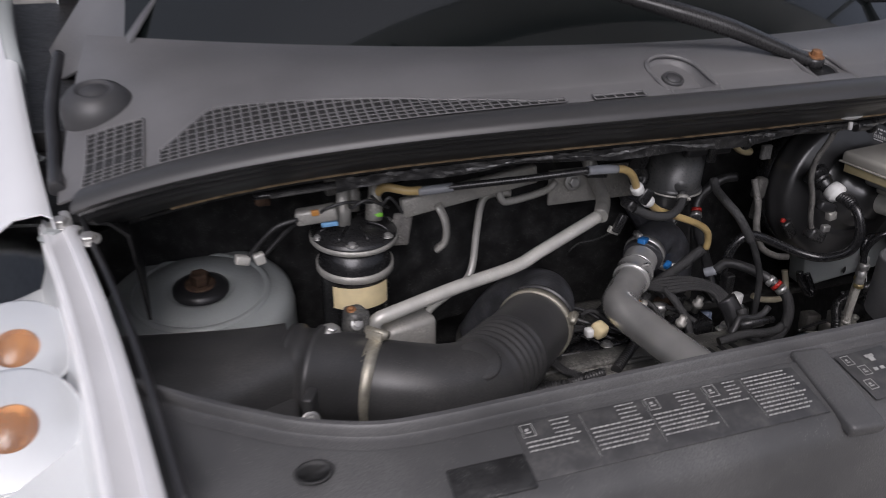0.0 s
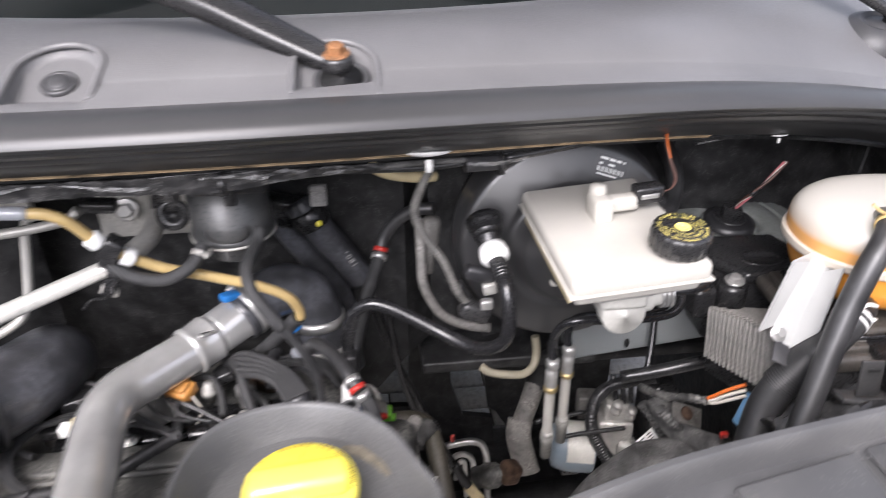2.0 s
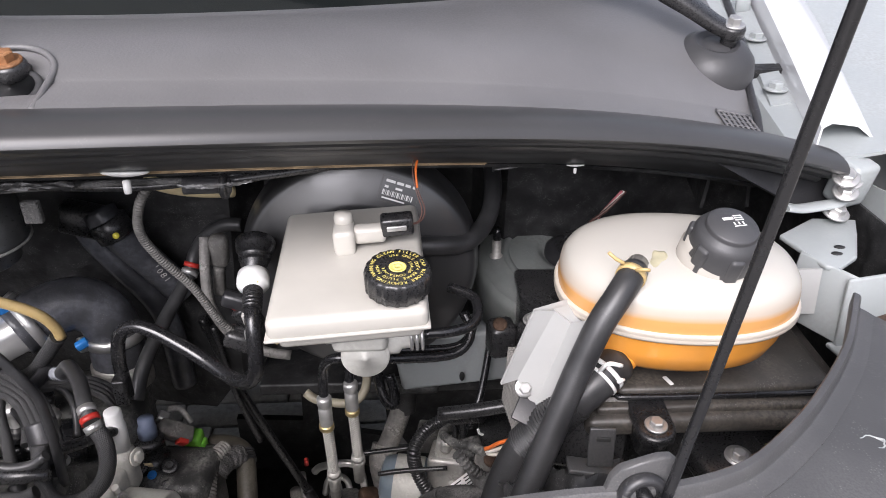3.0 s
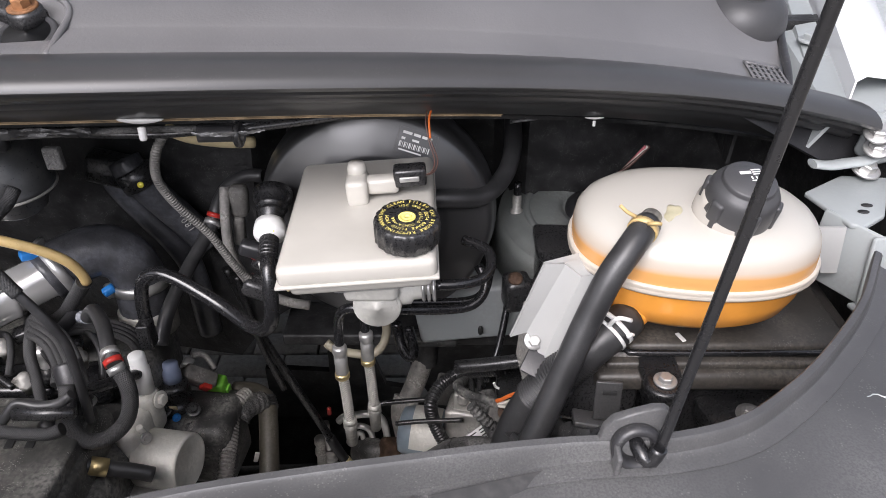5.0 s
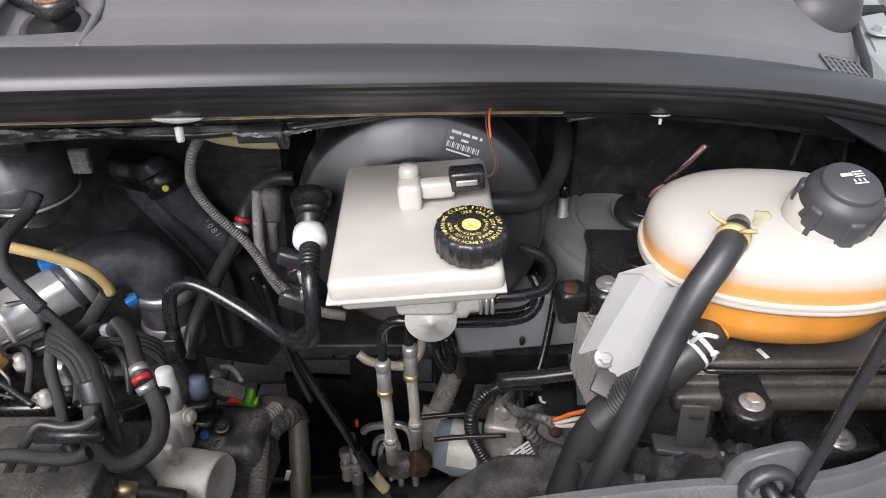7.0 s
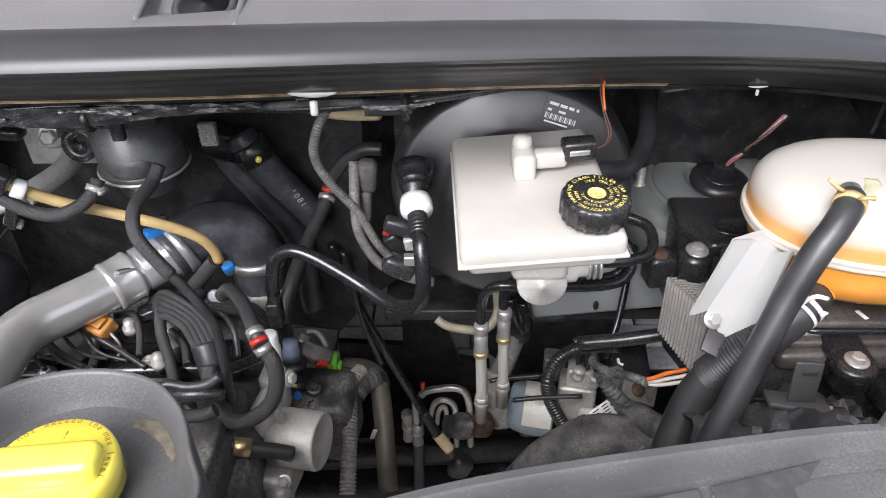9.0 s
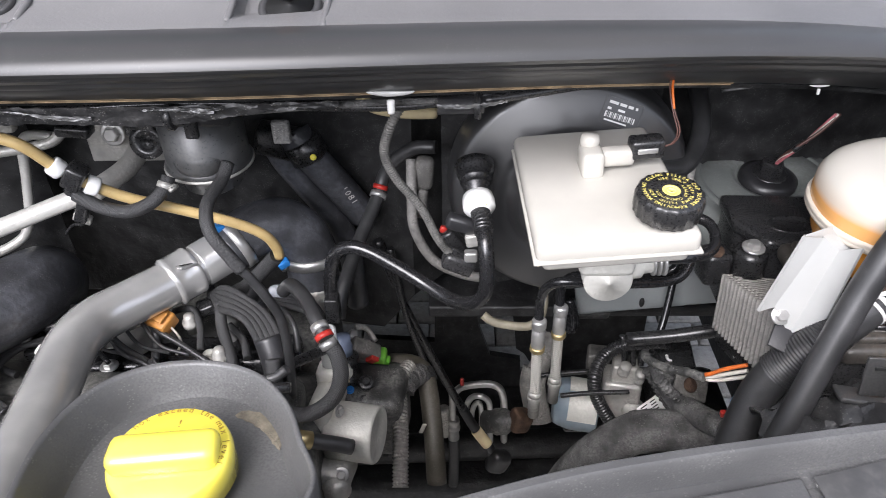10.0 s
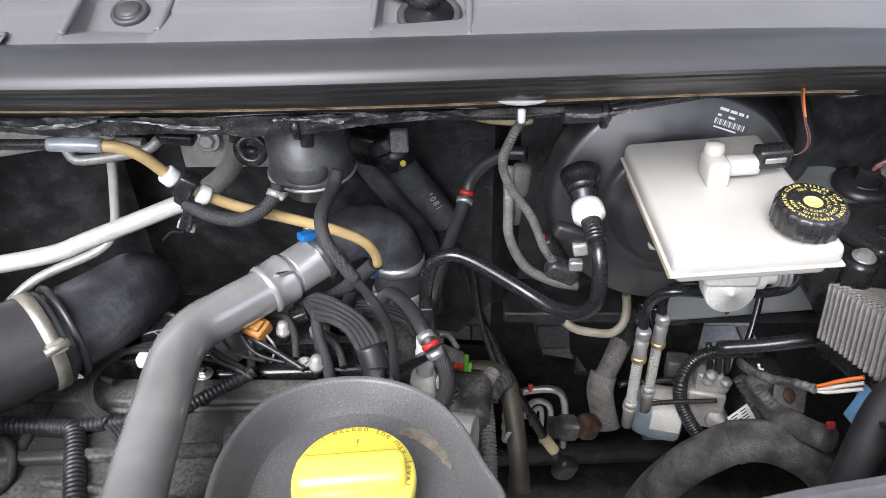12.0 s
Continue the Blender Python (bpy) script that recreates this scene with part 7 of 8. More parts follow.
part("pipe", tube([(0.888, 1.21, 0.448), (0.9, 1.21, 0.46), (0.925, 1.21, 0.466), (0.952, 1.208, 0.47), (0.97, 1.205, 0.464), (0.978, 1.2, 0.448), (0.982, 1.195, 0.41), (0.984, 1.19, 0.3)], 0.0072, 14, 0.005), STEEL, shaft)
part("pipe", tube([(0.906, 1.2, 0.40), (0.912, 1.2, 0.43), (0.922, 1.2, 0.444), (0.936, 1.198, 0.447), (0.949, 1.196, 0.438), (0.954, 1.192, 0.415), (0.956, 1.185, 0.33)], 0.006, 12, 0.004), STEEL, shaft)
part("pipe", tube([(0.918, 1.19, 0.39), (0.922, 1.19, 0.425), (0.93, 1.19, 0.438), (0.936, 1.188, 0.426), (0.938, 1.18, 0.35)], 0.005, 10, 0.004), STEEL, shaft)
part("rack", lathe([(0.03, -0.4), (0.03, 0.4)], (0.95, 1.2, 0.3), (1, 0.05, 0), 20), DARK, shaft, "dark steering rack tube")
subframe = part("subframe", rbox((0.7, 1.3, 0.19), (1.6, 0.36, 0.14), 0.03), DARK)
tagged(subframe, "dark oily subframe beam below the engine", "subframe", kind="structure")
# Added black panels mask the ground where only darkness should show.
shield = thing("dark_cover_panels", (0.95, 1.4, 0.3), "black ragged panels below the bulkhead, added to mask the ground", "shield")
part("left_panel", slab_y([(0.846, 0.6), (0.925, 0.6), (0.935, 0.45), (0.962, 0.36), (1.03, 0.345), (1.04, 0.14), (0.7, 0.12), (0.7, 0.41), (0.84, 0.4)], 1.4, 1.415), DARK, shield)
part("right_panel", slab_y([(0.995, 0.6), (1.3, 0.6), (1.3, 0.1), (1.16, 0.1), (1.12, 0.2), (1.04, 0.345), (1.022, 0.36)], 1.42, 1.435), DARK, shield)
fit_stub = thing("fluid_coupling", (0.884, 1.13, 0.42), "bright steel pipe couplings with crimped nuts", "coupling")
part("pipe_end", tube([(0.882, 1.13, 0.53), (0.883, 1.13, 0.45)], 0.0062, 12, 0.01), STEEL, fit_stub)
part("nut", lathe([(0.007, 0.022), (0.0105, 0.02), (0.0115, 0.012), (0.0095, 0.01), (0.0095, 0.003), (0.012, 0.001), (0.012, -0.006), (0.0095, -0.008), (0.011, -0.03), (0.0, -0.031)], (0.884, 1.13, 0.44), (0, 0.05, 1), 20), STEEL, fit_stub)
part("hose_end", tube([(0.884, 1.13, 0.412), (0.884, 1.125, 0.36), (0.882, 1.12, 0.28)], 0.0105, 14, 0.008), HOSE, fit_stub)
part("sleeve", lathe([(0.008, 0.04), (0.011, 0.036), (0.011, 0.026), (0.009, 0.024), (0.009, 0.012), (0.0115, 0.01), (0.0115, 0.0), (0.009, -0.002), (0.0105, -0.03), (0.0, -0.031)], (0.867, 1.13, 0.45), (0, 0.05, 1), 18), CAST, fit_stub)
gear = thing("dark_coupling", (0.97, 0.98, 0.5), "oily dark shaft with a tan tape band", "coupling")
part("rod", tube([(0.9, 1.07, 0.558), (0.92, 1.06, 0.522), (0.946, 1.05, 0.482), (0.955, 1.045, 0.455)], 0.0085, 14, 0.005), RUBBER, gear)
part("band", tube([(0.923, 1.0585, 0.516), (0.936, 1.0535, 0.497), (0.944, 1.0505, 0.486)], 0.0098, 16, 0.004), PAPER, gear, "tan tape band")
part("yoke", rbox((0.962, 1.04, 0.455), (0.04, 0.03, 0.045), 0.012, (0, 25, 15)), RUBBER, gear, "oily dark yoke")

can = thing("relay_canister", (1.062, 0.94, 0.66), "slate blue canister with two cream bands", "canister")
CA = Vector((1.0, -0.16, -0.06)).normalized()
SLATE = surface("slate_blue_plastic", (0.2, 0.25, 0.29), 0.35, vary=0.25, scale=30, dust=0.3)
part("body", lathe([(0.0, -0.032), (0.022, -0.032), (0.031, -0.029), (0.034, -0.022), (0.0375, -0.006), (0.0375, 0.026), (0.035, 0.03), (0.0, 0.031)], (1.062, 0.945, 0.708), CA, 40), SLATE, can)
for turn, span in ((96, 46), (38, 62)):
    strip = []
    side = CA.cross(Vector((0, 0, 1))).normalized()
    lift = side.cross(CA).normalized()
    for i in range(9):
        w = radians(turn - span / 2 + span * i / 8)
        spoke = side * math.cos(w) + lift * math.sin(w)
        if spoke.y > 0 and turn < 90:
            spoke = side * math.cos(w) + lift * math.sin(w)
        strip.append([Vector((1.062, 0.945, 0.708)) + CA * u + spoke * 0.0387 for u in (-0.012, 0.002, 0.015, 0.0275)])
    part("band", sheet(strip, 0.003), PALECAST, can, "cream cover band")
part("foot", rbox((1.062, 0.95, 0.668), (0.03, 0.03, 0.026), 0.005), PLASTIC, can)
block = thing("brake_modulator", (1.13, 0.95, 0.72), "cast aluminium brake modulator block", "modulator")
part("body", rbox((1.124, 0.95, 0.727), (0.052, 0.05, 0.058), 0.005, (-10, 0, -12)), CAST, block)
part("head", rbox((1.127, 0.956, 0.765), (0.036, 0.036, 0.03), 0.004, (-10, 0, -12)), CAST, block)
part("outlet", lathe([(0.0165, 0), (0.0165, 0.006), (0.013, 0.008), (0.013, 0.014), (0.0075, 0.016), (0.0075, 0.02), (0.004, 0.022), (0.004, 0.034), (0.0, 0.035)], (1.137, 0.928, 0.717), (0.3, -0.85, 0.3), 24), CAST, block)
for dx, dz in ((0.0, 0.0), (0.022, -0.014)):
    part("valve", lathe([(0.0085, 0), (0.0085, 0.006), (0.006, 0.008), (0.006, 0.014), (0.0075, 0.016), (0.0075, 0.02), (0.0, 0.021)], (1.12 + dx, 0.94, 0.775 + dz), (0.05, -0.3, 1), 16), CAST, block)
for k in range(6):
    part("lead", tube([(1.122 + 0.011 * (k % 3) + 0.004 * (k // 3), 0.945 + 0.014 * (k // 3), 0.785), (1.119 + 0.012 * (k % 3), 0.95, 0.808), (1.115 + 0.014 * (k % 3), 0.955, 0.83)], 0.0042, 8, 0.006), PLASTIC, block, "black lead")
part("control_unit", rbox((1.19, 0.95, 0.745), (0.05, 0.08, 0.11), 0.006, (0, 0, -6)), PLASTIC, block, "black control unit")
part("rear_block", rbox((1.099, 1.0, 0.738), (0.032, 0.03, 0.04), 0.004, (-6, 0, -8)), DIMCAST, block, "grey cast rear block")
conduit = thing("corrugated_conduit", (1.1, 0.9, 0.82), "black corrugated wiring conduit", "conduit")
part("conduit", tube([(1.165, 0.92, 0.85), (1.147, 0.93, 0.841), (1.135, 0.94, 0.83), (1.118, 0.948, 0.819), (1.102, 0.948, 0.809), (1.087, 0.935, 0.804), (1.077, 0.92, 0.791), (1.08, 0.915, 0.763), (1.092, 0.905, 0.738), (1.112, 0.895, 0.708)], 0.0088, 12, ripple=0.09, pitch=0.0042), PLASTIC, conduit)
part("loom_bar", tube([(1.11, 0.915, 0.86), (1.16, 0.905, 0.875), (1.22, 0.9, 0.89), (1.3, 0.9, 0.9)], 0.009, 10, 0.01), PLASTIC, conduit)
part("twig_wire", tube([(1.132, 0.885, 0.838), (1.145, 0.875, 0.82), (1.16, 0.865, 0.8), (1.185, 0.85, 0.785)], 0.0075, 8, 0.004, ripple=0.12, pitch=0.007), CLOTH, conduit)
part("rigid_pipe", tube([(1.0, 0.932, 0.774), (1.015, 0.934, 0.777), (1.073, 0.937, 0.781)], 0.0034, 10, 0.006), PLASTIC, conduit, "thin black pipe")
part("rigid_pipe", tube([(1.03, 0.898, 0.775), (1.05, 0.899, 0.777), (1.073, 0.900, 0.778), (1.12, 0.9, 0.78)], 0.0032, 10, 0.006), PLASTIC, conduit, "thin black pipe")
tagw = thing("paper_tag", (1.142, 0.868, 0.782), "small white paper tag with faint print", "tag")
TM = pose(1.142, 0.868, 0.783, 62, 12, 8)
TM = TM @ Matrix.Rotation(radians(38), 4, "Z")
tag_bm = bmesh.new()
rbox((0, 0, 0), (0.032, 0.026, 0.0012), 0.0005, bm=tag_bm)
bmesh.ops.transform(tag_bm, matrix=TM, verts=tag_bm.verts)
part("tag", tag_bm, WHITE, tagw)
part("print", bars([(-0.012, -0.008 + 0.0042 * j, 0.007 + 0.003 * ((j * 7 + k) % 3), 0.0016) if k == 0 else (0.002, -0.008 + 0.0042 * j, 0.008, 0.0016) for j in range(5) for k in range(2)], TM @ Matrix.Translation((0, 0, 0.001))), DARKFILL, tagw)
felt = thing("felt_wrapped_hose", (1.12, 0.805, 0.8), "arched hose in grey frayed felt wrap", "hose")
part("hose", tube([(1.02, 0.818, 0.66), (1.036, 0.815, 0.712), (1.06, 0.812, 0.76), (1.085, 0.81, 0.79), (1.112, 0.808, 0.812), (1.145, 0.8, 0.822), (1.176, 0.79, 0.815), (1.205, 0.78, 0.796), (1.23, 0.77, 0.76)], 0.0245, 24, 0.006), CLOTH, felt)
part("wrap_edge", tube([(1.108, 0.808, 0.81), (1.114, 0.8075, 0.8135)], 0.0257, 24, 0.003), CLOTH, felt, "frayed edge of the felt wrap")
part("branch", tube([(1.143, 0.872, 0.857), (1.149, 0.853, 0.846), (1.158, 0.83, 0.84), (1.172, 0.8, 0.848), (1.19, 0.77, 0.862)], 0.0145, 18, 0.005), CLOTH, felt, "felt-wrapped branch")
part("twig", tube([(1.126, 0.825, 0.884), (1.14, 0.82, 0.868), (1.152, 0.82, 0.855), (1.164, 0.82, 0.844)], 0.0065, 10, 0.004, ripple=0.14, pitch=0.006), CLOTH, felt, "frayed cord")

lowhose = thing("corrugated_engine_conduit", (0.82, 0.87, 0.72), "dusty corrugated engine conduit", "conduit")
part("conduit", tube([(0.83, 0.93, 0.798), (0.822, 0.912, 0.801), (0.818, 0.895, 0.797), (0.821, 0.86, 0.783), (0.823, 0.82, 0.767), (0.824, 0.78, 0.74)], 0.0098, 14, ripple=0.1, pitch=0.0046), DIRTYALU, lowhose)
part("tape_end", tube([(0.845, 0.937, 0.776), (0.836, 0.924, 0.784), (0.828, 0.91, 0.787), (0.823, 0.9, 0.782)], 0.0145, 12, 0.004, ripple=0.05, pitch=0.009), CLOTH, lowhose, "frayed tape wrap")
part("side_wire", tube([(0.79, 0.945, 0.775), (0.805, 0.94, 0.785), (0.825, 0.93, 0.787), (0.842, 0.935, 0.778)], 0.008, 10, 0.005), DUSTY, lowhose)
part("paper_scrap", rbox((0.848, 0.868, 0.745), (0.006, 0.002, 0.022), 0.001, (10, 15, 10)), PALECAST, lowhose, "torn pale tape")
bigh = thing("lower_coolant_hose", (0.86, 0.92, 0.7), "brownish black lower coolant hose", "hose")
part("hose", tube([(0.8, 0.965, 0.77), (0.826, 0.96, 0.773), (0.842, 0.951, 0.773), (0.85, 0.94, 0.768), (0.858, 0.9, 0.747), (0.863, 0.86, 0.717), (0.866, 0.83, 0.68)], 0.0132, 18, 0.007), surface("oily_brown_rubber", (0.06, 0.053, 0.04), 0.5, vary=0.3, dust=0.3, specks=0.2), bigh)
part("collar", tube([(0.846, 0.947, 0.771), (0.852, 0.933, 0.765)], 0.0148, 16, ripple=0.06, pitch=0.004), HOSE, bigh)
pipe3 = thing("black_cable_pipe", (0.85, 1.0, 0.75), "thin black cable running to the ground", "cable")
part("cable", tube([(0.78, 1.08, 0.9), (0.808, 1.08, 0.792), (0.84, 1.08, 0.7), (0.879, 1.08, 0.597), (0.905, 1.067, 0.55)], 0.0068, 10, 0.01), PLASTIC, pipe3)
part("cable", tube([(0.80, 1.06, 0.9), (0.815, 1.06, 0.78), (0.84, 1.06, 0.68)], 0.005, 8, 0.01), PLASTIC, pipe3)
part("red_tag", rbox((0.9, 1.09, 0.6), (0.007, 0.006, 0.016), 0.002), RED, pipe3, "small red tag")

# hoses by the pump
pumph = thing("fuel_supply_hose", (0.75, 0.78, 0.96), "braided fuel hose with a red locking ring", "hose")
part("hose", tube([(0.766, 0.767, 0.995), (0.775, 0.760, 0.982), (0.777, 0.752, 0.961), (0.769, 0.745, 0.940), (0.750, 0.740, 0.924), (0.728, 0.741, 0.917), (0.712, 0.747, 0.926), (0.706, 0.758, 0.943), (0.704, 0.773, 0.966)], 0.0082, 18, 0.003), BRAID, pumph)
part("stub", tube([(0.705, 0.845, 0.998), (0.718, 0.838, 1.012), (0.737, 0.815, 1.012), (0.752, 0.788, 1.007), (0.764, 0.769, 0.997)], 0.0078, 16, 0.004), HOSE, pumph)
clamp_ring("locking_ring", ((0.7615, 0.772, 0.999), (0.766, 0.766, 0.994)), 0.0092, 0.006, RED, pumph, "red locking ring", False)
for a, b in (((0.7565, 0.78, 1.003), (0.7615, 0.772, 0.999)), ((0.766, 0.766, 0.994), (0.77, 0.7625, 0.988))):
    clamp_ring("crimp", (a, b), 0.0088, 0.008, STEEL, pumph, "crimped steel band", False)
part("clear_tip", tube([(0.692, 0.855, 0.99), (0.705, 0.845, 0.998)], 0.0075, 14, 0.004), CLEAR, pumph)
bundle = thing("engine_wiring_bundle", (0.65, 0.82, 0.97), "bundle of black braided wires over the engine", "loom")
for k in range(5):
    o = 0.0062 * (k - 2)
    part("strand", tube([(0.60 + 0.3 * o, 0.9 - o, 0.955), (0.625, 0.868 + o, 0.97 + 0.3 * o), (0.655 + 0.2 * o, 0.838 + 0.9 * o, 0.985 + 0.2 * o), (0.682 + 0.7 * o, 0.815 + 0.5 * o, 0.982), (0.699 + 0.9 * o, 0.793 + 0.2 * o, 0.958), (0.705 + 0.9 * o, 0.775, 0.93), (0.7 + 0.8 * o, 0.765, 0.90)], 0.0042, 10, 0.004), BRAID, bundle)
part("tape", tube([(0.694, 0.8, 0.972), (0.701, 0.788, 0.955), (0.706, 0.778, 0.936)], 0.0155, 18, 0.004), RUBBER, bundle, "tape wrap")
for k in range(4):
    o = 0.006 * (k - 1.5)
    part("strand", tube([(0.62, 0.868 + o, 0.955), (0.66, 0.875 + o, 0.958), (0.69, 0.885 + o, 0.952), (0.72, 0.885 + o, 0.94), (0.735, 0.88 + o, 0.92)], 0.0042, 10, 0.004), BRAID, bundle)
part("strap", tube([(0.655, 0.855, 0.963), (0.662, 0.893, 0.966)], 0.008, 8, 0.004), RUBBER, bundle)
part("side_branch", tube([(0.625, 0.862, 0.968), (0.632, 0.835, 0.955), (0.642, 0.815, 0.93), (0.645, 0.805, 0.905)], 0.0065, 12, 0.004), BRAID, bundle)
braidp = thing("braided_cross_hose", (0.62, 0.9, 0.95), "braided black hose crossing behind the pipe", "hose")
part("hose", tube([(0.585, 0.925, 0.915), (0.61, 0.92, 0.93), (0.64, 0.905, 0.955), (0.665, 0.89, 0.985), (0.685, 0.88, 1.01), (0.697, 0.873, 1.026)], 0.0085, 16, 0.003), BRAID, braidp)
loopc = thing("engine_harness_loop", (0.45, 0.78, 0.94), "looped black corrugated harness on the engine", "loom")
for k in range(3):
    o = 0.0042 * (k - 1)
    part("loop", tube([(0.47, 0.825 + o, 0.942), (0.44, 0.822 + o, 0.948), (0.405 + o, 0.808, 0.945), (0.388 + o, 0.785, 0.935), (0.398 + o, 0.758, 0.926), (0.425 + o, 0.738 + 0.5 * o, 0.92), (0.46, 0.705 + o, 0.914)], 0.0032, 8, 0.004), BRAID, loopc, "braided wire")
part("tie", lathe([(0.008, -0.002), (0.0092, -0.001), (0.0092, 0.001), (0.008, 0.002)], (0.424, 0.739, 0.92), (0.8, -0.6, 0), 14), PLASTIC, loopc)
part("tee", tube([(0.29, 0.737, 0.915), (0.324, 0.736, 0.917), (0.36, 0.735, 0.917), (0.386, 0.732, 0.917), (0.396, 0.718, 0.917), (0.402, 0.705, 0.917), (0.415, 0.675, 0.917), (0.425, 0.652, 0.916), (0.435, 0.62, 0.914)], 0.0102, 14, ripple=0.1, pitch=0.0055), HOSE, loopc, "corrugated conduit")
part("branch", tube([(0.386, 0.733, 0.917), (0.41, 0.739, 0.917), (0.43, 0.741, 0.918), (0.455, 0.745, 0.918)], 0.0075, 12, ripple=0.1, pitch=0.005), HOSE, loopc, "corrugated conduit")
part("branch", tube([(0.56, 0.81, 0.925), (0.535, 0.795, 0.918), (0.51, 0.775, 0.916), (0.48, 0.75, 0.914)], 0.0075, 12, ripple=0.1, pitch=0.005), HOSE, loopc)
part("branch", tube([(0.55, 0.845, 0.945), (0.553, 0.83, 0.93), (0.556, 0.812, 0.925)], 0.005, 10, 0.004), HOSE, loopc)
side = thing("pump_side_hose", (0.72, 0.74, 0.88), "dark hose with a brass clip along the cover", "hose")
part("hose", tube([(0.675, 0.76, 0.925), (0.690, 0.746, 0.913), (0.703, 0.736, 0.898), (0.720, 0.732, 0.891), (0.738, 0.737, 0.881), (0.764, 0.742, 0.869), (0.78, 0.745, 0.86)], 0.0085, 14, 0.005), HOSE, side)
clamp_ring("clip", ((0.731, 0.735, 0.885), (0.738, 0.737, 0.881)), 0.0095, 0.018, BRASS, side, "brass-coloured clip", False)
part("small_hose", tube([(0.655, 0.73, 0.955), (0.663, 0.732, 0.965), (0.673, 0.738, 0.975), (0.694, 0.737, 0.972), (0.714, 0.739, 0.974), (0.727, 0.743, 0.982)], 0.005, 12, 0.005), HOSE, side)
part("cross_hose", tube([(0.62, 0.712, 0.96), (0.660, 0.709, 0.967), (0.690, 0.708, 0.964), (0.715, 0.708, 0.964), (0.728, 0.711, 0.968)], 0.0065, 12, 0.003), BRAID, side)
part("connector", lathe([(0.0075, -0.03), (0.0075, 0.01), (0.0055, 0.014), (0.0055, 0.03)], (0.7, 0.733, 0.966), (1, 0.0, 0.0), 14), PLASTIC, side)
part("link_rod", tube([(0.715, 0.775, 0.955), (0.728, 0.79, 0.948), (0.742, 0.81, 0.94), (0.75, 0.828, 0.93)], 0.0062, 12, 0.005), PLASTIC, side, "black link to the pump stub")

# ---------------------------------------------------------------- coolant tank side
tank = thing("coolant_tank", (1.32, 0.81, 1.07), "frosted coolant expansion tank half full of orange coolant", "coolant tank")
SEAMZ = 1.143
CX, CY, RX, RY = 1.315, 0.77, 0.104, 0.08


def shell(levels, power=2.3, seg=64):
    """Rings of an oval at (scale, height) pairs about the tank's middle."""
    rows = []
    for s, z in levels:
        ring = []
        for k in range(seg + 1):
            a = 2 * math.pi * k / seg
            ca, sa = math.cos(a), math.sin(a)
            d = (abs(ca) ** power + abs(sa) ** power) ** (-1 / power)
            px, py = RX * s * d * ca, RY * s * d * sa
            ring.append((CX + 0.996 * px + 0.09 * py, CY - 0.09 * px + 0.996 * py, z))
        rows.append(ring)
    bm = sheet(rows)
    bmesh.ops.remove_doubles(bm, verts=bm.verts, dist=0.00001)
    return bm


part("upper_shell", shell([(0.995, SEAMZ), (1.002, SEAMZ + 0.004), (1.003, SEAMZ + 0.011), (0.998, SEAMZ + 0.018), (0.985, SEAMZ + 0.026), (0.94, SEAMZ + 0.0335), (0.86, SEAMZ + 0.0395), (0.75, SEAMZ + 0.0435), (0.6, SEAMZ + 0.0462), (0.42, SEAMZ + 0.0478), (0.2, SEAMZ + 0.0486), (0.01, SEAMZ + 0.049)]), TANKFADE, tank, "milky upper half stained above the coolant level")
part("seam_flange", shell([(0.99, SEAMZ - 0.0045), (1.026, SEAMZ - 0.0045), (1.033, SEAMZ - 0.003), (1.034, SEAMZ - 0.0006), (1.03, SEAMZ), (1.034, SEAMZ + 0.0006), (1.033, SEAMZ + 0.003), (1.026, SEAMZ + 0.0045), (0.99, SEAMZ + 0.0045)]), TANKSEAM, tank, "white welded seam")
part("lower_shell", shell([(0.995, SEAMZ), (0.96, SEAMZ - 0.01), (0.93, SEAMZ - 0.025), (0.87, SEAMZ - 0.04), (0.76, SEAMZ - 0.049), (0.55, SEAMZ - 0.053), (0.01, SEAMZ - 0.054)]), COOLANT, tank, "lower half full of orange coolant")
part("cap_neck", lathe([(0.03, -0.03), (0.03, 0.0), (0.027, 0.002), (0.027, 0.01)], (1.3315, 0.738, 1.199), (0.06, -0.3, 1), 28), TANK, tank)
cap_bm = lathe([(1.07 * r, 1.07 * h) for r, h in ((0.0255, -0.012), (0.0268, -0.01), (0.0272, -0.002), (0.0268, 0.01), (0.0258, 0.016), (0.0232, 0.0208), (0.0202, 0.0226), (0.0196, 0.0238), (0.0196, 0.0262), (0.0186, 0.0274), (0.0, 0.0285))], (1.334, 0.736, 1.2005), (0.06, -0.3, 1), 72)
CM = axis_matrix((1.334, 0.736, 1.2005), Vector((1.334, 0.736, 1.2005)) + Vector((0.06, -0.3, 1))) @ Matrix.Scale(1.07, 4)
capx = part("cap", smooth_faces(cap_bm, 40), CAPGREY, tank, "lobed black screw cap with a pale sign")
for k in range(6):
    grip_bm = bmesh.new()
    rbox((0.0258, 0, 0.002), (0.0065, 0.011, 0.026), 0.0028, bm=grip_bm, segments=3)
    bmesh.ops.transform(grip_bm, matrix=CM @ Matrix.Rotation(radians(60 * k + 20), 4, "Z"), verts=grip_bm.verts)
    part("grip", grip_bm, CAPGREY, capx)
cp = CM @ Matrix.Translation((0.001, 0.004, 0.0274)) @ Matrix.Scale(0.72, 4)
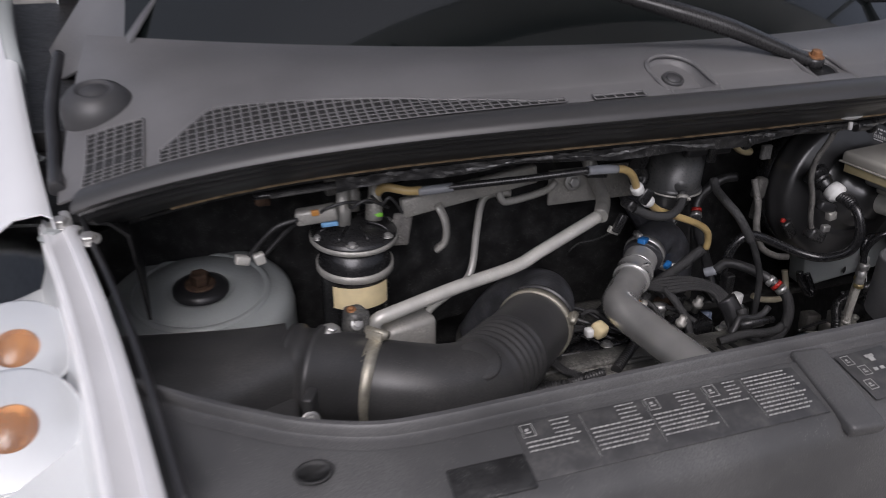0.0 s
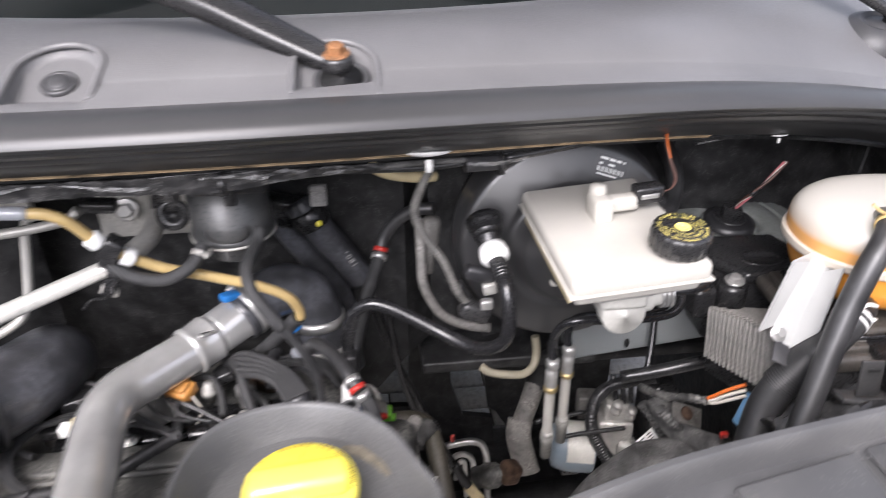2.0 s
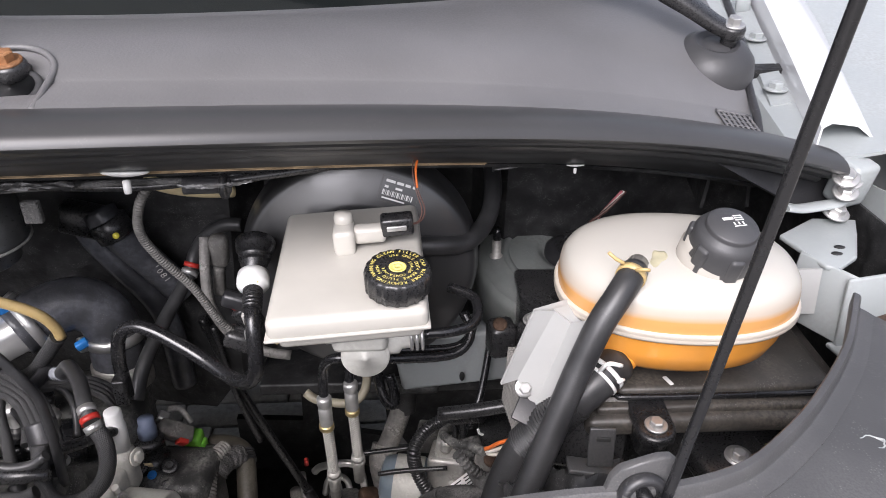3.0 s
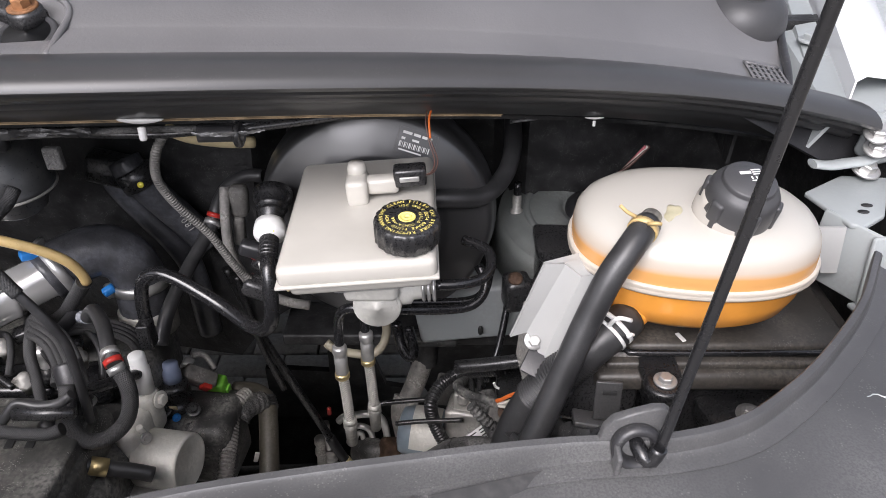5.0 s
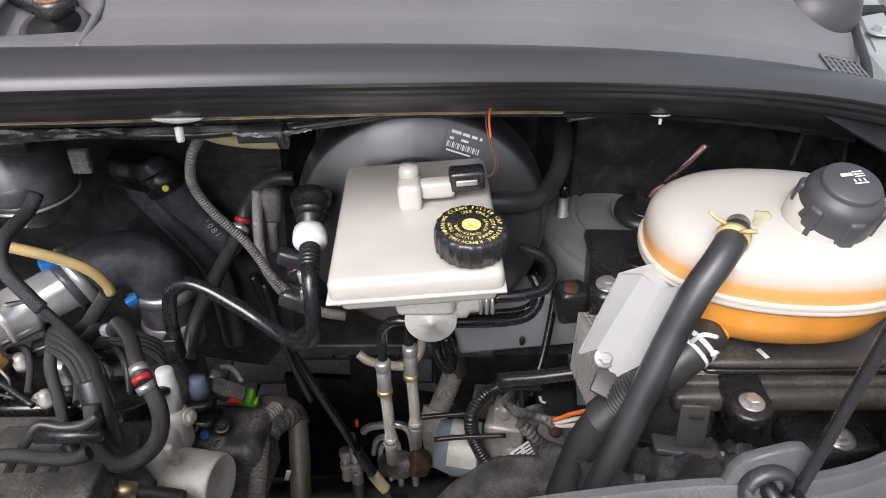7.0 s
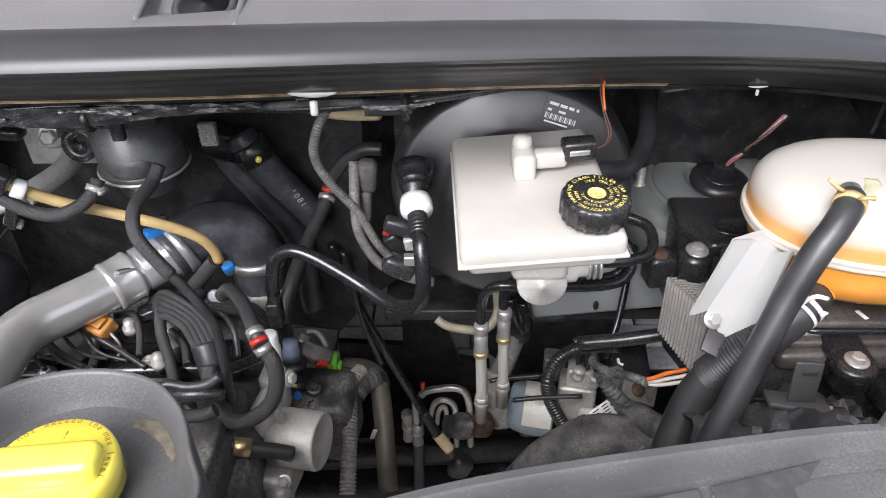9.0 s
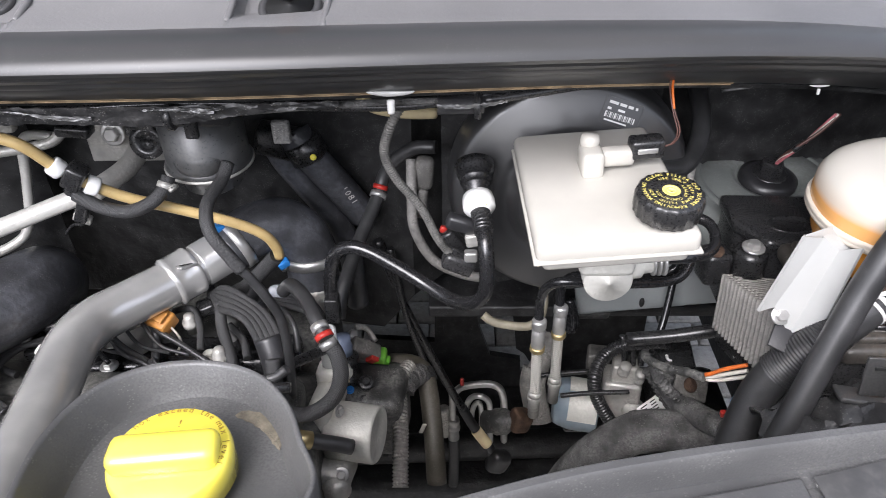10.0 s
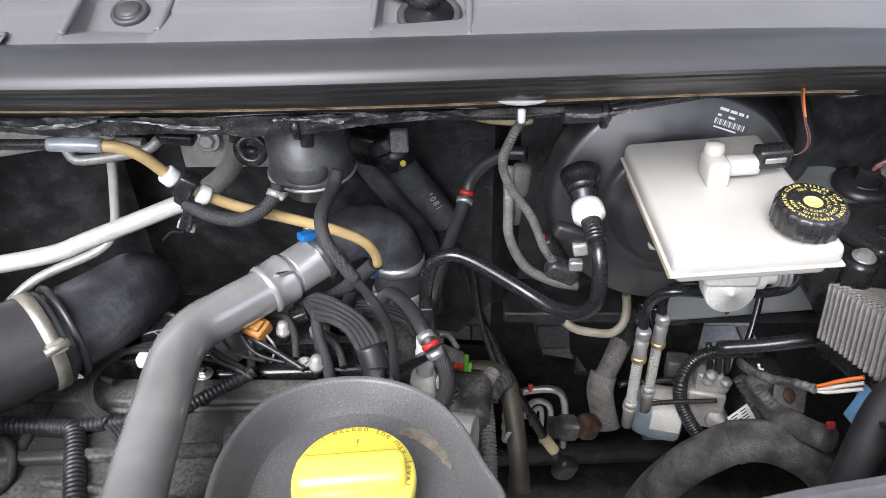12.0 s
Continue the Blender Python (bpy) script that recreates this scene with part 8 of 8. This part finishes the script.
part("cap_sign", bars([(-0.011, 0.0, 0.012, 0.004), (0.002, -0.002, 0.01, 0.0015), (0.002, 0.001, 0.01, 0.0015), (0.002, 0.004, 0.01, 0.0015), (-0.002, -0.008, 0.0018, 0.004), (0.003, -0.008, 0.0018, 0.004), (0.008, -0.008, 0.0018, 0.004), (-0.003, -0.0105, 0.014, 0.0015)], cp @ Matrix.Translation((0, 0, 0.0022))), WHITE, capx)
part("overflow_nipple", lathe([(0.009, -0.02), (0.009, 0.016), (0.0, 0.017)], (1.258, 0.72, 1.189), (-0.25, -0.5, 0.05), 16), TANK, tank)
part("outlet_nipple", lathe([(0.014, -0.04), (0.014, 0.02), (0.0, 0.021)], (1.262, 0.722, 1.103), (-0.7, -0.55, -0.3), 18), COOLANT, tank)


def web(name, a, b, c, d):
    """A moulded wall of the bracket between four corners."""
    a, b, c, d = (Vector(v) for v in (a, b, c, d))
    rows = [[a.lerp(b, u).lerp(d.lerp(c, u), w) for w in (0, 0.33, 0.67, 1)] for u in (0, 0.25, 0.5, 0.75, 1)]
    return part(name, sheet(rows, 0.003), TANKWHITE, tank, "frosted white bracket wall")


web("bracket_floor", (1.198, 0.731, 1.148), (1.168, 0.717, 1.086), (1.183, 0.705, 1.062), (1.214, 0.728, 1.135))
web("bracket_wall", (1.18, 0.727, 1.151), (1.153, 0.712, 1.084), (1.168, 0.7168, 1.0856), (1.198, 0.7308, 1.1476))
web("bracket_wall", (1.2145, 0.7275, 1.1345), (1.1835, 0.7045, 1.0615), (1.205, 0.695, 1.089), (1.224, 0.712, 1.148))
web("bracket_web", (1.18, 0.727, 1.151), (1.198, 0.731, 1.148), (1.222, 0.745, 1.143), (1.212, 0.745, 1.148))
web("bracket_web", (1.198, 0.731, 1.148), (1.214, 0.728, 1.135), (1.235, 0.728, 1.135), (1.222, 0.745, 1.143))
web("bracket_web", (1.436, 0.79, 1.147), (1.462, 0.79, 1.147), (1.464, 0.785, 1.1), (1.449, 0.785, 1.1))
part("spill_mark", lathe([(0.0, 0.0009), (0.006, 0.0008), (0.0085, 0.0002), (0.009, -0.001)], (1.285, 0.742, 1.1902), (-0.04, -0.06, 1), 24, squash=(0.75, 1.5), wave=lambda a: 1 + 0.16 * math.sin(3 * a) + 0.1 * math.sin(5 * a + 1)), surface("dried_yellow_coolant", (0.47, 0.435, 0.3), 0.3, vary=0.2, scale=60, bump=0), tank, "dried yellow coolant spill")
part("seam_tab", rbox((1.4, 0.732, 1.138), (0.012, 0.008, 0.01), 0.002, (0, 0, 25)), TANKSEAM, tank, "small white tab on the seam")
part("rubber_pad", rbox((1.192, 0.7, 1.062), (0.05, 0.04, 0.003), 0.001, (30, 20, -20)), RUBBER, tank, "black rubber pad under the bracket")
bolt("bracket_bolt", (1.1745, 0.7115, 1.0785), 0.0055, tank, (0.05, -0.75, 0.55), STEEL)

overflow = thing("overflow_hose", (1.2, 0.68, 1.1), "thick black rubber overflow hose", "hose")
part("hose", tube([(1.259, 0.721, 1.191), (1.249, 0.705, 1.191), (1.238, 0.694, 1.181), (1.225, 0.686, 1.162), (1.208, 0.675, 1.122), (1.186, 0.655, 1.07), (1.162, 0.632, 1.018), (1.145, 0.62, 0.97), (1.12, 0.61, 0.88)], 0.0112, 18, 0.005), HOSE, overflow)
clamp_ring("clamp", ((1.253, 0.711, 1.1925), (1.248, 0.703, 1.19)), 0.0118, 0.006, TAN, overflow, "ochre spring clamp", False)
part("clamp_ear", tube([(1.246, 0.712, 1.204), (1.239, 0.712, 1.208), (1.233, 0.714, 1.213)], 0.0016, 6, 0.004), TAN, overflow)
part("clamp_ear", tube([(1.254, 0.704, 1.202), (1.258, 0.7, 1.205), (1.263, 0.699, 1.205)], 0.0016, 6, 0.004), TAN, overflow)
tail = thing("tank_return_hose", (1.18, 0.69, 1.0), "ribbed black rubber return hose", "hose")
part("hose", tube([(1.255, 0.716, 1.1), (1.24, 0.703, 1.096), (1.222, 0.695, 1.084), (1.2, 0.69, 1.062)], 0.0165, 18, 0.005), HOSE, tail)
part("ribbed_sleeve", tube([(1.216, 0.694, 1.078), (1.195, 0.691, 1.056), (1.175, 0.692, 1.028)], 0.0172, 18, ripple=0.05, pitch=0.0028), HOSE, tail, "ribbed sleeve")
part("lower_hose", tube([(1.178, 0.692, 1.032), (1.165, 0.689, 1.006), (1.153, 0.677, 0.978), (1.142, 0.662, 0.946), (1.134, 0.65, 0.905), (1.128, 0.642, 0.86)], 0.0165, 20, 0.006), HOSE, tail, "smooth lower run")
clamp_ring("clamp", ((1.243, 0.706, 1.098), (1.232, 0.699, 1.091)), 0.0172, 0.004, WHITE, tail, "white-painted spring clamp", True, (0.5, -0.9, 0.3))
clamp_ring("clamp", ((1.237, 0.702, 1.0945), (1.226, 0.695, 1.0875)), 0.0172, 0.003, WHITE, tail, "white-painted spring clamp", False)
part("clamp_ear", tube([(1.233, 0.695, 1.108), (1.238, 0.688, 1.122), (1.25, 0.69, 1.118)], 0.002, 6, 0.003), WHITE, tail)

LIDDUST = surface("dusty_lid_plastic", (0.045, 0.041, 0.037), 0.38, vary=0.3, scale=14, fine=300, bump=0.08, dust=0.85, dust_colour=(0.15, 0.133, 0.11), specks=0.25)
box = thing("battery_box", (1.37, 0.84, 0.9), "black plastic box with a dusty raised lid", "box")
part("case", rbox((1.372, 0.788, 0.93), (0.24, 0.14, 0.2), 0.015), PLASTIC, box)
part("lid", rbox((1.36, 0.782, 1.036), (0.252, 0.165, 0.02), 0.008, segments=3), LIDDUST, box)
part("lid_step", rbox((1.362, 0.783, 1.0475), (0.236, 0.148, 0.01), 0.004, segments=3), LIDDUST, box)
lip_bm = tube([(1.255, 0.845, 1.0565), (1.255, 0.74, 1.0565), (1.262, 0.724, 1.0565), (1.28, 0.7185, 1.0565), (1.43, 0.7185, 1.0565), (1.448, 0.724, 1.0565), (1.456, 0.74, 1.0565), (1.456, 0.845, 1.0565)], 0.003, 10, 0.006)
part("lid_edge", lip_bm, BLACK, box, "raised glossy edge of the lid")
part("lid_top", rbox((1.366, 0.788, 1.0535), (0.2, 0.125, 0.012), 0.006, segments=3), LIDDUST, box, "dusty raised lid top")
ear_bm = bmesh.new()
lathe([(0.0, -0.026), (0.0145, -0.026), (0.0155, -0.023), (0.0155, -0.012), (0.0172, -0.01), (0.0172, -0.002), (0.016, 0.0), (0.013, 0.001), (0.0, 0.001)], (1.288, 0.684, 1.054), (0, -0.04, 1), 32, bm=ear_bm)
rbox((1.289, 0.701, 1.049), (0.034, 0.036, 0.01), 0.003, bm=ear_bm)
rbox((1.289, 0.7, 1.034), (0.03, 0.03, 0.02), 0.004, bm=ear_bm)
ear = part("ear", ear_bm, PLASTIC, box, "round bolt lug")
bolt("ear_bolt", (1.288, 0.684, 1.0555), 0.0062, box, (0, -0.05, 1), STEEL)
part("white_chip", rbox((1.314, 0.735, 1.0605), (0.004, 0.012, 0.001), 0.0004, (0, 0, 20)), WHITE, box, "small white paint chip")
box.location += Vector((-0.006, -0.01, 0.01))
lowb = thing("lower_box_mount", (1.37, 0.69, 1.0), "black mounting foot with a zinc bolt", "mount")
part("foot", rbox((1.363, 0.69, 1.0045), (0.07, 0.05, 0.025), 0.006, (0, 0, 10)), PLASTIC, lowb)
bolt("mount_bolt", (1.367, 0.682, 1.018), 0.006, lowb, (0, -0.1, 1), STEEL)
part("washer", lathe([(0.0125, 0.0), (0.0125, 0.0018), (0.006, 0.0024), (0.0, 0.0024)], (1.367, 0.682, 1.0165), (0, -0.1, 1), 28), STEEL, lowb, "wide zinc washer")
part("leaf_scrap", rbox((1.4, 0.72, 1.01), (0.003, 0.03, 0.002), 0.0005, (20, 0, 30)), surface("dry_leaf", (0.25, 0.27, 0.12), 0.7), lowb, "dry plant scrap")
fuse = thing("fuse_box", (1.25, 0.91, 0.95), "dusty black plastic fuse box by the tank", "box")
lid_line = [(1.2, 0.958), (1.301, 0.953), (1.318, 0.9), (1.3, 0.862), (1.224, 0.859), (1.199, 0.902)]
part("case", slab([(1.252 + 0.92 * (x - 1.252), 0.912 + 0.92 * (y - 0.912)) for x, y in lid_line], 0.93, 1.036, 0.004), PLASTIC, fuse)
part("lid", slab(lid_line, 1.035, 1.05, 0.005), PLASTIC, fuse)
part("lid_recess", lathe([(0.021, 0.0), (0.0205, 0.0016), (0.019, 0.0018), (0.018, 0.0004), (0.0, 0.0004)], (1.257, 0.892, 1.0498), (0, 0, 1), 28, squash=(1.25, 0.8)), PLASTIC, fuse, "moulded oval in the lid")
part("bolt_post", lathe([(0.0, -0.05), (0.017, -0.05), (0.0175, -0.006), (0.016, -0.001), (0.0, 0.0)], (1.209, 0.861, 1.04), (0, -0.05, 1), 24), PLASTIC, fuse)
bolt("lid_bolt", (1.209, 0.861, 1.0415), 0.0075, fuse, (0, -0.1, 1), STEEL)
part("relay", rbox((1.176, 0.872, 1.012), (0.03, 0.03, 0.04), 0.006, (0, 0, 10)), PLASTIC, fuse)
part("relay_top", lathe([(0.008, 0), (0.008, 0.003), (0, 0.004)], (1.173, 0.866, 1.033), (0, -0.4, 1), 14), RUST, fuse, "brown relay top")
part("relay_arm", rbox((1.196, 0.876, 1.016), (0.035, 0.016, 0.014), 0.004, (0, 0, -8)), PLASTIC, fuse)
strut = thing("gas_valve", (1.17, 0.92, 1.06), "thin cable with a steel adjuster", "cable")
part("cable", tube([(1.189, 1.04, 1.06), (1.188, 1.03, 1.0), (1.183, 1.0, 0.93), (1.168, 0.96, 0.86), (1.15, 0.93, 0.82)], 0.005, 10, 0.008), BLACK, strut)
part("adjuster", lathe([(0.006, -0.02), (0.007, -0.005), (0.0085, 0.0), (0.0085, 0.01), (0.006, 0.012), (0.006, 0.03)], (1.188, 1.031, 1.014), (0, 0.1, 1), 14), CAST, strut)
redw = thing("strut_sensor_wire", (1.3, 1.0, 1.08), "twisted pink and white wires on the strut tower", "wire")
for k, mm in enumerate((WIRE_PINK, WIRE_PALE, WIRE_BROWN)):
    o = 0.0022 * (k - 1)
    part("strand", tube([(1.287 + o, 1.034, 1.036), (1.292, 1.024 + o, 1.058), (1.302 - o, 1.012, 1.08), (1.32, 1.012 - o, 1.1), (1.338 + o, 1.014, 1.122)], 0.0021, 6, 0.004), mm, redw)
part("tape", tube([(1.298, 1.013, 1.075), (1.308, 1.012, 1.087)], 0.004, 10, 0.004), PLASTIC, redw)

sink = thing("finned_heat_sink", (1.2, 0.77, 1.0), "dirty ribbed aluminium heat sink", "heat sink")
HM = pose(1.229, 0.776, 1.016, -24, 6, -4)
base = bmesh.new()
rbox((0, 0, -0.02), (0.085, 0.165, 0.05), 0.004, bm=base)
bmesh.ops.transform(base, matrix=HM, verts=base.verts)
part("base", base, PLASTIC, sink)
fin = bmesh.new()
rbox((0, 0, 0), (0.086, 0.0028, 0.02), 0.001, bm=fin)
rbox((-0.045, 0, -0.022), (0.012, 0.0028, 0.062), 0.001, bm=fin)
fin_mesh = bpy.data.meshes.new("fin")
fin.to_mesh(fin_mesh)
fin.free()
fin_mesh.materials.append(DIRTYALU)
for k in range(17):
    f = new("fin", fin_mesh)
    f.parent = sink
    f.matrix_parent_inverse = Matrix.Translation(-sink.location)
    f.matrix_basis = HM @ Matrix.Translation((0, -0.079 + 0.0098 * k, 0.012))
control = thing("glow_relay_unit", (1.2, 0.78, 0.97), "black control unit with a pale blue plug", "control unit")
part("case", rbox((1.224, 0.795, 0.962), (0.07, 0.14, 0.05), 0.006, (-24, 6, -4)), PLASTIC, control)
part("plug", rbox((1.193, 0.735, 0.958), (0.026, 0.03, 0.056), 0.003, (-20, 24, -10)), PALEBLUE, control, "pale blue plug")
for k, mm in enumerate((WIRE_ORANGE, WIRE_PALE, WIRE_PALE)):
    part("wire", tube([(1.18 + 0.002 * k, 0.748, 0.982 - 0.008 * k), (1.163 + 0.003 * k, 0.756, 0.968 - 0.007 * k), (1.155 + 0.002 * k, 0.763, 0.955 - 0.005 * k), (1.15 + 0.001 * k, 0.766, 0.95 - 0.003 * k)], 0.0022, 8, 0.004), mm, control)
part("wire_tape", tube([(1.15, 0.766, 0.946), (1.136, 0.782, 0.938), (1.12, 0.8, 0.926), (1.11, 0.83, 0.91), (1.12, 0.87, 0.88)], 0.0048, 12, 0.006, ripple=0.1, pitch=0.009), DUSTY, control, "frayed tape on the wire bundle")
part("side_plate", rbox((1.168, 0.832, 0.862), (0.045, 0.026, 0.004), 0.002, (40, 25, 0)), DIMCAST, control, "dull metal plate")
part("rust_spot", lathe([(0.009, 0), (0.008, 0.0012), (0, 0.0014)], (1.166, 0.829, 0.868), (0.3, -0.6, 0.75), 16), RUST, control, "rusty screw head")
part("white_chip", tube([(1.158, 0.899, 0.848), (1.16, 0.898, 0.842), (1.165, 0.897, 0.84)], 0.0018, 6, 0.002), WHITE, control, "small white clip end")
part("red_mark", rbox((1.185, 0.772, 0.884), (0.009, 0.006, 0.007), 0.001), RED, control, "red connector lock")
post = thing("mounting_post", (1.228, 0.645, 1.06), "black pressed bracket with a slot", "bracket")
part("plate", rbox((1.2275, 0.645, 1.072), (0.021, 0.003, 0.036), 0.001, (-10, 0, -5)), DUCT, post)
part("foot_plate", rbox((1.226, 0.643, 1.05), (0.05, 0.02, 0.005), 0.0015, (-10, 8, -5)), DUCT, post)
part("slot", rbox((1.2275, 0.6425, 1.083), (0.011, 0.001, 0.0035), 0.0003, (-10, 0, -5)), DARKFILL, post)
crumple = thing("torn_cover", (1.22, 0.65, 1.0), "crumpled dusty black cover behind the carrier", "cover")
random.seed(21)
rows = []
for i in range(22):
    rows.append([(1.15 + 0.0065 * i + random.uniform(-0.002, 0.002), 0.592 + 0.0062 * j, 1.071 + 0.011 * math.sin(0.9 * i + 0.7 * j) - 0.0022 * abs(i - 13) - 0.003 * j + random.uniform(-0.004, 0.004)) for j in range(14)])
part("skin", sheet(rows, 0.002), surface("crumpled_dusty_cover", (0.03, 0.03, 0.031), 0.35, vary=0.5, scale=60, fine=160, bump=0.6, dust=0.4, dust_colour=(0.085, 0.085, 0.082), specks=0.3), crumple)

# prop rod
rod = thing("bonnet_prop_rod", (1.213, 0.5, 1.16), "black steel bonnet prop rod in a rubber grommet", "prop rod")
part("rod", tube([(1.2145, 0.4985, 1.175), (1.217, 0.5, 1.19), (1.229, 0.5, 1.30), (1.2415, 0.5, 1.42), (1.256, 0.5, 1.56), (1.27, 0.5, 1.72), (1.285, 0.5, 1.9), (1.298, 0.5, 2.06)], 0.0031, 14, 0.02), BLACK, rod)
part("bend", tube([(1.203, 0.52, 1.179), (1.2045, 0.508, 1.1785), (1.208, 0.499, 1.1755), (1.212, 0.498, 1.174), (1.2155, 0.499, 1.183)], 0.0046, 14, 0.003), BLACK, rod)
part("grommet", lathe([(1.25 * r, h) for r, h in ((0.009, -0.004), (0.0115, -0.003), (0.012, 0.002), (0.0105, 0.0045), (0.008, 0.0045), (0.0065, 0.0), (0.0065, -0.006), (0.0, -0.007))], (1.2045, 0.5035, 1.179), (0.05, -0.97, 0.2), 32), RUBBER, rod, "round rubber grommet")
flange = bmesh.new()
outline = [(1.183, 1.155), (1.1835, 1.178), (1.186, 1.188), (1.191, 1.1945), (1.2, 1.198), (1.212, 1.202), (1.219, 1.202), (1.2235, 1.198), (1.225, 1.155)]
front = [flange.verts.new((x, 0.505 + 0.1 * (z - 1.16), z)) for x, z in outline]
f = flange.faces.new(front)
for v in bmesh.ops.extrude_face_region(flange, geom=[f])["geom"]:
    if isinstance(v, bmesh.types.BMVert):
        v.co.y += 0.006
bmesh.ops.bevel(flange, geom=list(flange.edges), offset=0.0015, segments=2, profile=0.5, affect="EDGES")
part("prop_flange", smooth_faces(flange, 40), PANEL, carrier, "upright plate for the prop rod")
part("flange_rib", rbox((1.1925, 0.499, 1.171), (0.003, 0.014, 0.026), 0.001, (8, 0, 0)), PANEL, carrier)

# ---------------------------------------------------------------- pavers seen below the engine
paver_bm = bmesh.new()
rbox((0, 0, 0), (0.196, 0.096, 0.06), 0.005, bm=paver_bm, segments=1)
paver = bpy.data.meshes.new("paver")
paver_bm.to_mesh(paver)
paver_bm.free()
paver.materials.append(CONCRETE)
for i in range(10):
    for j in range(16):
        p = new("paver", paver)
        p.parent = ground
        p.matrix_basis = pose(-0.2 + 0.2 * i + (0.1 if j % 2 else 0) + random.uniform(-0.002, 0.002), 0.95 + 0.1 * j + random.uniform(-0.002, 0.002), -0.02 + random.uniform(0, 0.004), 0, 0, random.uniform(-0.6, 0.6))
